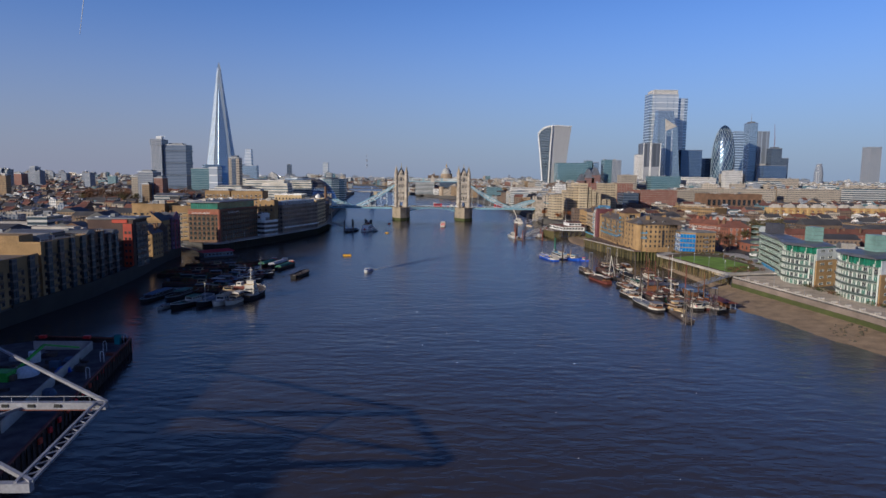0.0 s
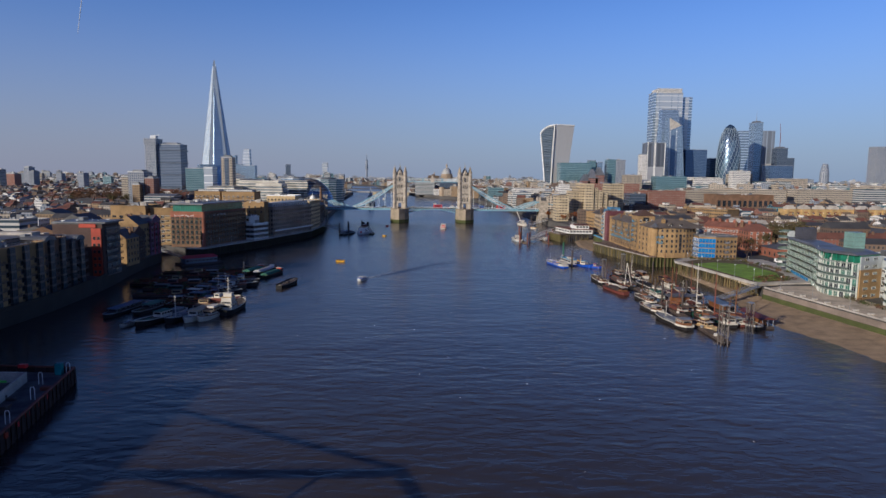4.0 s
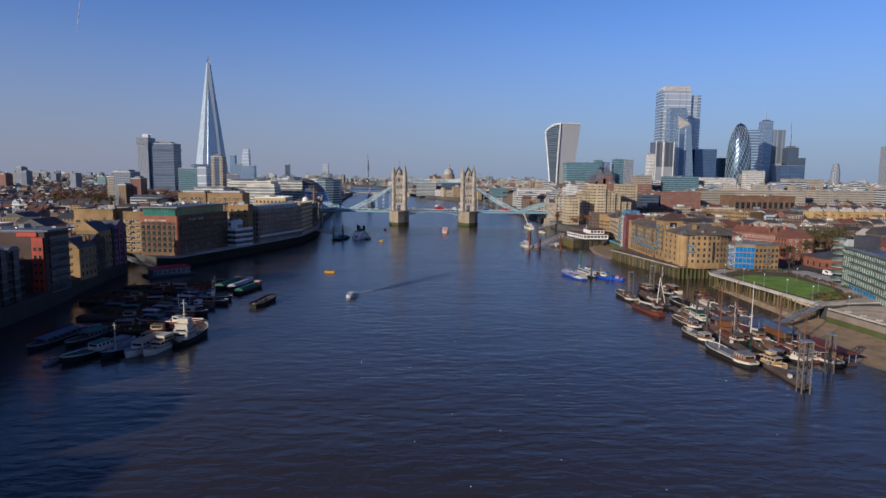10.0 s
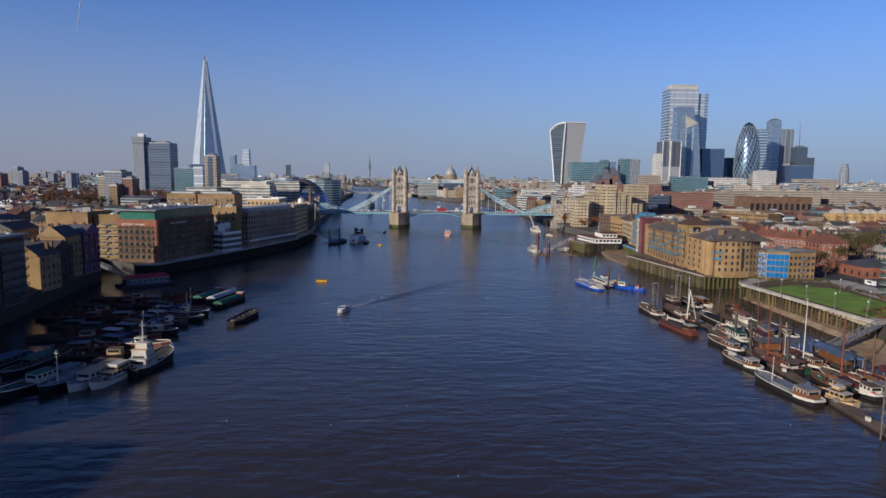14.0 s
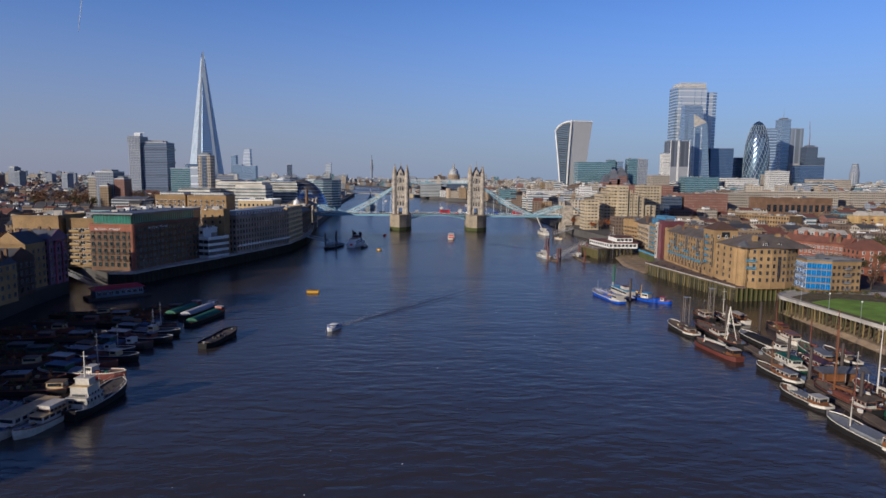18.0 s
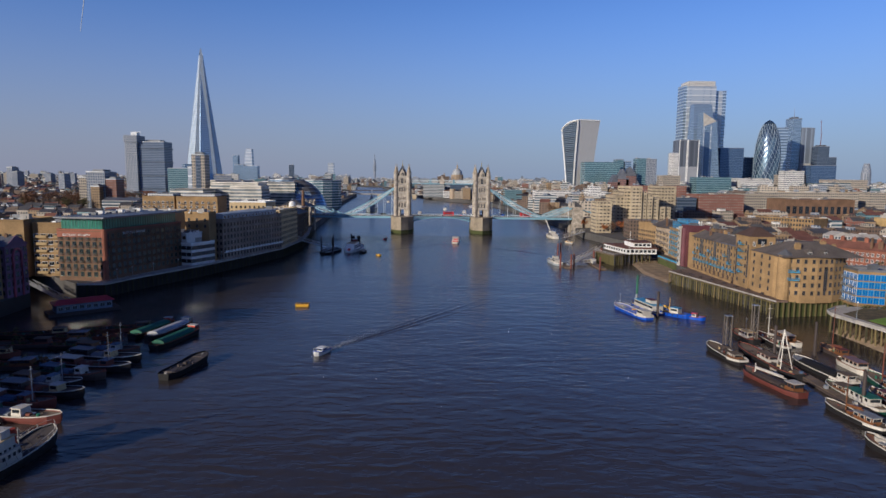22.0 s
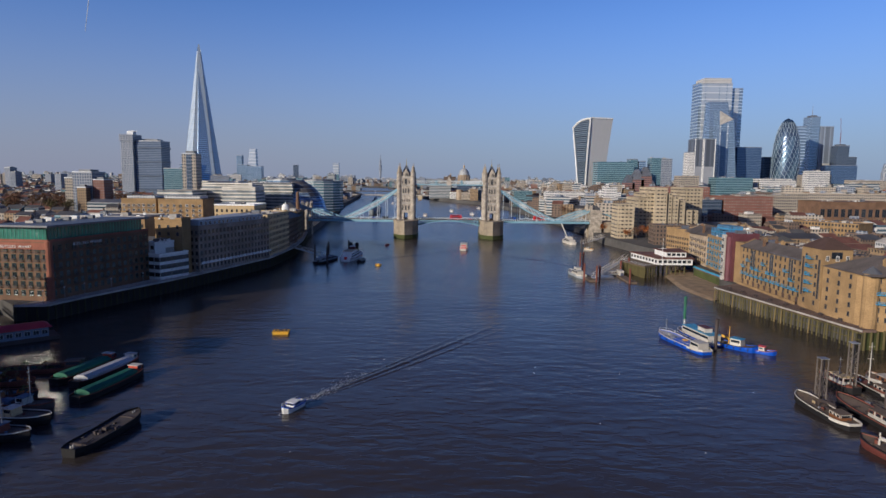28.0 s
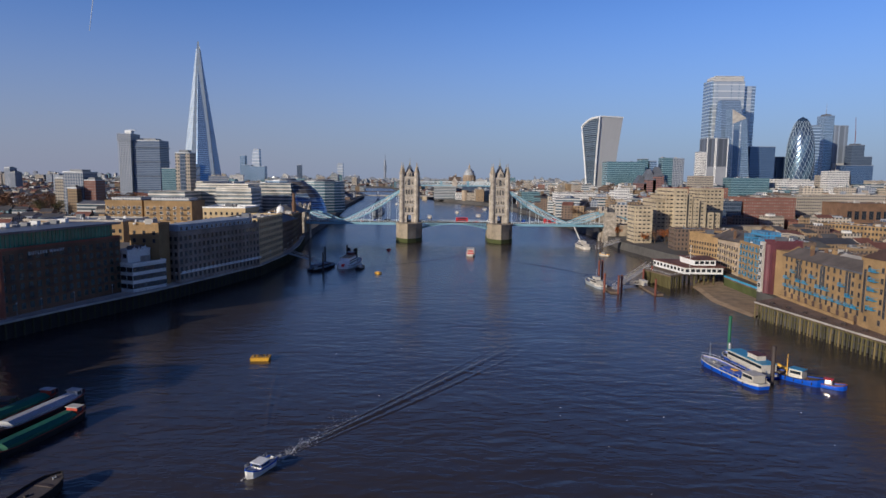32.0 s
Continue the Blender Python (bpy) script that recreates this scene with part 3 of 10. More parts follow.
def house(name, outline, z1, wall, label, category="building", roof="flat", roof_mat=None, windows=(), balconies=(), z0=None, group="", ridge="x", rise=4.0, trim=None, clutter=2, seed=0):
    """A building over a counter-clockwise outline. windows: (edge, columns, rows, width, height, first sill, storey, frame, glass);
    balconies: (edge, columns, rows, width, depth, first floor, storey, material)."""
    z0 = GROUND_Z - 0.3 if z0 is None else z0
    rnd = random.Random(seed * 7919 + len(outline) + int(abs(outline[0][0] * 13 + outline[0][1] * 7)))
    cx, cy = sum(p[0] for p in outline) / len(outline), sum(p[1] for p in outline) / len(outline)
    pts = [(x - cx, y - cy) for x, y in outline]
    b = thing(name, pose(cx, cy, z0), label, category, group)
    h = z1 - z0
    bm = BM()
    prism(bm, pts, 0, h)
    if roof == "gable" and category == "building":
        x0, x1 = min(p[0] for p in pts), max(p[0] for p in pts)
        y0, y1 = min(p[1] for p in pts), max(p[1] for p in pts)
        bm.free()
        bm = BM()
        mid = [(x0, (y0 + y1) / 2), (x1, (y0 + y1) / 2)] if ridge == "x" else [((x0 + x1) / 2, y0), ((x0 + x1) / 2, y1)]
        lo = [bm.verts.new((x, y, 0)) for x, y in pts]
        hi = [bm.verts.new((x, y, h)) for x, y in pts]
        rd = [bm.verts.new((x, y, h + rise - 0.15)) for x, y in mid]
        for i in range(4):
            bm.faces.new((lo[i], lo[(i + 1) % 4], hi[(i + 1) % 4], hi[i]))
        if ridge == "x":
            quads = ((hi[0], hi[1], rd[1], rd[0]), (hi[2], hi[3], rd[0], rd[1]), (hi[3], hi[0], rd[0]), (hi[1], hi[2], rd[1]))
        else:
            quads = ((hi[0], hi[1], rd[0]), (hi[2], hi[3], rd[1]), (hi[1], hi[2], rd[1], rd[0]), (hi[3], hi[0], rd[0], rd[1]))
        for q in quads:
            bm.faces.new(q)
        bm.faces.new(lo[::-1])
    part("wall", bm, wall, b)
    roof_mat = roof_mat or SLATE
    x0, x1 = min(p[0] for p in pts), max(p[0] for p in pts)
    y0, y1 = min(p[1] for p in pts), max(p[1] for p in pts)
    bm = BM()
    if roof == "flat":
        prism(bm, [(x * 1.004, y * 1.004) for x, y in pts], h, h + 0.15)
        n = len(pts)
        part("roof", bm, roof_mat, b)
        bm = BM()
        for i in range(n):
            (xa, ya), (xb, yb) = pts[i], pts[(i + 1) % n]
            beam(bm, (xa, ya, h + 0.45), (xb, yb, h + 0.45), 0.5, 0.9)
        part("parapet", bm, trim or wall, b)
        for k in range(clutter):
            bm = BM()
            w, d = rnd.uniform(2, 5), rnd.uniform(2, 5)
            px, py = rnd.uniform(x0 * 0.5, x1 * 0.5), rnd.uniform(y0 * 0.6, y1 * 0.6)
            box(bm, px - w / 2, px + w / 2, py - d / 2, py + d / 2, h + 0.15, h + rnd.uniform(1.6, 3.4))
            part("plant_room", bm, (LEAD, PALE_CONC, wall)[k % 3], b)
        if name == "city_building" or z1 - z0 > 16:
            bm = BM()
            for k in range(9):
                px, py, w = rnd.uniform(x0 * .75, x1 * .75), rnd.uniform(y0 * .75, y1 * .75), rnd.uniform(.4, 1.1)
                if k % 3 == 2:
                    cyl(bm, px, py, h + .1, h + rnd.uniform(1.2, 2.6), w * .3, 7)
                else:
                    box(bm, px - w, px + w, py - w * .6, py + w * .6, h + .1, h + rnd.uniform(.6, 1.7))
            fit = part("roof_plant", bm, rnd.choice((WHITE, LEAD, PALE_CONC, STEEL)), b, "skylights and vents")
            fit["kind"] = "stuff"
    elif roof == "hip":
        ins = min(x1 - x0, y1 - y0) * 0.42
        prism(bm, [(x0 - .4, y0 - .4), (x1 + .4, y0 - .4), (x1 + .4, y1 + .4), (x0 - .4, y1 + .4)], h, h + rise, 0, [(x0 + ins, y0 + ins), (x1 - ins, y0 + ins), (x1 - ins, y1 - ins), (x0 + ins, y1 - ins)])
        part("roof", bm, roof_mat, b)
    else:
        o = 0.4
        if ridge == "x":
            e = [(x0 - o, y0 - o), (x1 + o, y0 - o), (x1 + o, y1 + o), (x0 - o, y1 + o)]
            top = [(x0 - o, -0.05 + (y0 + y1) / 2), (x1 + o, -0.05 + (y0 + y1) / 2), (x1 + o, 0.05 + (y0 + y1) / 2), (x0 - o, 0.05 + (y0 + y1) / 2)]
            ends = [[(x0 - .02, y0), (x0 - .02, y1), (x0 - .02, (y0 + y1) / 2)], [(x1 + .02, y0), (x1 + .02, y1), (x1 + .02, (y0 + y1) / 2)]]
        else:
            e = [(x0 - o, y0 - o), (x1 + o, y0 - o), (x1 + o, y1 + o), (x0 - o, y1 + o)]
            m = (x0 + x1) / 2
            top = [(m - 0.05, y0 - o), (m + 0.05, y0 - o), (m + 0.05, y1 + o), (m - 0.05, y1 + o)]
            ends = [[(x0, y0 - .02), (x1, y0 - .02), (m, y0 - .02)], [(x0, y1 + .02), (x1, y1 + .02), (m, y1 + .02)]]
        prism(bm, e, h, h + rise, 0, top)
        part("roof", bm, roof_mat, b)
        for k, en in enumerate(ends):
            bm = BM()
            s = (-0.5 if k == 0 else 0.5)
            sh = (s, 0) if ridge == "x" else (0, s)
            a = [bm.verts.new((p[0] + sh[0], p[1] + sh[1], h + (0 if i < 2 else rise + 0.5))) for i, p in enumerate(en)]
            c = [bm.verts.new((p[0], p[1], h + (0 if i < 2 else rise + 0.5))) for i, p in enumerate(en)]
            bm.faces.new(a), bm.faces.new(c[::-1])
            for i in range(3):
                bm.faces.new((a[i], a[(i + 1) % 3], c[(i + 1) % 3], c[i]))
            if category == "building":
                bm.free()
            else:
                part("gable", bm, wall, b)
        for k in range(clutter):
            bm = BM()
            px, py = rnd.uniform(x0 * 0.8, x1 * 0.8), rnd.uniform(y0 * 0.8, y1 * 0.8)
            box(bm, px - .6, px + .6, py - .5, py + .5, h, h + rise + 0.8)
            for q in (-.3, .3):
                cyl(bm, px + q, py, h + rise + 0.8, h + rise + 1.4, 0.15, 6)
            part("chimney", bm, BROWN_BRICK, b)
    n = len(pts)
    for spec in windows:
        edge, cols, rows, w, hh, sill, storey = spec[:7]
        me = window_mesh(w, hh, *(spec[7:9] if len(spec) > 7 else ()))
        (xa, ya), (xb, yb) = pts[edge % n], pts[(edge + 1) % n]
        ang = math.degrees(math.atan2(yb - ya, xb - xa))
        nxv, nyv = (yb - ya), -(xb - xa)
        L = math.hypot(nxv, nyv)
        for c in range(cols):
            f = (c + 0.5) / cols
            for r in range(rows):
                z = sill + r * storey
                if z + hh > h:
                    continue
                part("window", me, None, b, at=pose(xa + (xb - xa) * f + nxv / L * 0.03, ya + (yb - ya) * f + nyv / L * 0.03, z, 0, 0, ang))
    for edge, cols, rows, w, d, floor, storey, bmaterial in balconies:
        me = balcony_mesh(w, d, bmaterial)
        (xa, ya), (xb, yb) = pts[edge % n], pts[(edge + 1) % n]
        ang = math.degrees(math.atan2(yb - ya, xb - xa))
        for c in range(cols):
            f = (c + 0.5) / cols
            for r in range(rows):
                part("balcony", me, None, b, at=pose(xa + (xb - xa) * f, ya + (yb - ya) * f, floor + r * storey, 0, 0, ang))
    return b

# ---- south bank, riverside row ----
def river_flats(x0, x1, y0, y1, z, wall, label, bays=4, roof="barrel", storey=3.3, cols=8):
    """Brick flats on the river wall with projecting glazed bays, iron balconies and a curved metal roof."""
    b = house("apartment_block", rect(x0, x1, y0, y1), z, wall, label, "apartment building", roof_mat=LEAD, clutter=2,
              windows=[(1, cols, int((z - 9) / storey), 1.3, 1.8, 1.5, storey), (0, 6, int((z - 9) / storey), 1.2, 1.6, 1.5, storey)])
    w, d, h = (x1 - x0) / 2, (y1 - y0) / 2, z - (GROUND_Z - 0.3)
    for i in range(bays):
        y = -d + 2 * d * (i + .5) / bays
        bm = BM()
        box(bm, w - .2, w + 1.1, y - 1.5, y + 1.5, 0, h + .6)
        bay = part("glazed_bay", bm, facade("bay_glazing", (0.10, 0.085, 0.075), (0.04, 0.055, 0.07), 3.3, 1.0, 0.75, 0.8, rough=0.5, bump=0.3), b, "dark glazed bay")
        for k in range(1, int(h / storey)):
            part("balcony", balcony_mesh(2.4, 1.2, DARK_STEEL), None, b, at=pose(w, y + 2.9, k * storey, 0, 0, 90))
    if roof == "barrel":
        n = max(2, int(2 * d / 9))
        rr_ = random.Random(int(z * 10))
        for i in range(n):
            ya, yb = -d + 2 * d * i / n, -d + 2 * d * (i + 1) / n
            if rr_.random() < .5:
                # set-back penthouse with a terrace rail instead of a curved roof
                bm = BM()
                box(bm, -w * .6, w * rr_.uniform(.45, .75), ya + .6, yb - rr_.uniform(.6, 2), h + .1, h + rr_.uniform(2.4, 3.4))
                part("penthouse", bm, (wall, PALE_CONC, facade("bay_glazing", (0.10, 0.085, 0.075), (0.04, 0.055, 0.07)))[i % 3], b, "set-back penthouse")
                bm = BM()
                beam(bm, (w - .2, ya + .3, h + 1.9), (w - .2, yb - .3, h + 1.9), .08)
                for q in range(5):
                    beam(bm, (w - .2, ya + .3 + (yb - ya - .6) * q / 4, h + .9), (w - .2, ya + .3 + (yb - ya - .6) * q / 4, h + 1.9), .07)
                part("terrace_rail", bm, STEEL, b)
                continue
            bm = BM()
            loft_pts = []
            m = 8
            v = [[bm.verts.new((x, (ya + yb) / 2 - (yb - ya) / 2 * math.cos(math.pi * j / m) * 1.02, h + .1 + 2.2 * math.sin(math.pi * j / m))) for j in range(m + 1)] for x in (-w * .9, w + .5)]
            for j in range(m):
                bm.faces.new((v[0][j], v[0][j + 1], v[1][j + 1], v[1][j]))
            bm.faces.new(v[0]), bm.faces.new(v[1][::-1])
            part("barrel_roof", bm, LEAD, b, "curved grey metal roof")
    return b


river_flats(-196, -161, -640, -600, 30, BROWN_BRICK, "brown brick riverside flats with metal roof")
river_flats(-196, -161, -598, -566, 23.5, YELLOW_BRICK, "yellow brick stepped flats on the river wall", 3, "flat")
river_flats(-198, -161.5, -563, -529, 27.6, YELLOW_BRICK, "yellow brick flats with curved grey metal roofs", 4)
river_flats(-200, -163, -527, -511, 27.8, BROWN_BRICK, "brown brick flats with glazed bays", 2)
river_flats(-200, -163.5, -510, -496, 26, DARK_BRICK, "dark brick flats with tall glazed bays", 2)
ob_ = house("apartment_block", rect(-187, -163.2, -480, -463.5), 31.5, DARK_BRICK, "dark brick flats with bright orange-red end wall and glazed front", "apartment building", roof_mat=LEAD, trim=LEAD, clutter=1,
            windows=[(0, 3, 6, 1.2, 1.5, 1.5, 3.4)])
bm = BM()
box(bm, 6.8, 11.4, -8.9, -8.2, 0, 23.6)
ow = part("end_wall", bm, ORANGE, ob_, "bright orange-red rendered end wall")
for k in range(6):
    for q in (8.1, 10.2):
        part("window", window_mesh(1.0, 1.4, FRAME, GLASS_DARK, False), None, ow, at=pose(q, -8.92, 1.6 + 3.3 * k))
bm = BM()
box(bm, 1, 9, -8.8, -8.2, 24.0, 25.8)
part("attic_band", bm, ORANGE, ob_, "orange-red attic band")
bm = BM()
box(bm, 9.4, 12.4, -5.5, 8.0, 0, 24)
part("glazed_front", bm, facade("bay_glazing", (0.10, 0.085, 0.075), (0.04, 0.055, 0.07), 3.3, 1.0), ob_, "dark glazed river front")
for k in range(1, 7):
    for y in (-3.4, 2, 6.2):
        part("balcony", balcony_mesh(3.6, 1.3, DARK_STEEL), None, ob_, at=pose(12.4, y, k * 3.3, 0, 0, 90))
bm = BM()
box(bm, -11.2, 14.0, -9.4, 9.2, 26.1, 26.8)
part("roof_slab", bm, LEAD, ob_, "wide grey oversailing roof")
house("warehouse", rect(-181, -168, -446, -432), 21, YELLOW_BRICK, "yellow brick gabled warehouse beside the dock", "warehouse", roof="gable", ridge="y", rise=4.6, windows=[(1, 4, 4, 1.2, 1.6, 2, 3.6), (0, 1, 4, .9, 1.3, 2, 3.6)])
house("warehouse", rect(-190, -176.8, -412.5, -399), 26, YELLOW_BRICK, "yellow brick gabled warehouse flats", "warehouse", roof="gable", ridge="y", rise=4.8, windows=[(1, 4, 5, 1.2, 1.6, 2, 3.4), (0, 5, 5, 1.1, 1.5, 2, 3.4)])
pw = house("apartment_block", rect(-191.5, -175.8, -398, -384.5), 27, PURPLE, "plum coloured flats with a tall arched bay", "apartment building", roof="gable", ridge="x", rise=3.5, roof_mat=LEAD,
           windows=[(1, 5, 6, 1.4, 1.9, 1.5, 3.3), (0, 5, 6, 1.2, 1.6, 1.5, 3.3)])
bm = BM()
for s_ in (-1, 1):
    sweep(bm, [(8.1, s_ * 2.6, 0), (8.1, s_ * 2.6, 17)] + [(8.1, 2.6 * s_ * math.cos(a), 17 + 2.6 * math.sin(a)) for a in (.4, .8, 1.2, 1.57)], .7)
part("arch_trim", bm, mat("dull_red_trim", (0.25, 0.05, 0.09), 0.6), pw, "dull red arched trim")
house("apartment_block", rect(-192, -172.6, -430.5, -414), 21.5, DARK_BRICK, "dark brick dockside flats with stacked balconies", "apartment building", roof="gable", ridge="x", rise=4, windows=[(1, 5, 4, 1.4, 1.9, 1.5, 3.4), (0, 4, 4, 1.2, 1.6, 1.5, 3.4)], balconies=[(1, 3, 4, 2.6, 1.2, 1.4, 3.4, DARK_STEEL)])
house("warehouse", rect(-250, -228, -402, -358), 19, BROWN_BRICK, "brown brick warehouse along the narrow dock", "warehouse", roof="gable", ridge="y", rise=4, windows=[(0, 6, 3, 1.3, 1.7, 2, 3.5), (1, 12, 3, 1.3, 1.7, 2, 3.5)])
# yellow blocks behind the dock mouth
house("apartment_block", rect(-200.5, -183.5, -342, -318), 31.5, YELLOW_BRICK, "yellow brick apartment block with recessed white balconies", "apartment building", windows=[(0, 5, 6, 2.4, 1.7, 2.2, 3.4, WHITE, GLASS_DARK), (1, 3, 6, 1.2, 1.6, 2, 3.4)],
      balconies=[(0, 2, 6, 5.4, 0.9, 1.7, 3.5, mat("buff_brick", (0.34, 0.245, 0.115), .9, bump=.3))])
house("apartment_block", rect(-226, -202, -346, -320), 33, YELLOW_BRICK, "yellow brick apartment block with recessed balconies", "apartment building", windows=[(0, 5, 6, 2.4, 1.7, 2.2, 3.4)], balconies=[(0, 3, 6, 5.4, 0.7, 1.7, 3.4, YELLOW_BRICK)])


def wharf_block():
    """Red and dark brick wharf block with a green glazed top storey under a wide flat roof."""
    x0, x1, y0, y1 = -182, -158.5, -353, -301
    h = house("wharf_apartments", [(x0, y0), (x1, y0 - 3), (x1 + 13, y1), (x0 + 12, y1)], 29.6, BROWN_BRICK, "brown brick wharf apartments with green glazed top storey", "apartment building",
              windows=[(0, 7, 6, 1.7, 2.0, 2.4, 3.55, HULL_GREEN, GLASS_DARK), (1, 16, 6, 1.5, 2.0, 2.4, 3.55, HULL_GREEN, GLASS_DARK)], balconies=[(0, 7, 5, 2.2, 0.9, 5.5, 3.55, DARK_STEEL), (1, 7, 5, 2.2, 0.9, 5.5, 3.55, DARK_STEEL)], clutter=0, trim=RED_BRICK)
    cx, cy = (2 * x0 + 2 * x1 + 25) / 4, (2 * y0 - 3 + 2 * y1) / 4
    zb = GROUND_Z - 0.3

    def loc(pts, grow=0.0):
        return [(x - cx, y - cy) for x, y in pts]
    bm = BM()
    cyl(bm, x1 - cx - 0.2, y0 - 3 - cy + 0.4, 0, 24, 1.3, 10)
    part("corner_pier", bm, RED_BRICK, h, "rounded red brick corner pier")
    bm = BM()
    beam(bm, (x0 - cx, y0 - cy, 22.0), (x1 - cx, y0 - 3 - cy, 22.0), 0.5, 2.6)
    part("fascia", bm, RED_BRICK, h, "red brick frieze carrying white lettering")
    o = [(x0 + 1.5, y0 + 1.5), (x1 - 1.5, y0 - 1.2), (x1 + 10.5, y1 - 1.5), (x0 + 13, y1 - 1.5)]
    bm = BM()
    prism(bm, loc(o), 23.9, 29.4)
    part("glazed_storey", bm, GLASS_GREEN, h, "green glazed penthouse storey")
    for (a, b), n in ((o[:2], 12), (o[1:3], 30)):
        for i in range(n + 1):
            bm = BM()
            x, y = a[0] + (b[0] - a[0]) * i / n - cx, a[1] + (b[1] - a[1]) * i / n - cy
            box(bm, x - .12, x + .12, y - .12, y + .12, 23.9, 29.4)
            part("mullion", bm, mat("green_frame", (0.03, 0.25, 0.16), 0.4), h)
    bm = BM()
    prism(bm, loc([(x0 - 1, y0 - 1), (x1 + .5, y0 - 4), (x1 + 13.5, y1 + .5), (x0 + 11, y1 + .5)]), 29.4, 30.2)
    part("eaves_slab", bm, LEAD, h, "wide overhanging grey flat roof")
    for i in range(9):
        bm = BM()
        f = (i + .5) / 9
        px, py = x0 + 8 + 9 * f - cx, y0 + 8 + 40 * f - cy
        box(bm, px - 1.6, px + 1.6, py - 1.1, py + 1.1, 30.2, 31.1 + .4 * (i % 3))
        part("roof_unit", bm, (PALE_CONC, LEAD, WHITE)[i % 3], h)
    text_sign(h, "BUTLERS WHARF", x0 + 3 - cx, y0 - 0.9 - cy, 21.3, 1.5, math.degrees(math.atan2(-3, x1 - x0)), 15)
    text_sign(h, "BUTLERS WHARF", x1 + 2.9 - cx, y0 + 8.5 - cy, 21.3, 1.7, math.degrees(math.atan2(y1 - y0 + 3, 13)), 24)
    return h


def text_sign(parent, words, x, y, z, size, turn, length):
    cu = bpy.data.curves.new("sign_letters", "FONT")
    cu.body = words
    cu.size = size
    cu.extrude = 0.04
    cu.space_character = 1.25
    tmp = new("sign_letters", cu)
    bpy.context.view_layer.update()
    me = bpy.data.meshes.new_from_object(tmp.evaluated_get(bpy.context.evaluated_depsgraph_get()))
    bpy.data.objects.remove(tmp)
    me.materials.clear()
    me.materials.append(WHITE)
    return part("sign_letters", me, None, parent, "white capital letters", at=pose(x, y, z, 90, 0, turn))


wharf_block()
house("office_building", [(-149, -300), (-139, -304), (-132, -288), (-143, -284)], 18, WHITE, "white modernist museum block with terraces", "museum", roof_mat=PALE_CONC, windows=[(0, 3, 3, 3.0, 1.8, 2, 3.6), (1, 5, 3, 3.2, 1.8, 2, 3.6)])
house("office_building", [(-150, -296), (-143.5, -299), (-139, -288), (-145, -285)], 23, WHITE, "white rendered upper block of the museum", "museum", clutter=1, windows=[(0, 2, 1, 2, 1.6, 14.5, 3.6)])
house("warehouse", [(-150, -284), (-135, -287.5), (-133.5, -280.2), (-148, -277)], 34, YELLOW_BRICK, "plain yellow brick flank of a converted warehouse", "warehouse", windows=[(0, 3, 2, 1.2, 1.6, 20, 3.6)])
row2 = house("warehouse", [(-141, -276), (-130, -279), (-111, -218), (-135, -212)], 29.5, mat("sooty_stock_brick", (0.27, 0.215, 0.17), 0.9, vary=.35, bump=.3), "long sooty stock brick wharf warehouse with rows of windows", "warehouse", roof_mat=LEAD, clutter=3,
             windows=[(0, 4, 6, 1.3, 1.8, 2, 3.6), (1, 20, 6, 1.5, 2.0, 2.0, 3.6)], balconies=[(1, 20, 1, 2.6, 1.4, 4.8, 3.6, WHITE)])
bm = BM()
prism(bm, [(-7.6, -29), (-1.5, -30.5), (15.5, 25), (-3, 29)], 23.6, 27.4)
ms = part("mansard_storey", bm, mat("pale_blue_lead", (0.34, 0.37, 0.42), .5, vary=.15), row2, "pale set-back lead clad attic")
for i in range(16):
    f = (i + .5) / 16
    part("window", window_mesh(1.6, 1.6, WHITE, GLASS_DARK, False), None, ms, at=pose(-1.45 + 17 * f, -30.4 + 55.5 * f, 24.6, 0, 0, 72.9))
house("warehouse", [(-134, -212), (-113, -214), (-112, -165), (-134, -165)], 31.5, CREAM, "cream stuccoed top over brown brick warehouse", "warehouse", roof_mat=PALE_CONC, windows=[(0, 6, 7, 1.3, 1.8, 2, 3.6), (1, 15, 7, 1.3, 1.8, 2, 3.6)])
house("warehouse", [(-136, -163), (-114, -163), (-117, -118), (-138, -118)], 26, BROWN_BRICK, "brown brick wharf warehouse with many balconies", "warehouse", roof="gable", ridge="y", rise=4, windows=[(1, 14, 6, 1.3, 1.8, 2, 3.5), (0, 5, 6, 1.3, 1.8, 2, 3.5)], balconies=[(1, 7, 5, 2.6, 1.0, 5, 3.5, DARK_STEEL)])
house("warehouse", [(-141, -116), (-118, -116), (-123, -74), (-146, -74)], 28, YELLOW_BRICK, "yellow brick brewery building with cupola", "brewery", windows=[(1, 12, 6, 1.3, 1.8, 2, 3.5), (0, 5, 6, 1.3, 1.8, 2, 3.5)], balconies=[(1, 6, 5, 2.4, 1.0, 5, 3.5, DARK_STEEL)])
house("warehouse", [(-148, -72), (-125, -72), (-131, -30), (-152, -30)], 27, BROWN_BRICK, "brown brick brewery block beside the bridge", "brewery", roof="hip", rise=6, windows=[(1, 12, 6, 1.3, 1.8, 2, 3.5), (0, 5, 6, 1.3, 1.8, 2, 3.5)])
bm = BM()
cyl(bm, 0, 0, 22, 34, 1.5, 10)
cyl(bm, 0, 0, 34, 35, 1.9, 10)
cyl(bm, 0, 0, 35, 43, 1.3, 10, 1.1)
solid("chimney_stack", bm, BROWN_BRICK, "tall round brown brick brewery chimney", "chimney", m=pose(-126, -78, 0))
bm = BM()
cyl(bm, 0, 0, 26, 31, 3, 8)
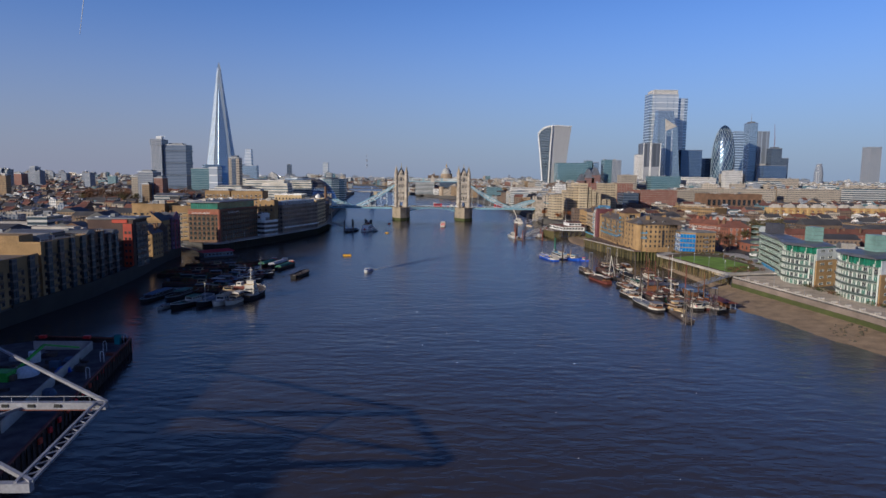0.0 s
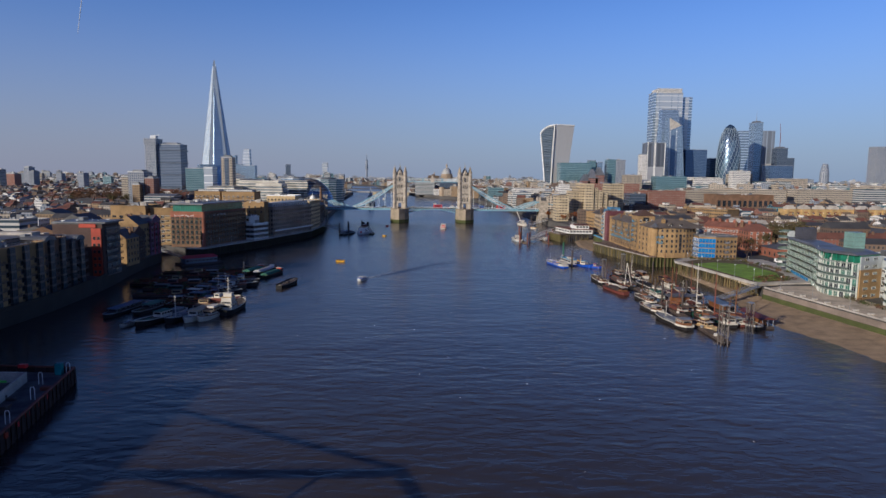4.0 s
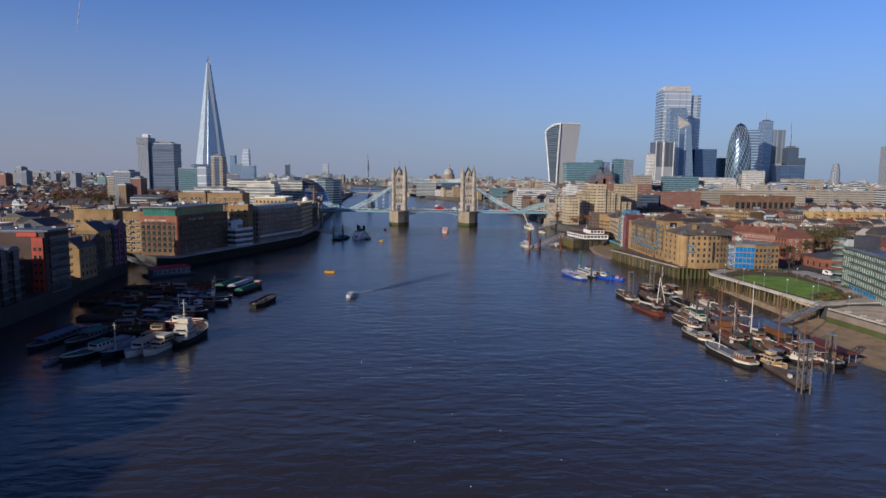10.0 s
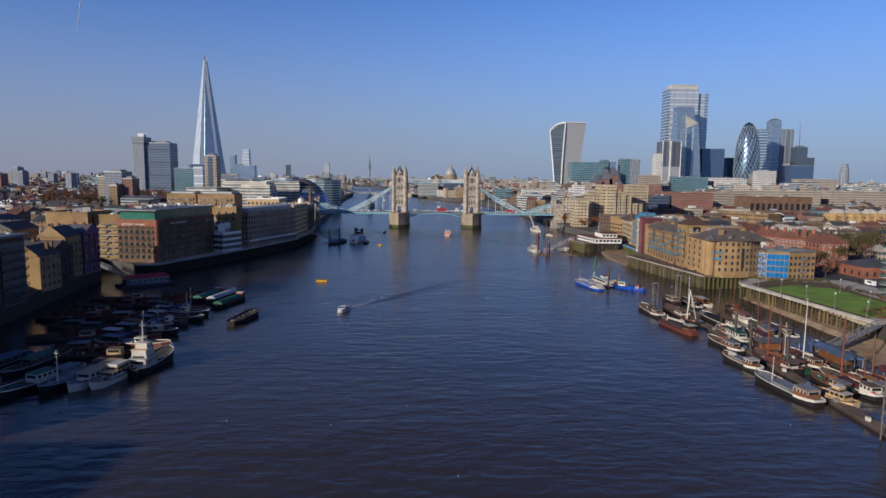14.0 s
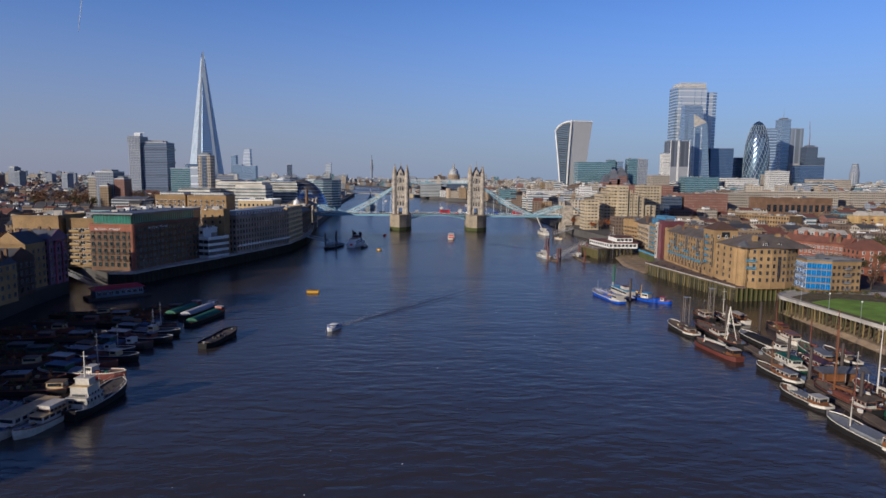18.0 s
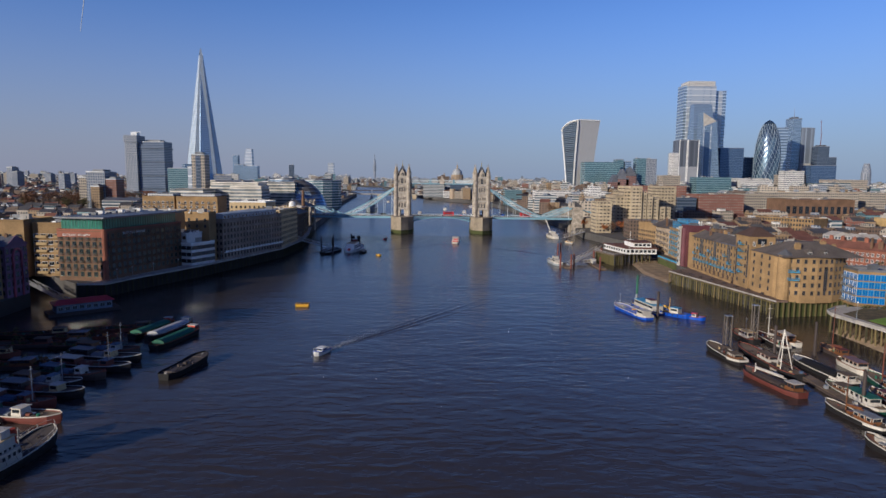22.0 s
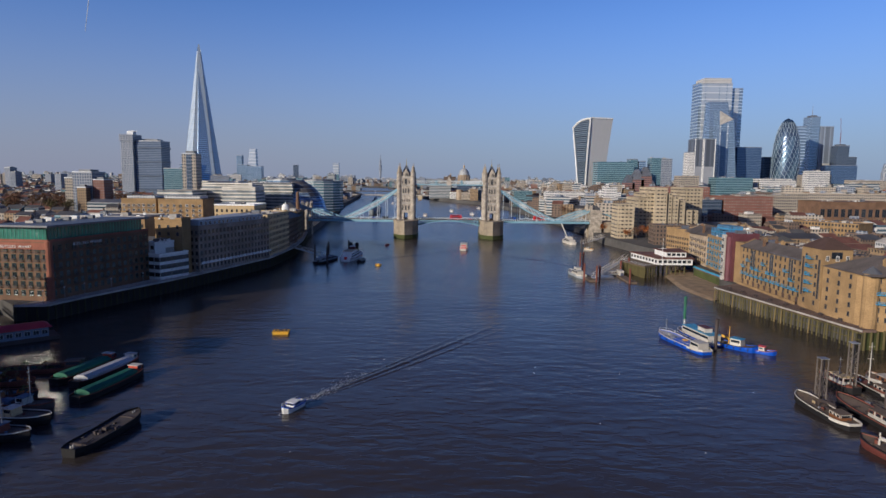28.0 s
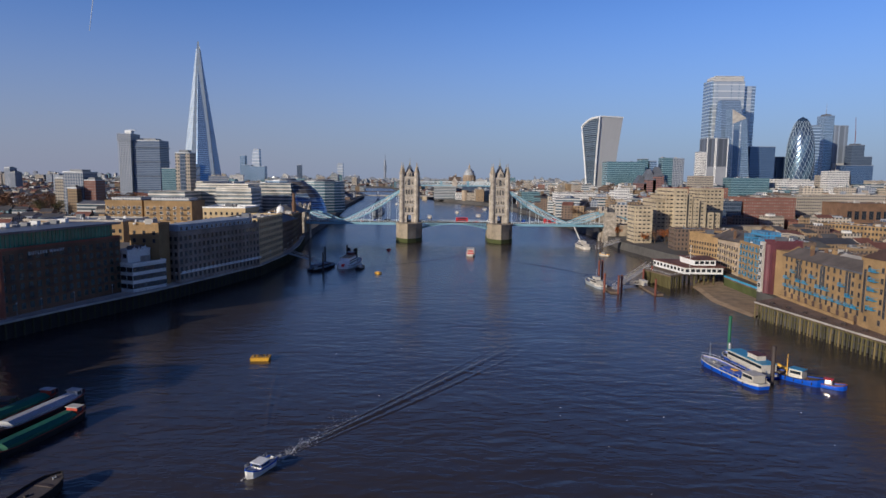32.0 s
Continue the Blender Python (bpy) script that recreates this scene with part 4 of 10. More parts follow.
for i in range(6):
    a, c = i * math.pi / 12, (i + 1) * math.pi / 12
    cyl(bm, 0, 0, 31 + 3 * math.sin(a), 31 + 3 * math.sin(c), 3 * math.cos(a), 10, 3 * math.cos(c))
cyl(bm, 0, 0, 33.8, 36.5, 0.3, 6, 0.05)
solid("cupola", bm, WHITE, "white brewery cupola with small dome", "cupola", m=pose(-132, -95, 0))

# ---- north bank, riverside ----
WORN_ROOF = mat("worn_grey_brown_roof", (0.105, 0.088, 0.078), 0.85, vary=0.3, bump=0.3)
MAROON = mat("dark_maroon_cladding", (0.105, 0.034, 0.042), 0.6)


def local(b, x, y, z):
    return x - b.location.x, y - b.location.y, z - b.location.z


def slot(b, x, y, z0, z1, w, turn, glass=None, frame=None):
    """Tall glazed slot on a facade."""
    part("glazed_slot", window_mesh(w, z1 - z0, frame or FRAME, glass or GLASS_DARK, False), None, b, at=pose(*local(b, x, y, z0), 0, 0, turn))


def roof_things(b, spots, wall, dormers=()):
    for x, y, z, w in spots:
        bm = BM()
        lx, ly, lz = local(b, x, y, z)
        box(bm, lx - w / 2, lx + w / 2, ly - .5, ly + .5, lz - 2, lz + 1.9)
        box(bm, lx - w / 2 - .1, lx + w / 2 + .1, ly - .6, ly + .6, lz + 1.9, lz + 2.1)
        for k in range(max(2, int(w / .6))):
            cyl(bm, lx - w / 2 + .3 + .6 * k, ly, lz + 2.1, lz + 2.7, .16, 6)
        part("chimney", bm, wall, b)
    for x, y, z, turn in dormers:
        bm = BM()
        box(bm, -1.1, 1.1, -.1, 2.6, 0, 1.9)
        v = [bm.verts.new(p) for p in ((-1.3, -.3, 1.9), (1.3, -.3, 1.9), (0, -.3, 2.9), (-1.3, 2.8, 1.9), (1.3, 2.8, 1.9), (0, 2.8, 2.9))]
        for q in ((0, 1, 2), (3, 5, 4), (0, 2, 5, 3), (1, 4, 5, 2), (0, 3, 4, 1)):
            bm.faces.new([v[i] for i in q])
        d = part("dormer", bm, WORN_ROOF, b, at=pose(*local(b, x, y, z), 0, 0, turn))
        part("window", window_mesh(1.5, 1.3, WHITE, GLASS_DARK, False), None, d, at=pose(0, -.1, .3))


# rounded corner block
wa = house("wharf_apartments", [(141, -389.5), (146, -391.6), (152.5, -392), (160.5, -390.2), (168, -386), (172, -376), (150, -365.5), (138, -365.5), (138.6, -384)], 25, YELLOW_BRICK, "rounded yellow brick wharf apartments with blue balconies and grey-brown roof", "apartment building",
           windows=[(0, 2, 5, .95, 1.5, 3.5, 3.3), (1, 2, 5, .95, 1.5, 3.5, 3.3), (2, 3, 5, .95, 1.5, 3.5, 3.3), (3, 3, 5, .95, 1.5, 3.5, 3.3), (4, 4, 5, .95, 1.5, 3.5, 3.3), (7, 3, 5, .95, 1.5, 3.5, 3.3)], balconies=[(0, 1, 2, 4.4, 1.5, 9.6, 3.3, BLUE_PAINT)], roof="hip", rise=5.4, roof_mat=WORN_ROOF)
slot(wa, 156.5, -391.3, 11, 21, 1.5, 12.7)
roof_things(wa, [(147, -386, 28, 2.4), (160, -382, 28.5, 2.4), (166, -380, 27, 1.8)], YELLOW_BRICK, [(150, -390, 25.3, 4), (157, -389.3, 25.3, 13)])
# drum turret with a small cone on the water corner
bm = BM()
lx, ly, _ = local(wa, 140.8, -388.2, 0)
cyl(bm, lx, ly, 0, 19.8, 2.6, 14)
part("turret", bm, YELLOW_BRICK, wa)
bm = BM()
cyl(bm, lx, ly, 19.8, 22.2, 3.1, 14, .2)
part("turret_roof", bm, LEAD, wa)
# tower bay
wb = house("wharf_apartments", rect(137.6, 149, -365, -351.5), 31, YELLOW_BRICK, "yellow brick tower bay with dark pyramid roof", "apartment building", roof="hip", rise=4.0, roof_mat=BROWN_TILE,
           windows=[(0, 3, 6, 1.0, 1.6, 3.5, 3.5, WHITE, GLASS_DARK), (3, 2, 6, 1.0, 1.6, 3.5, 3.5)], balconies=[(3, 1, 5, 3.6, 1.5, 8.2, 3.2, BLUE_PAINT)])
for q in (-363.5, -353):
    slot(wb, 137.57, q, 12, 27, 1.0, -90)
slot(wb, 143, -365.03, 27.5, 30, 4.0, 0)
# long range
wc = house("wharf_apartments", [(138.6, -351), (152, -351), (152, -298), (139.6, -298)], 25, YELLOW_BRICK, "long yellow brick wharf apartments with rows of sky-blue balconies", "apartment building", roof="gable", ridge="y", rise=3.4, roof_mat=WORN_ROOF,
           windows=[(3, 14, 5, .95, 1.6, 4.2, 3.2), (0, 3, 5, 1.0, 1.6, 2.2, 3.1)])
tw_ = math.degrees(math.atan2(-53, -1))


def on_front(f):
    return 139.6 - f - .04, -298 - 53 * f


for f in (.2, .52, .82):
    x, y = on_front(f)
    slot(wc, x, y, 15.5, 24.2, 1.1, tw_, None, LEAD)
    x, y = on_front(f + .035)
    slot(wc, x, y, 15.5, 24.2, 1.1, tw_, None, LEAD)
for row, z in ((0, 12.4), (1, 15.7), (2, 18.9)):
    for k, f in enumerate((.07, .16, .25, .34, .43, .52, .61, .7, .79, .88, .95)):
        if row == 0 or (row == 1 and k in (0, 2, 3, 5, 6, 9)) or (row == 2 and k in (1, 4, 8)):
            x, y = on_front(f)
            part("balcony", balcony_mesh(3.2, 1.3, BLUE_PAINT), None, wc, at=pose(*local(wc, x, y, z), 0, 0, tw_))
for k in range(10):
    x, y = on_front((k + .5) / 10)
    bm = BM()
    prism(bm, [(-.8, -.1), (.8, -.1), (.8, .1), (-.8, .1)], 0, 2.2)
    cyl(bm, 0, 0, 2.2, 2.9, .8, 10, .3)
    part("arched_opening", bm, DARK_BRICK, wc, at=pose(*local(wc, x, y, 7.0), 0, 0, tw_))
bm = BM()
xa, ya = on_front(0)
xb, yb = on_front(1)
beam(bm, local(wc, xa - .2, ya, 25.0), local(wc, xb - .2, yb, 25.0), .5, .5)
part("eaves_beam", bm, LEAD, wc)
roof_things(wc, [(147, -305, 27.5, 1.6), (147, -320, 27.5, 1.6), (147, -338, 27.5, 1.6)], YELLOW_BRICK)
md = house("apartment_block", rect(139, 152, -289, -281.5), 29.3, MAROON, "dark maroon clad apartment corner with a white stair bay", "apartment building", roof_mat=LEAD, trim=MAROON, clutter=1)
bm = BM()
box(bm, *[v - md.location.x for v in (137.8, 139.2)], *[v - md.location.y for v in (-282.5, -279.6)], 0, 23.2)
st = part("stair_bay", bm, PALE_CONC, md, "white stair bay with glazed landings")
for k in range(6):
    part("window", window_mesh(2.4, 1.9, WHITE, GLASS_DARK, False), None, st, at=pose(*local(md, 137.78, -281.05, 8.2 + 3.5 * k), 0, 0, -90))
bm = BM()
cyl(bm, *local(md, 139.3, -285.3, 0)[:2], 0, 22.5, 1.7, 12)
part("round_bay", bm, MAROON, md, "rounded maroon bay")
bm = BM()
x0, y0, _ = local(md, 140.4, -297.6, 0)
box(bm, x0, x0 + 11, y0, y0 + 8.4, 0, 20.5)
part("brick_flank", bm, YELLOW_BRICK, md)
bb = house("apartment_block", [(146.4, -264), (160, -264), (162, -237), (148.6, -237)], 24.5, YELLOW_BRICK, "yellow brick apartments with blue windows and stepped blue rooftop frames", "apartment building", roof_mat=LEAD, clutter=0,
           windows=[(3, 7, 5, 1.5, 1.7, 2.5, 3.4, BLUE_PAINT, GLASS_DARK), (0, 4, 5, 1.4, 1.7, 2, 3.4)], balconies=[(3, 4, 5, 1.9, .9, 2.2, 3.4, BLUE_PAINT)])
for x0, x1, y0, y1, z0, z1 in ((148, 158, -262, -257, 24.5, 29), (149, 159, -255, -247, 24.5, 27.5), (149.5, 160, -245, -239, 24.5, 29.5), (151, 158, -259, -243, 29, 31.5)):
    bm = BM()
    lx, ly, lz = local(bb, x0, y0, z0)
    box(bm, lx, lx + x1 - x0, ly, ly + y1 - y0, lz, lz + z1 - z0)
    part("rooftop_pavilion", bm, facade("blue_roof_glazing", (0.06, 0.22, 0.42), (0.10, 0.16, 0.24), 2.4, 1.6, 0.7, 0.7, roof=(0.10, 0.24, 0.40)), bb, "blue framed rooftop pavilion")
house("warehouse", [(148.4, -236), (164, -236), (168, -203), (151.5, -203)], 24, SAND_STONE, "pale brick warehouse with white stone bays and a tiled roof", "warehouse", roof="gable", ridge="y", rise=4.5, roof_mat=WORN_ROOF, balconies=[(3, 4, 4, 3.0, .9, 2.0, 3.6, CREAM)], windows=[(3, 9, 4, 1.5, 1.9, 2.4, 3.6), (0, 5, 5, 1.3, 1.7, 2, 3.3)])
house("warehouse", [(167, -171), (190, -171), (186, -138), (160, -138)], 21, YELLOW_BRICK, "low yellow brick range by the dock entrance", "warehouse", windows=[(3, 12, 3, 1.2, 1.5, 2, 3.3), (0, 5, 3, 1.2, 1.5, 2, 3.3)])

# blue glass and brick block beside the lawn
bl = house("apartment_block", [(166, -397), (175, -401), (189, -400), (188, -386), (167, -386)], 20.3, YELLOW_BRICK, "yellow brick apartment block with blue glass front and flat white roof", "apartment building", roof_mat=PALE_CONC, trim=LEAD, clutter=1,
           windows=[(1, 6, 4, 1.0, 1.3, 1.8, 3.1)], balconies=[(1, 1, 4, 3.2, 1.2, 1.5, 3.1, STEEL), (4, 2, 4, 3.5, 1.4, 1.5, 3.1, STEEL)])
cx, cy = (166 + 175 + 189 + 188 + 167) / 5, (-397 - 401 - 400 - 386 - 386) / 5
for k in range(4):
    for (xa, ya), (xb, yb), n in (((166, -397), (175, -401), 5), ((167, -386), (166, -397), 4)):
        for i in range(n):
            f = (i + 0.5) / n
            ang = math.degrees(math.atan2(yb - ya, xb - xa))
            L = math.hypot(xb - xa, yb - ya)
            part("window", window_mesh(L / n - 0.3, 2.5, BLUE_PAINT if xa == 166 else WHITE, GLASS_BLUE, False), None, bl, "blue glass window bay", at=pose(xa + (xb - xa) * f - cx, ya + (yb - ya) * f - cy, 1.4 + 3.1 * k, 0, 0, ang))


FLAT_GLASS = mat("flats_green_glazing", (0.12, 0.185, 0.155), 0.2, vary=0.5, scale=0.6, spec=0.9)
TOP_GREEN = mat("top_storey_green_glass", (0.03, 0.14, 0.085), 0.12, vary=0.45, scale=1.2, spec=0.8)
PALE_RENDER = mat("pale_grey_render", (0.44, 0.47, 0.48), 0.7)
OFF_WHITE = mat("off_white_frame", (0.58, 0.60, 0.55), 0.6, vary=0.15)
RAIL_GLASS = mat("grey_green_balustrade", (0.09, 0.12, 0.105), 0.25, vary=0.3, spec=0.8)
SLAB = mat("grey_balcony_slab", (0.36, 0.38, 0.35), 0.6)


def smooth_line(pts, n):
    """A round line through a few places (Catmull-Rom), n steps a span."""
    P = [Vector((*p, 0)) for p in pts]
    P = [P[0] * 2 - P[1]] + P + [P[-1] * 2 - P[-2]]
    out = []
    for i in range(1, len(P) - 2):
        a, b, c, d = P[i - 1:i + 3]
        for k in range(n + (i == len(P) - 3)):
            t = k / n
            out.append(.5 * ((2 * b) + (c - a) * t + (2 * a - 5 * b + 4 * c - d) * t * t + (3 * b - a - 3 * c + d) * t ** 3))
    return out


def offset_line(line, d):
    out = []
    for i, p in enumerate(line):
        q = (line[min(i + 1, len(line) - 1)] - line[max(i - 1, 0)]).normalized()
        out.append(p + Vector((q.y, -q.x, 0)) * d)
    return out


def curved_flats(front, back, storeys, label, flank=None, top="green", lift=None, balcony=1.4, slabs=()):
    """Riverside flats along a curving front: glazed bays between white posts, oversailing balconies, a glazed top storey under a thin metal roof."""
    cx, cy = front[0]
    t = thing("glass_apartments", pose(cx, cy, GROUND_Z - 0.2), label, "apartment building", "curved glass apartments")
    line = smooth_line([(x - cx, y - cy) for x, y in front], 6)
    rear = [Vector((x - cx, y - cy, 0)) for x, y in back]
    S = 3.15
    h = storeys * S

    def body(off, z0, z1, rr=None):
        bm = BM()
        prism(bm, [(p.x, p.y) for p in offset_line(line, off) + (rr or rear)], z0, z1)
        return bm

    def strip(o0, o1, z0, z1, i0=0, i1=None):
        bm = BM()
        a, b = offset_line(line, o0)[i0:i1], offset_line(line, o1)[i0:i1]
        prism(bm, [(p.x, p.y) for p in b + a[::-1]], z0, z1)
        return bm
    part("glazing", body(0, 0, h), FLAT_GLASS, t, "pale green glazing")
    total = sum((b - a).length for a, b in zip(line, line[1:]))
    bays = max(4, int(total / 2.5))
    marks = []
    for k in range(bays + 1):
        s, i = total * k / bays, 0
        while i < len(line) - 2 and s > (line[i + 1] - line[i]).length:
            s -= (line[i + 1] - line[i]).length
            i += 1
        d = (line[i + 1] - line[i]).normalized()
        marks.append((line[i] + d * s, d))
    rb = random.Random(int(abs(cy)))
    for k, (p, d) in enumerate(marks):
        o = p + Vector((d.y, -d.x, 0)) * .12
        bm = BM()
        q = .2 if top == "green" else .09
        box(bm, o.x - q, o.x + q, o.y - q, o.y + q, 0, h + (.3 if k % 3 else 1.2))
        part("post", bm, OFF_WHITE, t)
    trim = OFF_WHITE if top == "green" else mat("sage_frame", (0.24, 0.33, 0.29), .5)
    doors = [window_mesh(1.7, 2.3, trim, g, False, 1) for g in (GLASS_DARK, GLASS_DARK, GLASS_GREEN, FLAT_GLASS, FLAT_GLASS)]
    for k, ((p, d), (q, _)) in enumerate(zip(marks, marks[1:])):
        c = (p + q) / 2
        d = (q - p).normalized()
        ang = math.degrees(math.atan2(d.y, d.x))
        for f in range(storeys):
            part("window", rb.choice(doors), None, t, at=pose(c.x + d.y * .06, c.y - d.x * .06, f * S + .3, 0, 0, ang))
    n = len(line)
    for f in range(1, storeys + 1):
        i0, i1 = (0, n) if f % 2 else (n // 6, n - n // 8)
        w = balcony * (1.0 if f % 2 else .75)
        part("balcony_slab", strip(-.1, w, f * S - .08, f * S + .06, i0, i1), SLAB, t)
        if f < storeys or top != "green":
            part("balustrade", strip(w - .12, w - .02, f * S + .12, f * S + 1.05, i0, i1), RAIL_GLASS, t, "grey-green glass balustrade")
            bm = BM()
            sweep(bm, [(p.x, p.y, f * S + 1.1) for p in offset_line(line, w - .07)[i0:i1]], .09)
            part("hand_rail", bm, STEEL, t)
    if top == "green":
        part("top_storey", body(-.5, h, h + 3.4), TOP_GREEN, t, "deep green glazed top storey")
        for k, (p, d) in enumerate(marks):
            o = p + Vector((d.y, -d.x, 0)) * -.42
            bm = BM()
            beam(bm, (o.x, o.y, h), (o.x, o.y, h + 3.4), .14)
            part("mullion", bm, OFF_WHITE if k % 3 == 0 else mat("green_frame", (0.03, 0.25, 0.16), 0.4), t)
        h += 3.4
    bm = BM()
    e = offset_line(line, 1.7)
    pts = [(p.x, p.y) for p in e + rear]
    mx, my = sum(p[0] for p in pts) / len(pts), sum(p[1] for p in pts) / len(pts)
    loft(bm, [(pts, h), (pts, h + .3), ([(mx + (x - mx) * .75, my + (y - my) * .75) for x, y in pts], h + 1.1)])
    part("roof", bm, LEAD, t, "oversailing curved grey metal roof")
    if flank:
        fx, fy = [v - w for v, w in zip(flank, (cx, cy))]
        e0 = line[-1]
        d = Vector((fx - e0.x, fy - e0.y, 0)).normalized()
        nn = Vector((d.y, -d.x, 0))
        for nm, m, z0, z1, gx in (("brick_flank", YELLOW_BRICK, 0, (storeys - 1) * S + .4, .6), ("rendered_flank", PALE_RENDER, (storeys - 1) * S + .4, h - .6, .45)):
            bm = BM()
            q = [e0 + d * .6, Vector((fx, fy, 0)), Vector((fx, fy, 0)) + nn * gx, e0 + d * .6 + nn * gx]
            prism(bm, [(v.x, v.y) for v in q][::-1], z0, z1)
            fl_ = part(nm, bm, m, t)
            ang = math.degrees(math.atan2(d.y, d.x))
            for f in range(storeys + 1):
                z = f * S + 1.1
                if z0 <= z and z + 1.2 < z1:
                    for k in (.3, .68):
                        c = e0.lerp(Vector((fx, fy, 0)), k) + nn * (gx + .03)
                        part("window", window_mesh(2.8, 1.1, OFF_WHITE, GLASS_DARK, False, 2), None, fl_, at=pose(c.x, c.y, z, 0, 0, ang))
    if lift:
        bm = BM()
        x, y, z1 = lift[0] - cx, lift[1] - cy, lift[2] - GROUND_Z
        box(bm, x - 2.7, x + 2.7, y - 3.2, y + 3.2, h - .4, z1)
        lt = part("lift_tower", bm, mat("grey_green_cladding", (0.17, 0.27, 0.24), 0.4), t, "grey-green lift tower")
        for k in range(1, 4):
            bm = BM()
            z = h + (z1 - h) * k / 4
            box(bm, x - 2.74, x + 2.74, y - 3.24, y + 3.24, z - .05, z + .05)
            part("cladding_joint", bm, LEAD, lt)
    for x0, x1, y0, y1, z0, z1, m, nm, lab in slabs:
        bm = BM()
        box(bm, x0 - cx, x1 - cx, y0 - cy, y1 - cy, z0 - GROUND_Z, z1 - GROUND_Z)
        part(nm, bm, m, t, lab)
    return t


na = curved_flats([(193.5, -448), (189, -464), (182.5, -486), (177.5, -501)], [(188, -506), (199, -470), (201, -447)], 6, "long pale green glass apartments with stacked white balconies", top="none",
                  slabs=((192.5, 200, -462, -455, 25, 31.5, mat("dark_slate_cladding", (0.06, 0.06, 0.075), .6), "penthouse", "dark clad penthouse"), (192.5, 200.5, -451, -448, 25, 29, PALE_RENDER, "stair_head", "pale stair head")))
# rounded balconies stacked on the north end of the long block
for k in range(1, 8):
    bm = BM()
    cyl(bm, 0, 0, 0, .2, 3.4, 16)
    bk = part("end_balcony", bm, SLAB, na, at=pose(-1.2, 1.4, k * 3.15 - .1))
    bm = BM()
    for i in range(12):
        a, b = math.pi * 2 * i / 16, math.pi * 2 * (i + 1) / 16
        beam(bm, (3.3 * math.cos(a), 3.3 * math.sin(a), .7), (3.3 * math.cos(b), 3.3 * math.sin(b), .7), .06, .9)
    part("balustrade", bm, RAIL_GLASS, bk)
for k in range(9):
    part("window", window_mesh(2.4, 2.5, BLUE_PAINT, GLASS_BLUE, False, 1), None, na, "blue glazed shop front", at=pose(-3.2 - 1.02 * k, -10 - 3.4 * k, .2, 0, 0, -106.5))
curved_flats([(176, -503.5), (172.4, -511), (172, -519), (176.3, -529.5)], [(190, -523), (196, -505)], 5, "curved green glass riverside apartments with white posts", flank=(190.5, -523), lift=(188.5, -508, 33.5))
curved_flats([(180, -541), (175.6, -549), (173.6, -560), (175.6, -572.4)], [(190, -567), (200, -545)], 5, "large curved green glass riverside apartments with deep green top storey", flank=(190.5, -566.5), lift=(189, -551, 33.5))
house("apartment_block", rect(191, 206, -541, -508), 23.5, PALE_RENDER, "pale grey rendered link block between the glass flats", "apartment building", roof_mat=LEAD, clutter=2, windows=[(3, 7, 4, 1.8, 1.2, 2, 3.1, WHITE, GLASS_DARK), (0, 4, 4, 1.8, 1.2, 2, 3.1, WHITE, GLASS_DARK)])

# ---- skyline ----
F_SHARD = facade("shard_glass", (0.44, 0.49, 0.55), (0.36, 0.43, 0.53), 3.8, 6.0, 0.8, 0.8, metal=0.12, rough=0.5, glass_rough=0.42, vary=0.06, bump=0.03, cell_vary=0.1)
# blue glass made paler, with distance haze put into its base colour
F_BLUE = facade("hazed_blue_glass", (0.25, 0.32, 0.42), (0.23, 0.32, 0.45), 3.9, 3.0, 0.75, 0.85, metal=0.7, rough=0.35, glass_rough=0.2, bump=0.04, cell_vary=0.12)
F_PALE = facade("pale_tower_glass", (0.56, 0.57, 0.58), (0.46, 0.50, 0.56), 15.6, 400.0, 0.86, 1.0, metal=0.35, vary=0.12, rough=0.4, glass_rough=0.25, bump=0.03, cell_vary=0.08)
F_SKY = facade("sky_tower_glass", (0.36, 0.43, 0.52), (0.33, 0.41, 0.52), 7.8, 400.0, 0.75, 1.0, metal=0.7, vary=0.05, rough=0.4, glass_rough=0.2, bump=0.03, cell_vary=0.08)
F_DARK = facade("dark_tower_glass", (0.10, 0.12, 0.16), (0.07, 0.10, 0.16), 3.9, 2.0, 0.7, 0.8, metal=0.4, rough=0.35, bump=0.05, cell_vary=0.2)
# navy lifted in tone to stand in for haze before far towers
F_NAVY = facade("hazed_navy_glass", (0.11, 0.155, 0.25), (0.09, 0.145, 0.27), 3.9, 3.0, 0.8, 0.85, metal=0.6, rough=0.35, bump=0.03, cell_vary=0.12)
F_GREY = facade("grey_concrete_tower", (0.29, 0.30, 0.33), (0.10, 0.13, 0.19), 3.4, 3.0, 0.7, 0.6, bump=0.06, cell_vary=0.15)
F_STONE = facade("pale_office_stone", (0.37, 0.32, 0.255), (0.05, 0.06, 0.07), 3.5, 2.6, 0.5, 0.5)
F_SAND = facade("sandy_hotel_concrete", (0.36, 0.30, 0.21), (0.06, 0.055, 0.05), 2.9, 3.2, 0.45, 0.6)
F_BRICK = facade("brown_brick_far", (0.15, 0.105, 0.075), (0.05, 0.05, 0.055), 3.2, 2.6, 0.5, 0.45, roof=(0.09, 0.085, 0.085))
F_YELLOW = facade("yellow_brick_far", (0.27, 0.19, 0.105), (0.05, 0.05, 0.055), 3.2, 2.6, 0.5, 0.45, roof=(0.11, 0.10, 0.10))
F_RED = facade("red_brick_far", (0.20, 0.085, 0.06), (0.25, 0.23, 0.21), 3.2, 2.6, 0.5, 0.4, roof=(0.10, 0.06, 0.05))
F_WHITE = facade("white_office_far", (0.62, 0.60, 0.57), (0.08, 0.09, 0.11), 3.5, 2.4, 0.45, 0.6, roof=(0.20, 0.20, 0.21))
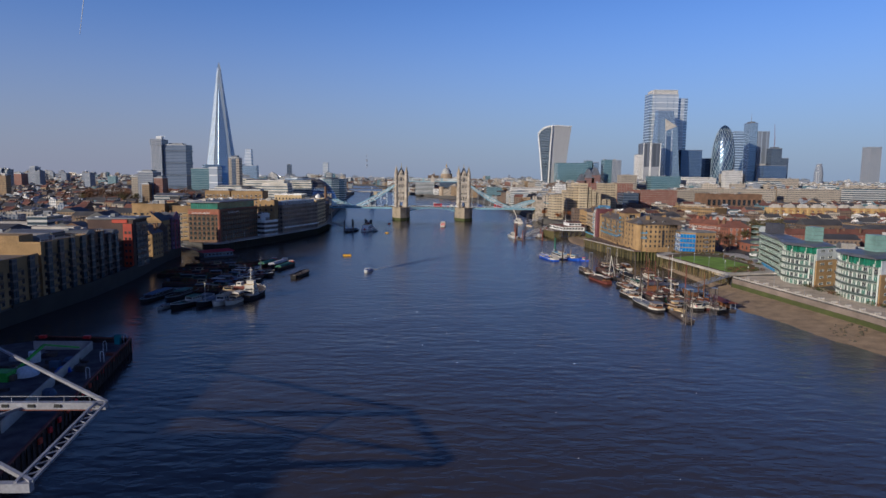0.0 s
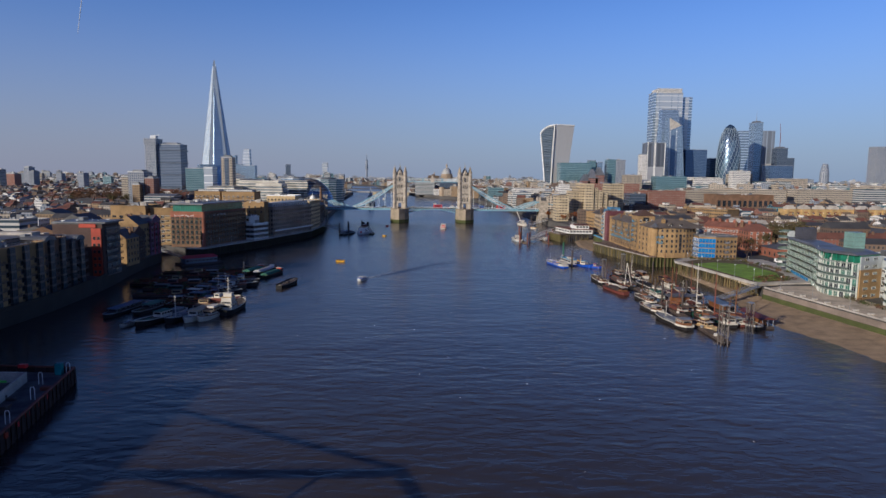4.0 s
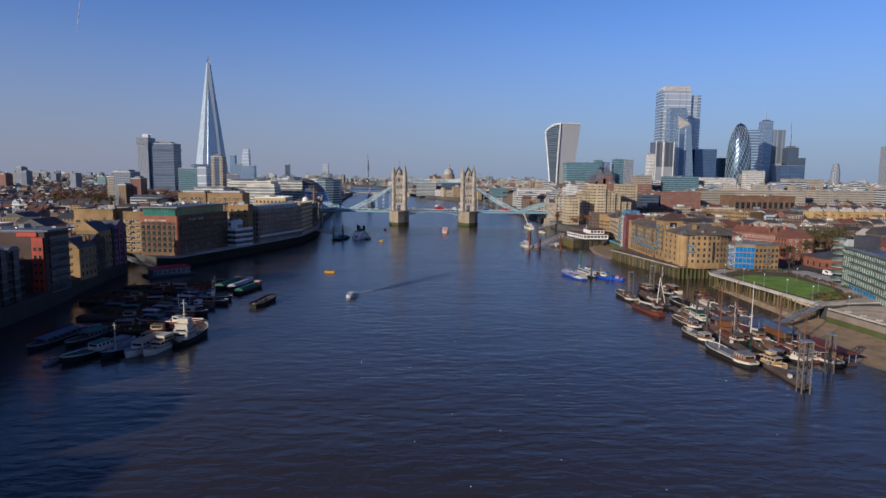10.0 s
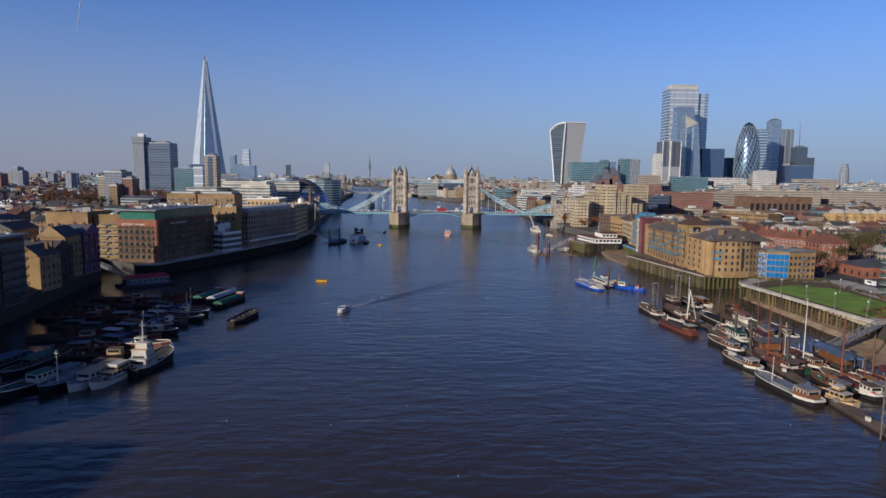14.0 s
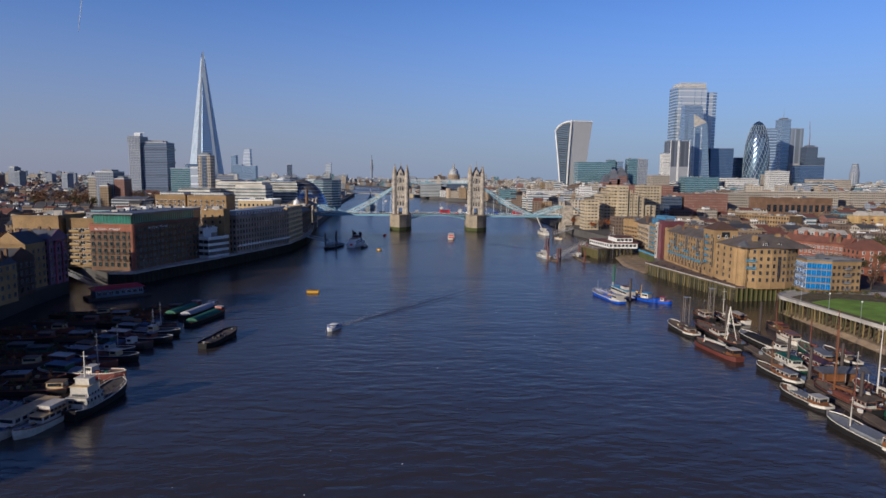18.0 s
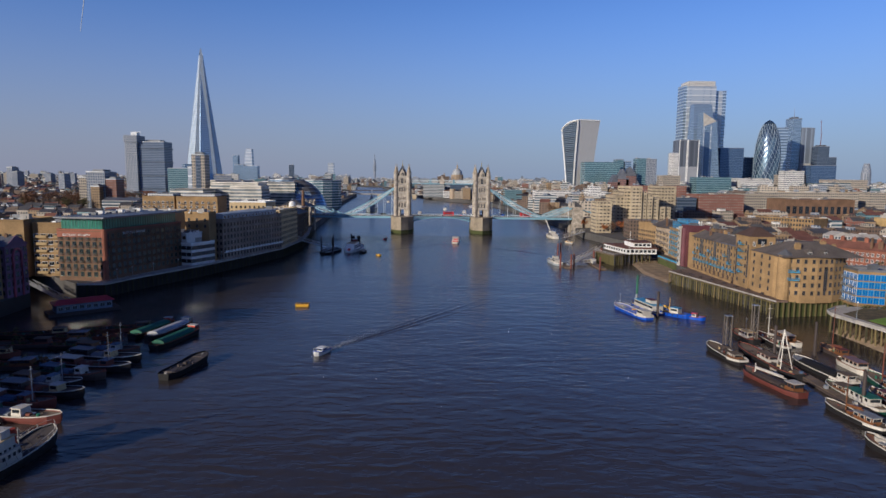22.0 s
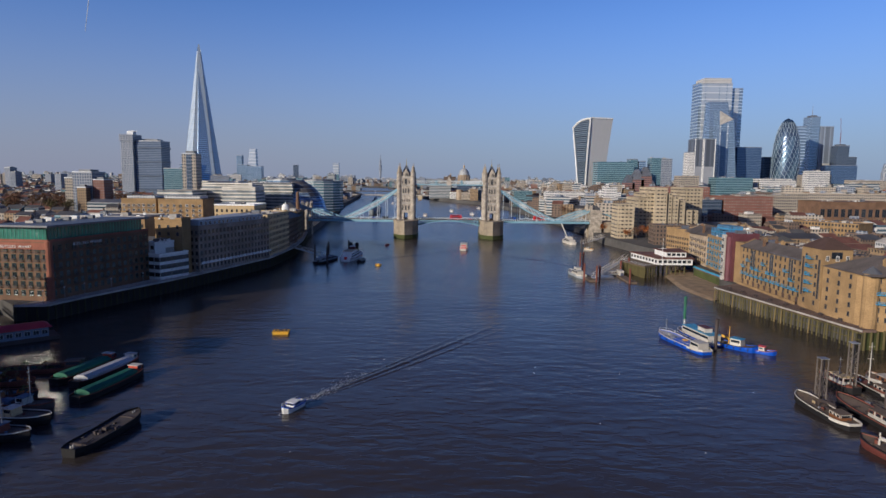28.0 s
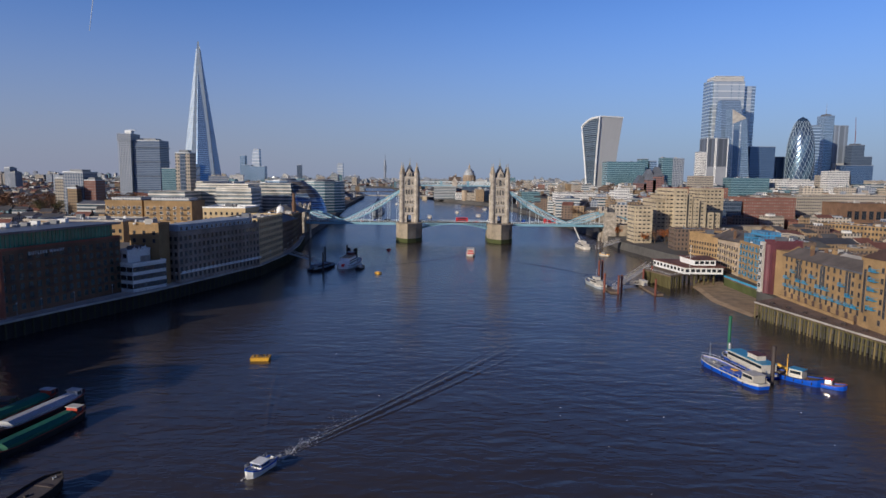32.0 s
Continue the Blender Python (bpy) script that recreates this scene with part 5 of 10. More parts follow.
F_BAND = facade("banded_office_far", (0.46, 0.45, 0.43), (0.07, 0.10, 0.13), 3.7, 400, 0.5, 1.0, roof=(0.14, 0.14, 0.15))
F_TEAL = facade("teal_glass_far", (0.17, 0.25, 0.28), (0.10, 0.19, 0.24), 3.8, 2.0, 0.7, 0.8, metal=0.5, rough=0.4, bump=0.04, cell_vary=0.15)
BASE = GROUND_Z - 0.3


def shard(x, y, top):
    t = thing("glass_spire_tower", pose(x, y, BASE, 0, 0, 28), "very tall tapering pale glass tower with open splintered tip", "skyscraper")
    h = top - BASE
    r = 41
    # leaning glass facets over an uneven outline, each rising past its neighbours
    for i, (a0, a1, rise) in enumerate(((182, 228, 0.955), (230, 303, 1.0), (305, 352, 0.93), (354, 398, 0.97), (40, 92, 0.92), (94, 136, 0.985), (138, 180, 0.94))):
        hh = h * rise
        bm = BM()
        k = 1 - hh / (h * 1.05)
        lo = [(r * math.cos(radians(a)), r * math.sin(radians(a))) for a in (a0, a1)]
        hi = [(p[0] * k, p[1] * k) for p in lo]
        inn = 0.93
        v = [bm.verts.new((*p, 0)) for p in lo] + [bm.verts.new((*hi[1], hh)), bm.verts.new((*hi[0], hh))]
        w = [bm.verts.new((p[0] * inn, p[1] * inn, 0)) for p in lo] + [bm.verts.new((hi[1][0] * inn - .1, hi[1][1] * inn, hh)), bm.verts.new((hi[0][0] * inn, hi[0][1] * inn, hh))]
        bm.faces.new(v), bm.faces.new(w[::-1])
        for q in range(4):
            bm.faces.new((v[q], v[(q + 1) % 4], w[(q + 1) % 4], w[q]))
        part("glass_facet", bm, F_SHARD, t)
    bm = BM()
    prism(bm, ring(r * 0.9, 8, turn=radians(22)), 0, h * 0.86, 0, ring(r * 0.9 * 0.17, 8, turn=radians(22)))
    part("core", bm, F_BLUE, t, "dark glass behind the facets")
    bm = BM()
    cyl(bm, 0, 0, h * 0.8, h * 0.96, 1.2, 6, 0.6)
    for k in range(6):
        cyl(bm, 0, 0, h * (0.86 + k * 0.018), h * (0.86 + k * 0.018) + 0.8, r * (1 - (0.86 + k * 0.018) / 1.05) * 0.85, 8)
    part("tip_frame", bm, STEEL, t, "open steel frame of the tip")
    bm = BM()
    prism(bm, [(-40, -30), (-8, -30), (-8, 10), (-40, 10)], 0, 70)
    part("backpack_wing", bm, F_BLUE, t, "lower glass wing")


shard(-474, 625, 302)


def tower(name, outline, z1, material, label, top=None, z0=None, crown=0, cap=None):
    z0 = BASE if z0 is None else z0
    cx, cy = sum(p[0] for p in outline) / len(outline), sum(p[1] for p in outline) / len(outline)
    t = thing(name, pose(cx, cy, z0), label, "office tower")
    bm = BM()
    pts = [(x - cx, y - cy) for x, y in outline]
    prism(bm, pts, 0, z1 - z0, 0, [(x - cx, y - cy) for x, y in top] if top else None)
    part("body", bm, material, t)
    up = [(x - cx, y - cy) for x, y in top] if top else pts
    bm = BM()
    mx, my = sum(p[0] for p in up) / len(up), sum(p[1] for p in up) / len(up)
    if crown:
        prism(bm, [(mx + (x - mx) * 0.6, my + (y - my) * 0.6) for x, y in up], z1 - z0, z1 - z0 + crown)
        part("plant_storey", bm, cap or LEAD, t)
    bm = BM()
    n = len(up)
    for i in range(n):
        (xa, ya), (xb, yb) = up[i], up[(i + 1) % n]
        beam(bm, (xa, ya, z1 - z0), (xb, yb, z1 - z0), 0.8, 1.2)
    part("parapet", bm, cap or STEEL, t)
    return t


# hospital towers
g = tower("hospital_tower", rect(-606, -555, 628, 668), 120, facade("blue_grey_slab", (0.15, 0.18, 0.25), (0.075, 0.105, 0.17), 3.4, 400, 0.5, 1.0, bump=0.03, cell_vary=0.1), "blue-grey banded concrete hospital tower", crown=4)
for k in range(4):
    bm = BM()
    box(bm, -27, 27, -21, 21, 18 + k * 27, 21 + k * 27)
    part("dark_band", bm, F_DARK, g)
g = tower("hospital_tower", rect(-630, -606.5, 622, 655), 118, F_GREY, "slim pale concrete hospital tower with overhanging top", crown=0)
bm = BM()
box(bm, -13, 13, -18, 18, 112, 126)
part("lecture_storey", bm, F_GREY, g)
bm = BM()
box(bm, -4, 8, -6, 6, 126, 133)
box(bm, -2, 14, -1, 1, 133, 134)
part("crane_mast", bm, STEEL, g)
tower("office_tower", rect(-512, -474, 540, 580), 67, F_TEAL, "blue-green glass office block at the foot of the spire tower")
tower("office_tower", rect(-474, -456, 540, 570), 70, F_PALE, "small pale glass office block")
c = tower("campanile_tower", rect(-291, -276, 90, 106), 79, F_STONE, "slim beige residential campanile tower", crown=3)
bm = BM()
box(bm, -3, 3, -8.2, -7.4, 10, 72)
part("glazed_slot", bm, F_DARK, c)
# tiered white blocks and the ovoid hall
for i, (x0, x1, y0, y1, z) in enumerate(((-289, -252, 20, 60, 40), (-260, -205, 60, 100, 46), (-232, -196, 40, 75, 42), (-300, -240, 120, 160, 49), (-235, -180, 130, 170, 47))):
    b = thing("residential_block", pose((x0 + x1) / 2, (y0 + y1) / 2, BASE), "pale residential block with continuous white balconies", "apartment building", "tiered riverside blocks")
    bm = BM()
    w, d, h = (x1 - x0) / 2, (y1 - y0) / 2, z - BASE
    box(bm, -w + 1.2, w - 1.2, -d + 1.2, d - 1.2, 0, h)
    part("glazing", bm, mat("grey_glazing", (0.19, 0.21, 0.22), 0.25, vary=0.4), b)
    for k in range(int(h / 3.6) + 1):
        bm = BM()
        ins = 0 if k < h / 3.6 - 2 else 1.0
        box(bm, -w + ins, w - ins, -d + ins, d - ins, k * 3.6 + 2.4, min(k * 3.6 + 3.8, h + 0.5))
        part("balcony_band", bm, mat("beige_balcony_band", (0.60, 0.56, 0.48), 0.7), b)
hall = thing("ovoid_hall", pose(-165, 150, BASE), "dark glass egg-shaped civic hall leaning southwards", "city hall")
bm = BM()
loft(bm, [(ring(24 * math.sqrt(max(0.02, 1 - (0.15 * k - 0.55) ** 2)), 20, -1.6 * k, 0.8 * k), 4.4 * k) for k in range(11)])
part("glass_shell", bm, F_BLUE, hall)
for k in range(1, 10):
    f = k / 10
    r = 24 * math.sqrt(max(0.02, 1 - (1.5 * f - 0.55) ** 2))
    bm = BM()
    prism(bm, ring(r + 0.5, 20, -16 * f, 8 * f), 44 * f - 0.3, 44 * f + 0.3)
    part("floor_ring", bm, STEEL, hall)
for i, (cx, cy, r, z, m) in enumerate(((-190, 330, 36, 49, F_TEAL), (-232, 300, 26, 50, F_BLUE), (-255, 400, 40, 46, F_TEAL))):
    t = tower("office_building", ring(r, 16, cx, cy), z, m, "rounded green glass riverside office building", crown=2.5)
    for k in range(1, 11):
        bm = BM()
        prism(bm, ring(r + 0.5, 16), k * 4.0 - 0.4, k * 4.0 + 0.4)
        part("floor_band", bm, WHITE, t)

# far landmarks upstream
tower("office_tower", [(-945, 2380), (-893, 2380), (-893, 2420), (-945, 2420)], 178, F_PALE, "slim curved glass residential tower", top=[(-925, 2385), (-898, 2385), (-898, 2415), (-925, 2415)])
tower("office_tower", rect(-975, -930, 2360, 2400), 104, F_BLUE, "distant blue glass office block")
tower("office_tower", rect(-930, -862, 2350, 2390), 98, F_BLUE, "distant blue glass office block")
tower("office_tower", rect(-1010, -985, 2450, 2480), 150, F_BLUE, "slim blue glass residential tower")
tower("office_tower", rect(-960, -940, 2500, 2530), 165, F_DARK, "slim dark glass residential tower")
tower("office_tower", rect(-700, -680, 2300, 2320), 105, F_DARK, "slim dark brick tower")
tower("office_tower", rect(-640, -608, 3000, 3030), 128, F_PALE, "pale distant office tower")
bt = thing("telecom_tower", pose(-496, 4250, BASE), "slender distant telecom tower with drum storeys", "telecom tower")
bm = BM()
cyl(bm, 0, 0, 0, 175, 7, 10)
for z in (95, 110, 125):
    cyl(bm, 0, 0, z, z + 10, 12, 12)
cyl(bm, 0, 0, 175, 215, 2, 6)
part("shaft", bm, F_GREY, bt)

dome = thing("cathedral", pose(72, 1835, BASE), "pale stone cathedral with a great lead dome", "cathedral")
for nm, spec, m in (("nave", [(-55, 55, -22, 22, 0, 34)], SAND_STONE), ("transept", [(-18, 18, -45, 45, 0, 34)], SAND_STONE)):
    bm = BM()
    for s in spec:
        box(bm, *s)
    part(nm, bm, m, dome)
bm = BM()
cyl(bm, 0, 0, 30, 58, 22, 24)
cyl(bm, 0, 0, 58, 60, 24, 24)
for i in range(24):
    a = 2 * math.pi * i / 24
    cyl(bm, 23.5 * math.cos(a), 23.5 * math.sin(a), 36, 56, 0.9, 6)
part("drum", bm, SAND_STONE, dome)
bm = BM()
for i in range(9):
    a, c = i * math.pi / 18, (i + 1) * math.pi / 18
    cyl(bm, 0, 0, 60 + 25 * math.sin(a), 60 + 25 * math.sin(c), 20 * math.cos(a), 24, max(2.5, 20 * math.cos(c)))
part("dome", bm, mat("pale_lead", (0.38, 0.39, 0.40), 0.5), dome, "pale grey lead dome")
bm = BM()
cyl(bm, 0, 0, 84, 95, 3.2, 8)
cyl(bm, 0, 0, 95, 101, 3, 8, 0.6)
cyl(bm, 0, 0, 101, 107, 0.5, 6)
part("lantern", bm, SAND_STONE, dome)
for s in (-1, 1):
    bm = BM()
    cyl(bm, -52, s * 17, 0, 52, 6, 8)
    cyl(bm, -52, s * 17, 52, 66, 5, 8, 0.5)
    part("west_tower", bm, SAND_STONE, dome)


# city towers
def bulging_tower():
    t = thing("bulging_tower", pose(296, 690, BASE, 0, 0, 20), "flaring tower with arched top and white-rimmed dark glass side", "skyscraper")
    h, n, m = 166, 16, 10

    def size(f):
        return 20 + 6 * f, 11 + 20 * f ** 1.5

    def height(v):
        return h + 3 - 15 * max(0.0, (v + 1) / 2) ** 3.0

    def at(u, v, f, grow=0.0):
        w, d = size(f)
        return (u * (w + grow), v * (d + grow), height(v) * f)
    bm = BM()
    vs = [2 * k / m - 1 for k in range(m + 1)]
    edge = [(-1, v) for v in vs[::-1]] + [(1, v) for v in vs]
    rings = [[bm.verts.new(at(u, v, i / n)) for u, v in edge] for i in range(n + 1)]
    q = len(edge)
    for lo, hi in zip(rings, rings[1:]):
        for i in range(q):
            bm.faces.new((lo[i], lo[(i + 1) % q], hi[(i + 1) % q], hi[i]))
    for i in range(m):
        bm.faces.new((rings[-1][m - i], rings[-1][m + 1 + i], rings[-1][m + 2 + i], rings[-1][m - 1 - i]))
    part("body", bm, facade("pale_fritted_glass", (0.62, 0.61, 0.60), (0.52, 0.52, 0.53), 400, 2.4, 1.0, 0.35, roof=(0.5, 0.5, 0.5), rough=0.5, glass_rough=0.35, vary=0.08, bump=0.02, cell_vary=0.04), t)
    bm = BM()
    grid = [[bm.verts.new((at(-1, v * 0.97, f)[0] - 0.5, *at(-1, v * 0.97, f)[1:])) for v in vs] for f in (i / n * 0.985 for i in range(n + 1))]
    for ga, gb in zip(grid, grid[1:]):
        for i in range(m):
            bm.faces.new((ga[i], gb[i], gb[i + 1], ga[i + 1]))
    part("side_glazing", bm, facade("banded_dark_glass", (0.16, 0.19, 0.23), (0.07, 0.10, 0.15), 3.9, 400, 0.7, 1.0, metal=0.4, bump=0.05), t, "dark glazed side with floor lines")
    bm = BM()
    up = [k / 12 for k in range(13)]
    sweep(bm, [at(-1, 1, f, 0.8) for f in up] + [at(-1, v, 1, 0.8) for v in vs[::-1][1:-1]] + [at(-1, -1, f, 0.8) for f in up[::-1]], 2.4)
    part("rim", bm, WHITE, t, "white rim round the glazed side")
    bm = BM()
    front = [(u / 6, 1 - 0.045 * (u / 6) ** 2) for u in range(-6, 7)]
    sweep(bm, [(at(u, -1, 1)[0], at(u, -1, 1)[1] - 0.2, at(u, -1, 1)[2] + 5.5 * k - 4.6) for u, k in front], 1.6, 2.4)
    part("crown_rim", bm, WHITE, t, "white arched rim along the top")


def slanted_tower(name, profile, y0, y1, material, label):
    """A tower drawn by its upright front outline."""
    t = thing(name, pose(profile[0][0], y0, BASE), label, "skyscraper")
    bm = BM()
    ends = [[bm.verts.new((x - profile[0][0], y, z - BASE)) for x, z in profile] for y in (0, y1 - y0)]
    n = len(profile)
    for i in range(n):
        bm.faces.new((ends[0][i], ends[1][i], ends[1][(i + 1) % n], ends[0][(i + 1) % n]))
    bm.faces.new(ends[0]), bm.faces.new(ends[1][::-1])
    bmesh.ops.recalc_face_normals(bm, faces=bm.faces)
    part("body", bm, material, t)
    return t


bulging_tower()
tall = tower("skyscraper", rect(634, 707, 985, 1040), 294, F_PALE, "very tall pale glass skyscraper with stepped top", crown=0)
bm = BM()
box(bm, -34, 34, -26, 26, 294 - BASE, 307 - BASE)
part("crown_storey", bm, F_WHITE, tall, "pale screen wall of the crown")
for q in (-30, 4, 22):
    bm = BM()
    box(bm, q, q + 1.2, -28.2, -27.4, 0, 294 - BASE)
    part("corner_fin", bm, F_SKY, tall)
sk = tower("skyscraper", rect(708.5, 738, 995, 1050), 284, F_SKY, "blue-grey glass shoulder tower with a pale strip")
bm = BM()
box(bm, -6, 5, -28.2, -27, 60, 278)
part("pale_strip", bm, F_PALE, sk)
tower("skyscraper", rect(627, 633.5, 990, 1035), 296, F_SKY, "slim blue-grey glass side wing of the tallest skyscraper")
tower("wedge_tower", rect(617, 688, 880, 950), 243, F_BLUE, "dark blue wedge-shaped glass tower with sloping front", top=rect(629, 673, 928, 950))
sc = slanted_tower("angular_tower", [(622, BASE), (669, BASE), (652, 194), (618, 214)], 845, 875, F_BLUE, "angular blue glass tower with a pale triangular tip")
for nm, pl, m in (("sloping_tip", [(618.5, 213), (651, 193.5), (620.5, 181)], PALE_CONC), ("pale_edge", [(622, 40), (625, 40), (623, 180), (620.5, 180)], F_PALE), ("pale_edge", [(638, 40), (641, 40), (640, 186), (637.5, 184)], F_PALE), ("dark_strip", [(626, 40), (637, 40), (636, 168), (624, 168)], F_NAVY)):
    bm = BM()
    fr = [[bm.verts.new((x - 622, y, z - BASE)) for x, z in pl] for y in (-0.6, 0.2)]
    k = len(pl)
    bm.faces.new(fr[0]), bm.faces.new(fr[1][::-1])
    for i in range(k):
        bm.faces.new((fr[0][i], fr[1][i], fr[1][(i + 1) % k], fr[0][(i + 1) % k]))
    bmesh.ops.recalc_face_normals(bm, faces=bm.faces)
    part(nm, bm, m, sc)
bt_ = tower("office_tower", rect(549, 594, 800, 840), 146, facade("striped_tower", (0.26, 0.27, 0.30), (0.10, 0.11, 0.14), 400, 3.0, 0.6, 1.0, bump=0.04), "grey ribbed office tower with white corner fins")
for q in (-22.6, -5.5, -3, 21.4):
    bm = BM()
    box(bm, q, q + 1.4, -20.8, -20, 0, 141)
    part("fin", bm, WHITE, bt_)
tower("office_tower", rect(536, 548, 800, 830), 117, F_WHITE, "slim pale stone office block")
tower("office_tower", rect(685, 742, 890, 940), 134, F_NAVY, "dark navy glass slab tower")
tower("office_tower", rect(768, 795, 930, 960), 113, F_NAVY, "small dark glass office tower")
tower("office_tower", rect(906, 935, 1050, 1090), 197, F_SKY, "slim grey-green glass tower")
hr = tower("office_tower", rect(1004, 1028, 1150, 1190), 232, F_BLUE, "blue glass tower with a slim mast", crown=5)
bm = BM()
cyl(bm, 0, 0, 230, 262, 1.0, 6, 0.2)
part("mast", bm, STEEL, hr)
tower("office_tower", rect(1030, 1067, 1150, 1190), 206, facade("ribbed_tower", (0.40, 0.40, 0.40), (0.20, 0.23, 0.29), 400, 4.0, 0.5, 1.0, bump=0.03), "pale glass stepped tower")
tower("office_tower", rect(1050, 1082, 1100, 1130), 152, F_DARK, "dark glass tower under construction", crown=4)
tower("office_tower", rect(1082, 1104, 1100, 1130), 122, F_DARK, "dark glass tower block")
tower("office_tower", rect(975, 1042, 1000, 1040), 97, F_NAVY, "distant blue glass office block")
tower("office_tower", rect(1500, 1540, 1300, 1340), 170, F_GREY, "grey distant residential tower")
cr_ = thing("tower_crane", pose(1062, 1110, 150), "slim red tower crane above a tower", "crane")
bm = BM()
box(bm, -.6, .6, -.6, .6, 0, 40)
beam(bm, (0, 0, 30), (-3, 0, 74), 0.8)
part("mast", bm, RUST, cr_)


def gherkin(x, y, top):
    t = thing("bullet_tower", pose(x, y, BASE), "bullet-shaped glass tower with spiralling dark bands", "skyscraper")
    h = top - BASE
    n, m = 36, 40

    def rad(f):
        if f < 0.45:
            return 25 + 4.5 * math.sin(f / 0.45 * math.pi / 2)
        g = (f - 0.45) / 0.55
        return 29.5 * math.sqrt(max(0, 1 - g ** 2.15))
    bm = BM()
    vs = []
    for k in range(m + 1):
        f = k / m
        vs.append([bm.verts.new((max(rad(f), 0.3) * math.cos(2 * math.pi * (i + k * 0.35) / n), max(rad(f), 0.3) * math.sin(2 * math.pi * (i + k * 0.35) / n), f * h)) for i in range(n)])
    for k in range(m):
        for i in range(n):
            f = bm.faces.new((vs[k][i], vs[k][(i + 1) % n], vs[k + 1][(i + 1) % n], vs[k + 1][i]))
            f.material_index = 1 if i % 6 in (0, 1, 2) or k > 0.76 * m else 0
    part("glass_skin", bm, (glassy("bullet_glass", (0.16, 0.24, 0.33), 0.2, 0.5), glassy("bullet_dark_glass", (0.05, 0.085, 0.16), 0.22, 0.4)), t)
    bm = BM()
    for k in range(0, m - 2, 2):
        for i in range(0, n, 2):
            def P(i2, k2):
                f = k2 / m
                return (max(rad(f), .3) * 1.006 * math.cos(2 * math.pi * (i2 + k2 * 0.35) / n), max(rad(f), .3) * 1.006 * math.sin(2 * math.pi * (i2 + k2 * 0.35) / n), f * h)
            beam(bm, P(i, k), P(i, k + 2), 0.75)
            beam(bm, P(i, k), P(i - 2, k + 2), 0.75)
    part("diagonal_grid", bm, mat("pale_lattice", (0.24, 0.29, 0.34), 0.4), t)


gherkin(805, 900, 203)

# hotel of stepped concrete terraces
def stepped_hotel():
    t = thing("terraced_hotel", pose(0, 0, BASE), "sandy concrete hotel of stepped terraces and slab towers", "hotel")
    blocks = ((143, 157, -68, -48, 35.5), (167.1, 174.5, -46, -8, 40.4), (173.7, 180.6, -48, -8, 44.8), (179.0, 189.9, -52, -8, 49.5), (191.1, 195.1, -50, -8, 44.6), (195.8, 201.2, -49, -8, 41.8), (202.3, 207.8, -47, -8, 38.5), (209.2, 215.2, -45, -8, 30.1), (216.2, 221.2, -43, -8, 29.6), (225.6, 241.1, -2, 40, 49.2))
    for x0, x1, y0, y1, z in blocks:
        bm = BM()
        box(bm, x0, x1, y0, y1, 0, z - BASE)
        w = part("wing", bm, CONCRETE, t)
        h = z - BASE
        for k in range(int(h / 3.2)):
            zz = 2 + k * 3.2
            if zz + 1.4 > h:
                continue
            for nm, a0, a1, axis in (("S", x0, x1, 0), ("W", y0, y1, 1)):
                bm = BM()
                if axis == 0:
                    box(bm, a0 + 1, a1 - 1, y0 - 0.06, y0 + 0.1, zz, zz + 1.1)
                else:
                    box(bm, x0 - 0.06, x0 + 0.1, a0 + 1, a1 - 1, zz, zz + 1.1)
                part("window_strip", bm, facade("hotel_windows", (0.36, 0.30, 0.21), (0.03, 0.03, 0.035), 400, 3.4, 1.0, 0.55, bump=0.1), w)


stepped_hotel()
house("office_building", rect(308, 362, 100, 140), 38, F_RED, "red brick office building with dark glazed roof", "office building", roof_mat=SLATE)
house("office_building", rect(282, 305, 100, 130), 34, F_DARK, "dark glazed low office building", "office building")
house("office_building", rect(470, 536, 300, 340), 35, facade("green_banded_glass", (0.42, 0.44, 0.44), (0.12, 0.17, 0.18), 3.7, 400, 0.55, 1.0), "pale banded glass office building", "office building", roof_mat=LEAD)
dw = house("warehouse", rect(-29, 29, -12, 12), 22, YELLOW_BRICK, "long yellow brick dock warehouse with arched windows", "warehouse", windows=[(0, 22, 4, 1.3, 1.8, 2, 4.0), (3, 7, 4, 1.3, 1.8, 2, 4)], clutter=2)
dw.matrix_world = pose(322, -68, dw.location.z, 0, 0, -58)
bm = BM()
cyl(bm, 0, 0, 0, 10, 8, 20)
for k in range(3):
    cyl(bm, 0, 0, 1.5 + 3 * k, 2.6 + 3 * k, 8.15, 20)
solid("pavilion", bm, WHITE, "round white banded dockside pavilion", "pavilion", m=pose(393, -90, BASE))
ar = house("office_building", rect(384, 462, 50, 90), 35, BROWN_BRICK, "brick office building with a row of tall arched windows", "office building", windows=[(0, 11, 1, 4.2, 8, 14, 9), (0, 20, 2, 1.4, 2, 2, 4)])
house("office_building", rect(518, 575, 450, 490), 59, F_WHITE, "broad white city office building", "office building", roof_mat=PALE_CONC)
house("office_building", rect(605, 640, 450, 490), 66, F_STONE, "pale stone office tower", "office building")

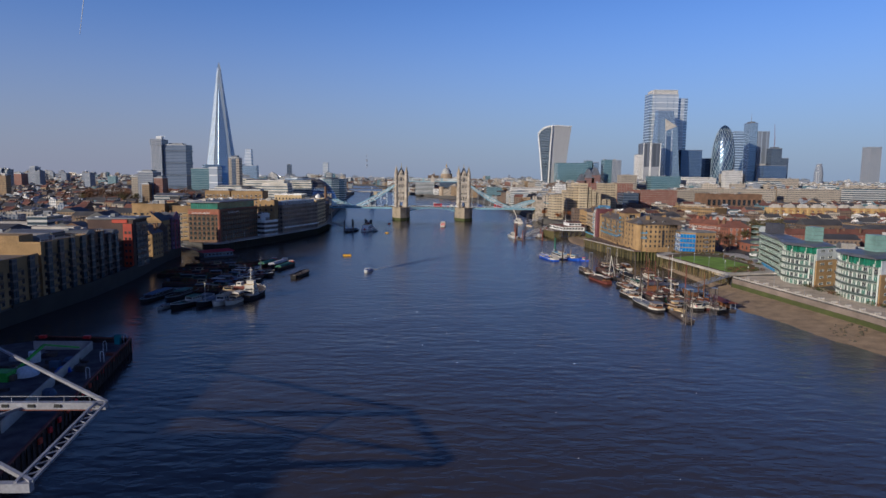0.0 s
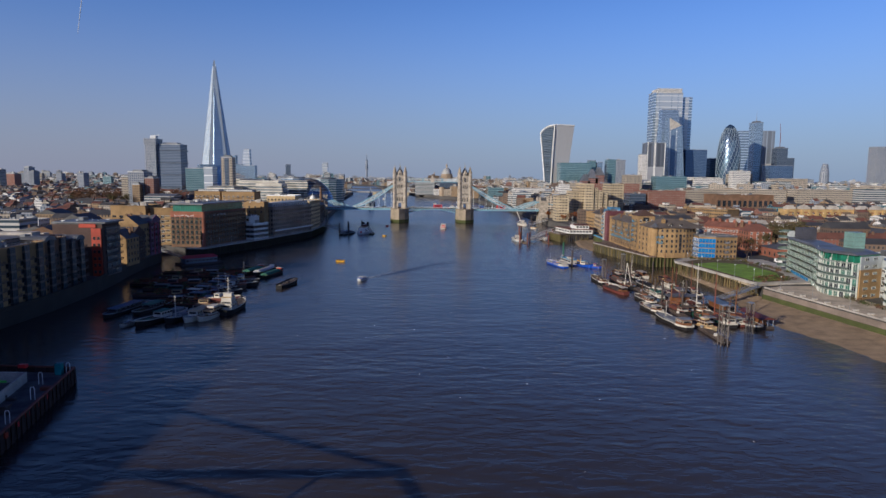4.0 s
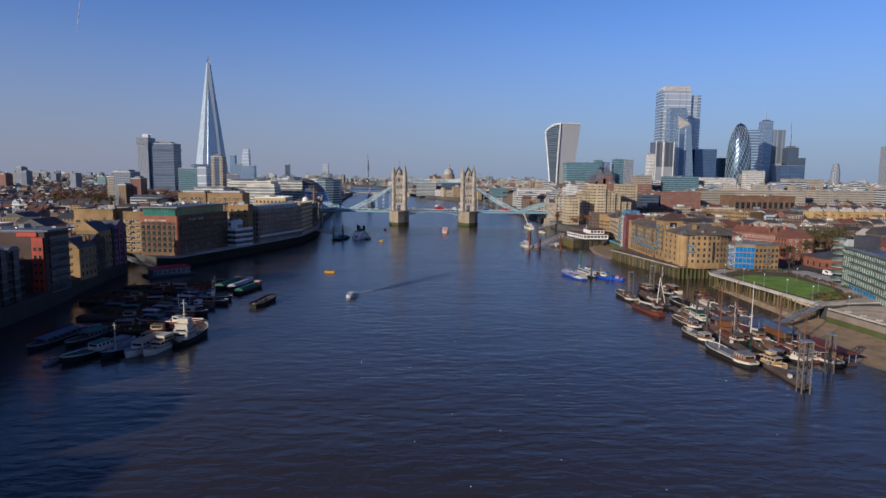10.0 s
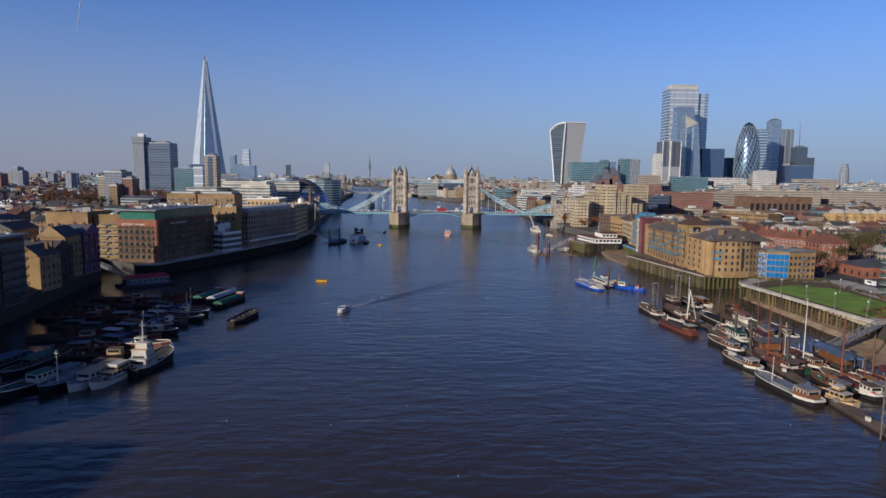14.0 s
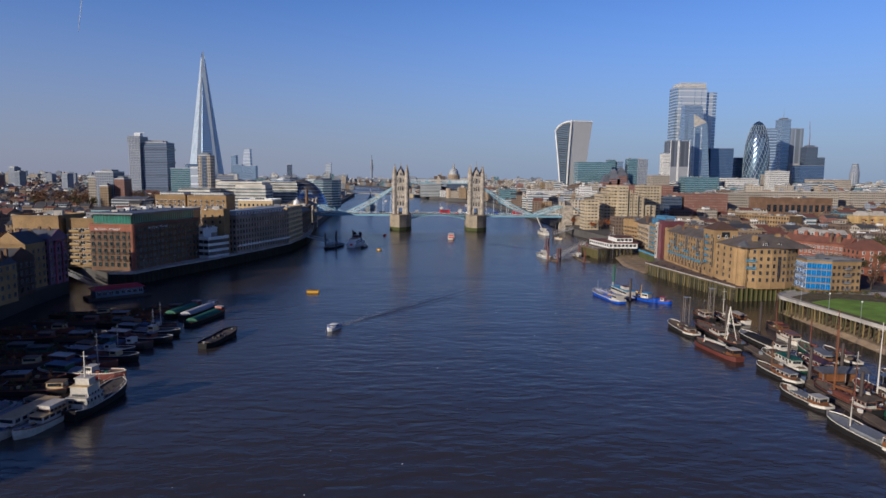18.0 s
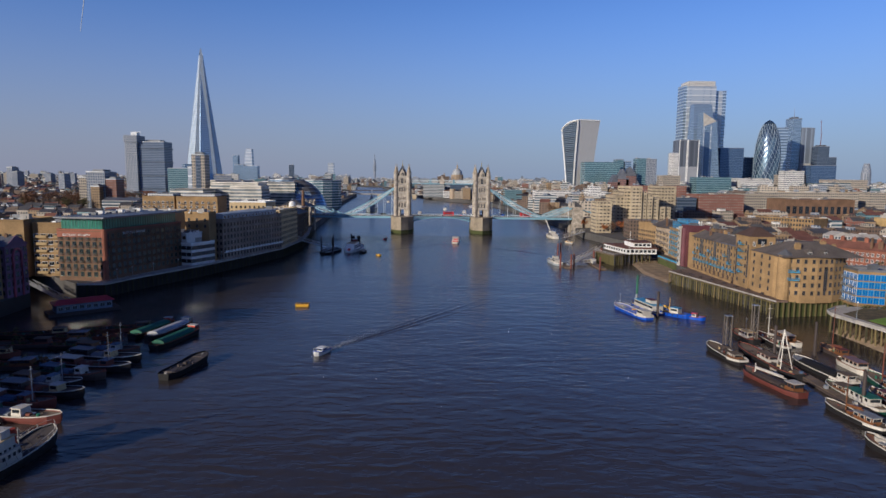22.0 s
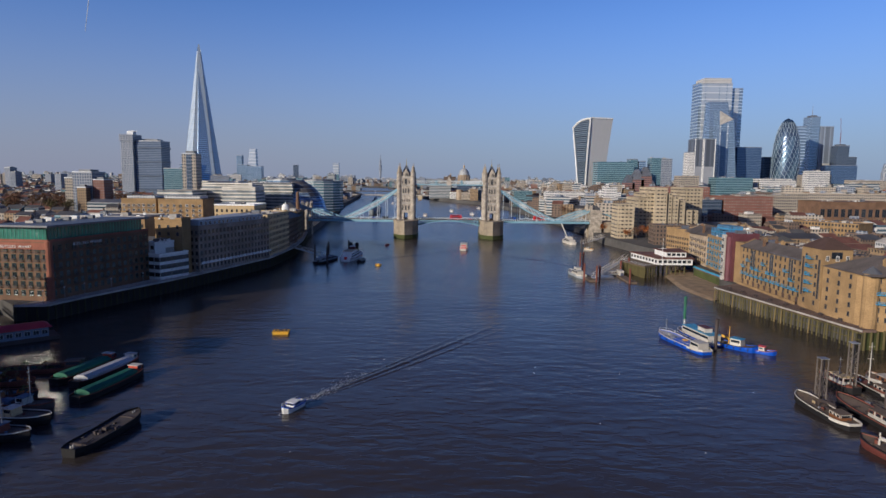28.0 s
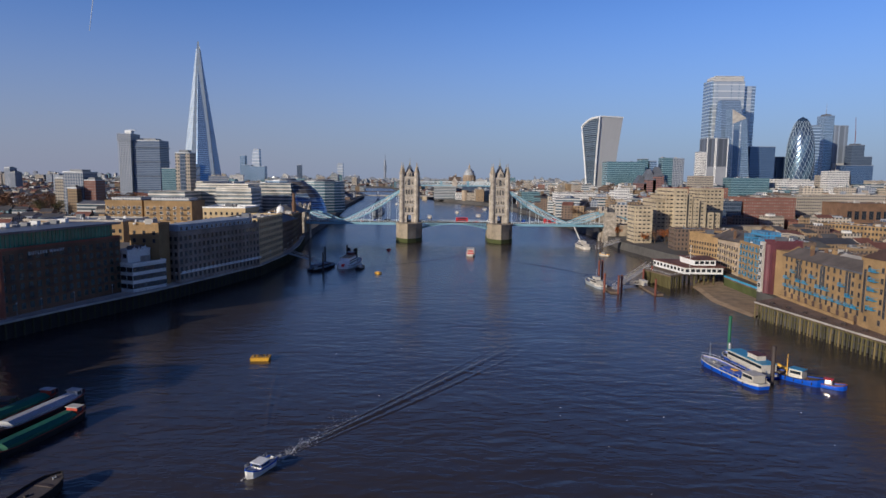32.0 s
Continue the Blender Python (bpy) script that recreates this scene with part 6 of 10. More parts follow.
# blocks behind the south bank wharves
for x0, x1, y0, y1, z, lab in ((-251, -224.5, -120, -96, 37, "yellow brick apartment block with set-back white penthouse"), (-222, -188, -122, -98, 37, "broad yellow brick apartment block with balconies")):
    yb_ = house("apartment_block", rect(x0, x1, y0, y1), z, YELLOW_BRICK, lab, "apartment building", roof_mat=PALE_CONC, clutter=0, windows=[(0, 7, 5, 1.8, 1.8, 11.5, 3.6, WHITE, GLASS_DARK)], balconies=[(0, 3, 5, 3.6, 1.0, 11, 3.6, DARK_STEEL)])
    bm = BM()
    box(bm, -(x1 - x0) * .4, (x1 - x0) * .4, -8, 8, z - BASE, z - BASE + 3)
    part("penthouse", bm, facade("penthouse_glazing", (0.55, 0.54, 0.52), (0.10, 0.12, 0.14), 3.0, 2.2, 0.7, 0.7, roof=(0.3, 0.3, 0.3)), yb_, "white glazed penthouse")
house("warehouse", rect(-229, -180, -232, -205), 31, YELLOW_BRICK, "long yellow brick range with a pale parapet behind the wharves", "warehouse", trim=PALE_CONC, roof_mat=LEAD, clutter=3, windows=[(0, 14, 3, 1.4, 1.8, 12, 3.6)])
house("warehouse", rect(-166, -138, -158, -128), 35, CREAM, "cream rendered upper block above the wharves", "warehouse", trim=WHITE, roof_mat=PALE_CONC, clutter=2, windows=[(0, 8, 2, 1.2, 1.8, 21, 3.6), (1, 8, 2, 1.2, 1.8, 21, 3.6)])
house("depot", rect(-400, -359, 95, 125), 24.5, F_BAND, "long grey banded depot with a pale roof", "depot", roof="gable", ridge="x", rise=3, roof_mat=LEAD, clutter=0)
for x0, x1, y0, y1, z, m, lab in ((-447, -424, 150, 180, 58, F_GREY, "grey concrete residential slab tower"), (-458, -447, 152, 178, 51, F_STONE, "pale stair end of a residential slab"), (-423, -410, 150, 170, 49, F_RED, "dark red brick residential tower"), (-437, -426, 140, 149, 40, F_YELLOW, "low yellow brick flats beside the tower"),
                                  (-1190, -1162, 1000, 1030, 50, F_RED, "brown brick distant tower block"), (-1262, -1246, 1200, 1230, 70, F_GREY, "grey distant tower with a slim core"), (-1246, -1232, 1200, 1230, 58, F_GREY, "lower shoulder of the grey distant tower"), (-1165, -1150, 900, 930, 62, F_GREY, "grey distant residential tower")):
    tower("residential_tower", rect(x0, x1, y0, y1), z, m, lab, crown=3)
# city blocks before the towers
for x0, x1, y0, y1, z, m, lab in ((519, 576, 440, 449, 57, F_WHITE, "white ribbed concrete office slab"), (591, 625, 430, 449, 72, F_WHITE, "white upper office block"), (640, 700, 420, 450, 52, F_BAND, "pale banded office range"), (700, 770, 480, 510, 58, F_STONE, "long pale stone office range"), (440, 500, 430, 460, 60, F_TEAL, "teal glass office block"),
                                  (378, 408, 420, 450, 62, F_STONE, "pale stone office with a small tower"), (410, 428, 660, 690, 98, F_TEAL, "slim blue-green glass office tower"), (428, 450, 660, 690, 97, F_GREY, "plain grey concrete office slab"), (735, 842, 260, 290, 41, F_BAND, "long low white office building with red trim"), (850, 905, 240, 280, 49, F_TEAL, "glass office block with pale mullions"), (590, 680, 210, 240, 40, F_STONE, "curved brown stone office range")):
    house("office_building", rect(x0, x1, y0, y1), z, m, lab, "office building", roof_mat=PALE_CONC)
cone = thing("round_tower", pose(1334, 1310, BASE), "distant pale rounded tower with tapering top", "office tower")
bm = BM()
cyl(bm, 0, 0, 0, 75, 14, 14)
cyl(bm, 0, 0, 75, 106, 14, 14, 8)
part("body", bm, F_GREY, cone)

# terraces and flats behind the lawn
mt = house("terrace_houses", rect(-20, 20, -6, 6), 18.5, RED_BRICK, "long red brick mansion terrace with white window trim", "terrace", roof="gable", ridge="x", rise=4, roof_mat=RED_TILE, clutter=9, windows=[(0, 15, 3, 1.2, 1.7, 2.6, 3.4, WHITE, GLASS_DARK), (3, 4, 3, 1.1, 1.6, 2.6, 3.4, WHITE, GLASS_DARK)])
mt.matrix_world = pose(236, -294, mt.location.z, 0, 0, -63)
for i in range(6):
    bm = BM()
    box(bm, -17 + i * 6.6, -15 + i * 6.6, -.6, .6, 14, 18.6)
    for k in range(3):
        cyl(bm, -16.6 + i * 6.6 + .6 * k, 0, 18.6, 19.3, .16, 6)
    part("chimney", bm, RED_BRICK, mt)
house("terrace_houses", rect(221, 238, -352, -338), 20, RED_BRICK, "red brick corner house with tile roof", "house", roof="hip", rise=5, roof_mat=RED_TILE, windows=[(0, 4, 4, 1.2, 1.7, 2, 3.3, WHITE, GLASS_DARK), (3, 4, 4, 1.2, 1.7, 2, 3.3)])
house("pavilion", rect(219, 243, -393, -370), 12, RED_BRICK, "low red brick pump house with grey hipped roof", "pump house", roof="hip", rise=3, windows=[(0, 6, 1, 1.3, 2.2, 1.5, 3), (3, 4, 1, 1.3, 2.2, 1.5, 3)])
house("terrace_houses", rect(255, 330, -372, -360), 17, F_RED, "red brick terrace with red tile roof", "terrace", roof="gable", ridge="x", rise=4, roof_mat=RED_TILE, clutter=6)
GOLD_BRICK = mat("golden_stock_brick", (0.42, 0.29, 0.115), .9, bump=.3)
fl = house("apartment_block", rect(404, 560, -80, -65), 22.5, GOLD_BRICK, "long yellow brick apartment range with white penthouses", "apartment building", clutter=0, roof_mat=PALE_CONC, windows=[(0, 26, 4, 2.0, 1.6, 2.2, 3.3, WHITE, GLASS_DARK)])
for i in range(9):
    bm = BM()
    x = -74 + i * 17
    box(bm, x, x + 9, -5, 5, 17.2, 20)
    box(bm, x + 2, x + 7, -4, 4, 20, 21.6)
    part("penthouse", bm, PALE_CONC, fl)
for i in range(18):
    bm = BM()
    x = -77 + i * 8.6
    box(bm, x, x + 2.8, -9, -7.4, 0, 17.2)
    part("brick_bay", bm, GOLD_BRICK, fl, "projecting yellow brick bay")
    for k in range(4):
        bm = BM()
        box(bm, x + 2.9, x + 6.4, -8.7, -7.5, 2.6 + k * 3.6, 3.6 + k * 3.6)
        part("balcony", bm, RED_BRICK, fl)
house("office_building", rect(366, 440, 170, 210), 38, F_STONE, "long pale stone office range", "office building")
house("office_building", rect(430, 560, 190, 230), 40, F_STONE, "long pale stone office building", "office building")

house("office_building", rect(287, 356, 600, 640), 88, F_TEAL, "blue-green glass office slab", "office building")
for x, z in ((368, 96), (384, 92)):
    tower("office_tower", rect(x, x + 13, 660, 690), z, F_TEAL if x < 380 else F_BLUE, "slim blue-green glass office tower")
gb = thing("gabled_offices", pose(335, 500, BASE), "red-brown office group with steep pointed gables", "office building")
for gx, w, z, r in ((-18, 8, 50, 14), (-4, 10, 56, 18), (10, 9, 62, 16), (20, 7, 44, 14)):
    bm = BM()
    box(bm, gx - w, gx + w, -12, 12, 0, z - 6)
    part("body", bm, facade("red_brown_stone", (0.24, 0.13, 0.11), (0.06, 0.06, 0.07), 3.6, 2.4, 0.5, 0.6), gb)
    bm = BM()
    prism(bm, rect(gx - w - .3, gx + w + .3, -12.3, 12.3), z - 6, z - 6 + r, 0, rect(gx - .6, gx + .6, -9, 9))
    part("gable_roof", bm, LEAD, gb)
house("office_building", rect(245, 312, 150, 180), 47, F_RED, "dark red brick office block behind the hotel", "office building", roof_mat=SLATE)
house("office_building", rect(25, 88, 850, 900), 40, F_DARK, "dark blue glass riverside office block", "office building")
house("office_building", rect(-40, 12, 900, 945), 41, F_BAND, "pale banded riverside office block", "office building")
cu_ = house("custom_house", rect(30, 84, 800, 835), 24, F_STONE, "long pale stone riverside custom house", "public building", roof="hip", rise=3)
for q in (-27, 27):
    bm = BM()
    cyl(bm, q, -12, 0, 23, 7, 12)
    part("corner_tower", bm, SAND_STONE, cu_)
house("office_building", rect(150, 205, 330, 375), 36, F_WHITE, "white gridded office building", "office building")
house("office_building", rect(118, 150, 500, 560), 33, F_TEAL, "green glass riverside office building", "office building")
house("office_building", rect(190, 290, 250, 300), 31, F_BAND, "long low banded office building", "office building")
house("castle_keep", rect(178, 206, 395, 425), 30, SAND_STONE, "old pale stone castle keep with corner turrets", "castle")
for q in ((178, 395), (206, 395), (206, 425), (178, 425)):
    bm = BM()
    cyl(bm, 0, 0, 0, 30, 2.6, 8)
    cyl(bm, 0, 0, 30, 34, 2.4, 8, .3)
    solid("corner_turret", bm, SAND_STONE, "stone corner turret of the keep", "turret", m=pose(q[0], q[1], BASE))
# road bridges upstream
for y, z, lab in ((980, 9, "low concrete road bridge upstream"), (1330, 10, "dark railway bridge upstream")):
    b_ = thing("river_bridge", pose(-110, y, 0), lab + " with several piers", "bridge", "bridges upstream")
    bm = BM()
    box(bm, -190, 190, -9, 9, z, z + 2.5)
    part("deck", bm, PALE_CONC if y < 1100 else DARK_STEEL, b_)
    for q in (-45, 45):
        bm = BM()
        box(bm, q - 5, q + 5, -10, 10, -3, z)
        part("pier", bm, CONCRETE, b_)

# ---- general city ----
KINDS = ((F_BRICK, SLATE, "brown brick city building with slate roof"), (F_YELLOW, SLATE, "yellow brick city building with slate roof"), (F_STONE, PALE_CONC, "pale stone city building with flat roof"), (F_WHITE, PALE_CONC, "white rendered city block with flat roof"),
         (F_RED, RED_TILE, "red brick city building with tile roof"), (F_GREY, LEAD, "grey concrete city block with metal roof"), (F_BAND, LEAD, "banded pale concrete office block"), (F_TEAL, LEAD, "blue-green glass office block"))


def inside(x, y, poly):
    c = False
    for (xa, ya), (xb, yb) in zip(poly, poly[1:] + poly[:1]):
        if (ya > y) != (yb > y) and x < (xb - xa) * (y - ya) / (yb - ya) + xa:
            c = not c
    return c


RIVER = SOUTH + NORTH[::-1]
TAKEN = []
for ob in list(scene.objects):
    if ob.parent is None and ob.type == "EMPTY" and ob.get("category") and ob.get("category") not in ("bridge tower", "walkway", "bridge chain", "bridge deck", "bascule"):
        xs, ys = [], []
        for ch in ob.children:
            if ch.type == "MESH" and ch.name.split(".")[0] in ("wall", "body", "wing", "glazing", "glass_shell", "glass_skin", "core", "nave"):
                mw = ob.matrix_world @ ch.matrix_local
                for v in ch.data.vertices:
                    p = mw @ v.co
                    xs.append(p.x), ys.append(p.y)
        if xs:
            TAKEN.append((min(xs), max(xs), min(ys), max(ys)))
TAKEN += [(185, 262, -392, -315), (150, 250, -660, -400), (240, 330, -660, -440), (190, 240, -440, -380), (-170, -120, -20, 20), (120, 300, -14, 14), (-300, -120, -14, 14), (-320, -135, 0, 110)]


def free(x0, x1, y0, y1, pad=3):
    for a, b, c, d in TAKEN:
        if x0 - pad < b and x1 + pad > a and y0 - pad < d and y1 + pad > c:
            return False
    for px, py in ((x0, y0), (x1, y0), (x1, y1), (x0, y1), ((x0 + x1) / 2, (y0 + y1) / 2)):
        for q in ((0, 0), (-8, 0), (8, 0)):
            if inside(px + q[0], py + q[1], RIVER):
                return False
    return True


rnd = random.Random(5)
LOTS = []
for yy in range(-560, 1500, 34):
    half = (yy + 817) * 0.75 + 60
    xx = -half
    while xx < half:
        w, d = rnd.uniform(12, 32), rnd.uniform(13, 25)
        x0, y0 = xx, yy + rnd.uniform(-4, 4)
        xx += w + rnd.choice((1.5, 2, 9, 12)) * (1 + max(0, yy) / 900)
        if rnd.random() < 0.08 or not free(x0, x0 + w, y0, y0 + d):
            continue
        north = x0 > 0
        z = rnd.uniform(15, 24) if yy < 0 else rnd.uniform(18, 34)
        if north and yy > 250 and x0 > 200:
            z = rnd.uniform(26, 48)
        if not north and yy > -250:
            z = rnd.uniform(11, 19)
        if not north and yy > 150 and rnd.random() < 0.015:
            z = rnd.uniform(40, 62)
        if north and x0 > 190 and -340 < yy < -95:
            z = rnd.uniform(12, 16.5)
        if north and x0 > 225 and -100 < yy < 330:
            z = rnd.uniform(12, 22)
        k = rnd.choices(range(8), (10, 8, 26, 9, 3, 18, 18, 8) if yy > 170 else (36, 32, 14, 4, 9, 3, 2, 0) if north and yy < -120 else (22, 20, 22, 5, 10, 8, 8, 5) if north else (24, 26, 12, 10, 6, 12, 8, 2))[0]
        LOTS.append((x0, x0 + w, y0, y0 + d, z, k))

LOTS.sort(key=lambda q: math.hypot((q[0] + q[1]) / 2, q[2] + 690))
def street_turn(x, y):
    """Streets run at their own slant in each quarter of the town."""
    return 24 * noise.noise(Vector((x * .004, y * .004, 7))) + 14 * noise.noise(Vector((x * .02, y * .02, 2)))


for i, (x0, x1, y0, y1, z, k) in enumerate(LOTS[:128]):
    m, rm, label = KINDS[k]
    hb = house("city_building", rect(x0, x1, y0, y1), z, m, label, "building", roof="flat" if z > 24 or rnd.random() < 0.5 else "gable", ridge="x" if x1 - x0 > y1 - y0 else "y", rise=rnd.uniform(2.5, 4.5), roof_mat=rm, group="city buildings", clutter=rnd.choice((0, 0, 1, 2)), seed=i)
    cx, cy = (x0 + x1) / 2, (y0 + y1) / 2
    hb.matrix_world = pose(cx, cy, hb.location.z, 0, 0, street_turn(cx, cy) * .7)


def mass(name, blocks, label):
    """Many far blocks as one mesh: walls with storeys, flat, stepped or ridged tops."""
    verts, faces, mi = [], [], []

    def block(a, b, c, d, e, f, k):
        b0 = len(verts)
        for zz in (e, f):
            verts.extend([(a, c, zz), (b, c, zz), (b, d, zz), (a, d, zz)])
        for q in ((4, 5, 6, 7), (0, 1, 5, 4), (1, 2, 6, 5), (2, 3, 7, 6), (3, 0, 4, 7)):
            faces.append([b0 + i for i in q])
            mi.append(k)

    for x0, x1, y0, y1, z, k in blocks:
        w, d = x1 - x0, y1 - y0
        first = len(verts)
        if z < 27 or (z < 34 and rnd.random() < .4):
            # a row of narrow houses, each with its own height, ridge and chimneys
            n = max(1, int(w / rnd.uniform(7, 13)))
            for i in range(n):
                a, b = x0 + w * i / n, x0 + w * (i + .97) / n
                zz = z + rnd.uniform(-3.5, 2.5)
                kk = k if rnd.random() < .6 else rnd.choice((0, 1, 2, 3, 0))
                dd = d * rnd.uniform(.7, 1)
                block(a, b, y0, y0 + dd, BASE, zz, kk)
                if rnd.random() < .6:
                    b0, m, r0 = len(verts), y0 + dd / 2, rnd.uniform(2, 4.5)
                    verts.extend([(a, y0, zz), (b, y0, zz), (b, y0 + dd, zz), (a, y0 + dd, zz), (a, m, zz + r0), (b, m, zz + r0)])
                    for q in ((0, 1, 5, 4), (2, 3, 4, 5), (3, 0, 4), (1, 2, 5)):
                        faces.append([b0 + j for j in q])
                        mi.append(rnd.choice((8, 8, 9)) if len(q) == 4 else kk)
                    block(b - .8, b, m - 1, m + 1, zz, zz + r0 + 1.6, 0)
                else:
                    block(a + 1, a + (b - a) * .5, y0 + 2, y0 + dd * .5, zz, zz + rnd.uniform(1.5, 3), rnd.choice((2, 3, 5, 0)))
        else:
            block(x0, x1, y0, y1, BASE, z, k)
            for _ in range(rnd.choice((2, 3, 4))):
                a, c = x0 + w * rnd.uniform(.05, .6), y0 + d * rnd.uniform(.05, .5)
                block(a, a + w * rnd.uniform(.1, .35), c, c + d * rnd.uniform(.15, .4), z, z + rnd.uniform(1.5, 5), rnd.choice((2, 3, 5, 6, k)))
        cx, cy = (x0 + x1) / 2, (y0 + y1) / 2
        tn = radians(street_turn(cx, cy))
        c, s = math.cos(tn), math.sin(tn)
        for i in range(first, len(verts)):
            x, y, zz = verts[i]
            verts[i] = (cx + (x - cx) * c - (y - cy) * s, cy + (x - cx) * s + (y - cy) * c, zz)
    me = bpy.data.meshes.new(name)
    me.from_pydata(verts, [], faces)
    for m in [q[0] for q in KINDS] + [SLATE, RED_TILE]:
        me.materials.append(m)
    me.polygons.foreach_set("material_index", mi)
    tagged(new(name, me), label, "distant city", "", "stuff")


mass("city_blocks", LOTS[128:], "mass of city blocks behind the riverside")
far = []
for k in range(5200):
    y = 1350 + 3500 * rnd.random() ** 1.2
    half = (y + 817) * 0.76
    x = rnd.uniform(-half, half)
    if y < 2600 and inside(x, y, RIVER):
        continue
    z = rnd.uniform(10, 26) + (rnd.uniform(8, 34) if rnd.random() < 0.05 else 0) + (y - 1200) * 0.006
    far.append((x, x + rnd.uniform(12, 45), y, y + rnd.uniform(10, 24), z, rnd.choice((0, 2, 3, 3, 5, 5, 5, 6, 6, 7))))
mass("distant_city", far, "mass of distant city roofs reaching the horizon")

# ---- boats ----
def hull_mesh(L, B, fb, rise, round_bow=0.55, stern=0.8, deck=None, depth=0.8):
    """Lofted hull, bow at +x: bulwark, rub rail lines by rings; returns (hull, deck) meshes."""
    n = 12
    bm, dk = BM(), BM()
    rows = []
    edge = []
    for i in range(n + 1):
        s = i / n
        x = -L / 2 + L * s
        f = 1.0
        if s > 1 - round_bow * 0.5:
            k = (s - (1 - round_bow * 0.5)) / (round_bow * 0.5)
            f = math.sqrt(max(0.0, 1 - k * k * 0.995))
        if s < 0.12:
            f = min(f, stern + (1 - stern) * s / 0.12)
        hb = B / 2 * f
        z = fb + rise * max(0, (s - 0.45) / 0.55) ** 2 + rise * 0.35 * max(0, (0.3 - s) / 0.3) ** 2
        rows.append([(x, -hb, z), (x, -hb * 0.97, z * 0.45), (x - (0.03 * L if s > 0.9 else 0), -hb * 0.8, -depth), (x - (0.03 * L if s > 0.9 else 0), hb * 0.8, -depth), (x, hb * 0.97, z * 0.45), (x, hb, z)])
        edge.append((x, hb * 0.95, z))
    vs = [[bm.verts.new(p) for p in r] for r in rows]
    for a, b in zip(vs, vs[1:]):
        for j in range(5):
            bm.faces.new((a[j], b[j], b[j + 1], a[j + 1]))
    bm.faces.new(vs[0]), bm.faces.new(vs[-1][::-1])
    dv = [[dk.verts.new((x, s * hb, z - 0.35)) for s in (-1, 1)] for x, hb, z in edge]
    for a, b in zip(dv, dv[1:]):
        dk.faces.new((a[0], b[0], b[1], a[1]))
    rail = BM()
    for s in (-1, 1):
        sweep(rail, [(xa, s * ha * 1.06, za) for xa, ha, za in edge], 0.16, 0.22)
    return bm, dk, rail, edge


BOAT_WHITE = mat("weathered_boat_white", (0.56, 0.52, 0.45), 0.5, vary=0.25)


def boat(name, bow, stern, B, fb, rise, hull, deckm, railm, label, cat="boat", cabins=(), masts=(), hatches=(), extras=(), group="moored boats", z=0.0, blunt=0.55, st=0.58):
    """bow, stern: places on the water. cabins: (x0, x1, width, height, wall, roof, windows); masts: (x, height, radius, material, lean, boom);
    hatches: (x0, x1, width, height, material); x along the boat from -1 (stern) to 1 (bow)."""
    bx, by = bow
    sx, sy = stern
    L = math.hypot(bx - sx, by - sy)
    t = thing(name, pose((bx + sx) / 2, (by + sy) / 2, z, 0, 0, math.degrees(math.atan2(by - sy, bx - sx))), label, cat, group)
    hm, dk, rail, edge = hull_mesh(L, B, fb, rise, blunt, st)
    h = part("hull", hm, hull, t)
    part("deck", dk, deckm, t)
    part("rub_rail", rail, railm, h)
    if cat == "boat" and L > 14 and railm is BOAT_WHITE:
        bm = BM()
        aft = [(x, hb * 1.05, zz) for x, hb, zz in edge[:4]]
        line = [(x, -hb, zz) for x, hb, zz in aft[::-1]] + [(aft[0][0] - .1, 0, aft[0][2])] + [(x, hb, zz) for x, hb, zz in aft]
        sweep(bm, [(x, y, zz - .3) for x, y, zz in line], .14, .6)
        part("stern_band", bm, BOAT_WHITE, h, "white painted stern band")
    dz = fb - 0.35
    H = L / 2
    for x0, x1, w, hh, wallm, roofm, nwin in cabins:
        bm = BM()
        prism(bm, [(x0 * H, -w / 2), (x1 * H, -w / 2), (x1 * H, w / 2), (x0 * H, w / 2)], dz, dz + hh, 0, [(x0 * H + .1, -w / 2 + .12), (x1 * H - .25, -w / 2 + .12), (x1 * H - .25, w / 2 - .12), (x0 * H + .1, w / 2 - .12)])
        c = part("cabin", bm, wallm, t)
        bm = BM()
        box(bm, x0 * H - .15, x1 * H + .1, -w / 2 - .1, w / 2 + .1, dz + hh, dz + hh + 0.14)
        part("cabin_roof", bm, roofm, c)
        if nwin and (by > -405 or (bx < -88 and by > -530)):
            for sgn in (-1, 1):
                bm = BM()
                y_ = sgn * (w / 2 - .05)
                box(bm, x0 * H + .4, x1 * H - .5, y_ - .06, y_ + .06, dz + hh * .5, dz + hh * .5 + min(.8, hh * .4))
                part("window_band", bm, GLASS_DARK, c)
        elif nwin:
            ww = (x1 - x0) * H / nwin * 0.62
            me = window_mesh(ww, min(0.8, hh * 0.4), railm, GLASS_DARK, False, 0)
            for i in range(nwin):
                xx = (x0 + (x1 - x0) * (i + 0.5) / nwin) * H
                part("window", me, None, c, at=pose(xx, -w / 2 + 0.04, dz + hh * 0.5, 0, 0, 0))
                part("window", me, None, c, at=pose(xx, w / 2 - 0.04, dz + hh * 0.5, 0, 0, 180))
            me = window_mesh(w * 0.76, min(0.8, hh * 0.4), railm, GLASS_DARK, False, 0)
            part("window", me, None, c, at=pose(x0 * H + 0.02, 0, dz + hh * 0.5, 0, 0, -90))
            part("window", me, None, c, at=pose(x1 * H - 0.1, 0, dz + hh * 0.5, 0, 0, 90))
    for x0, x1, w, hh, m in hatches:
        bm = BM()
        prism(bm, [(x0 * H, -w / 2), (x1 * H, -w / 2), (x1 * H, w / 2), (x0 * H, w / 2)], dz - .05, dz + hh * 0.6)
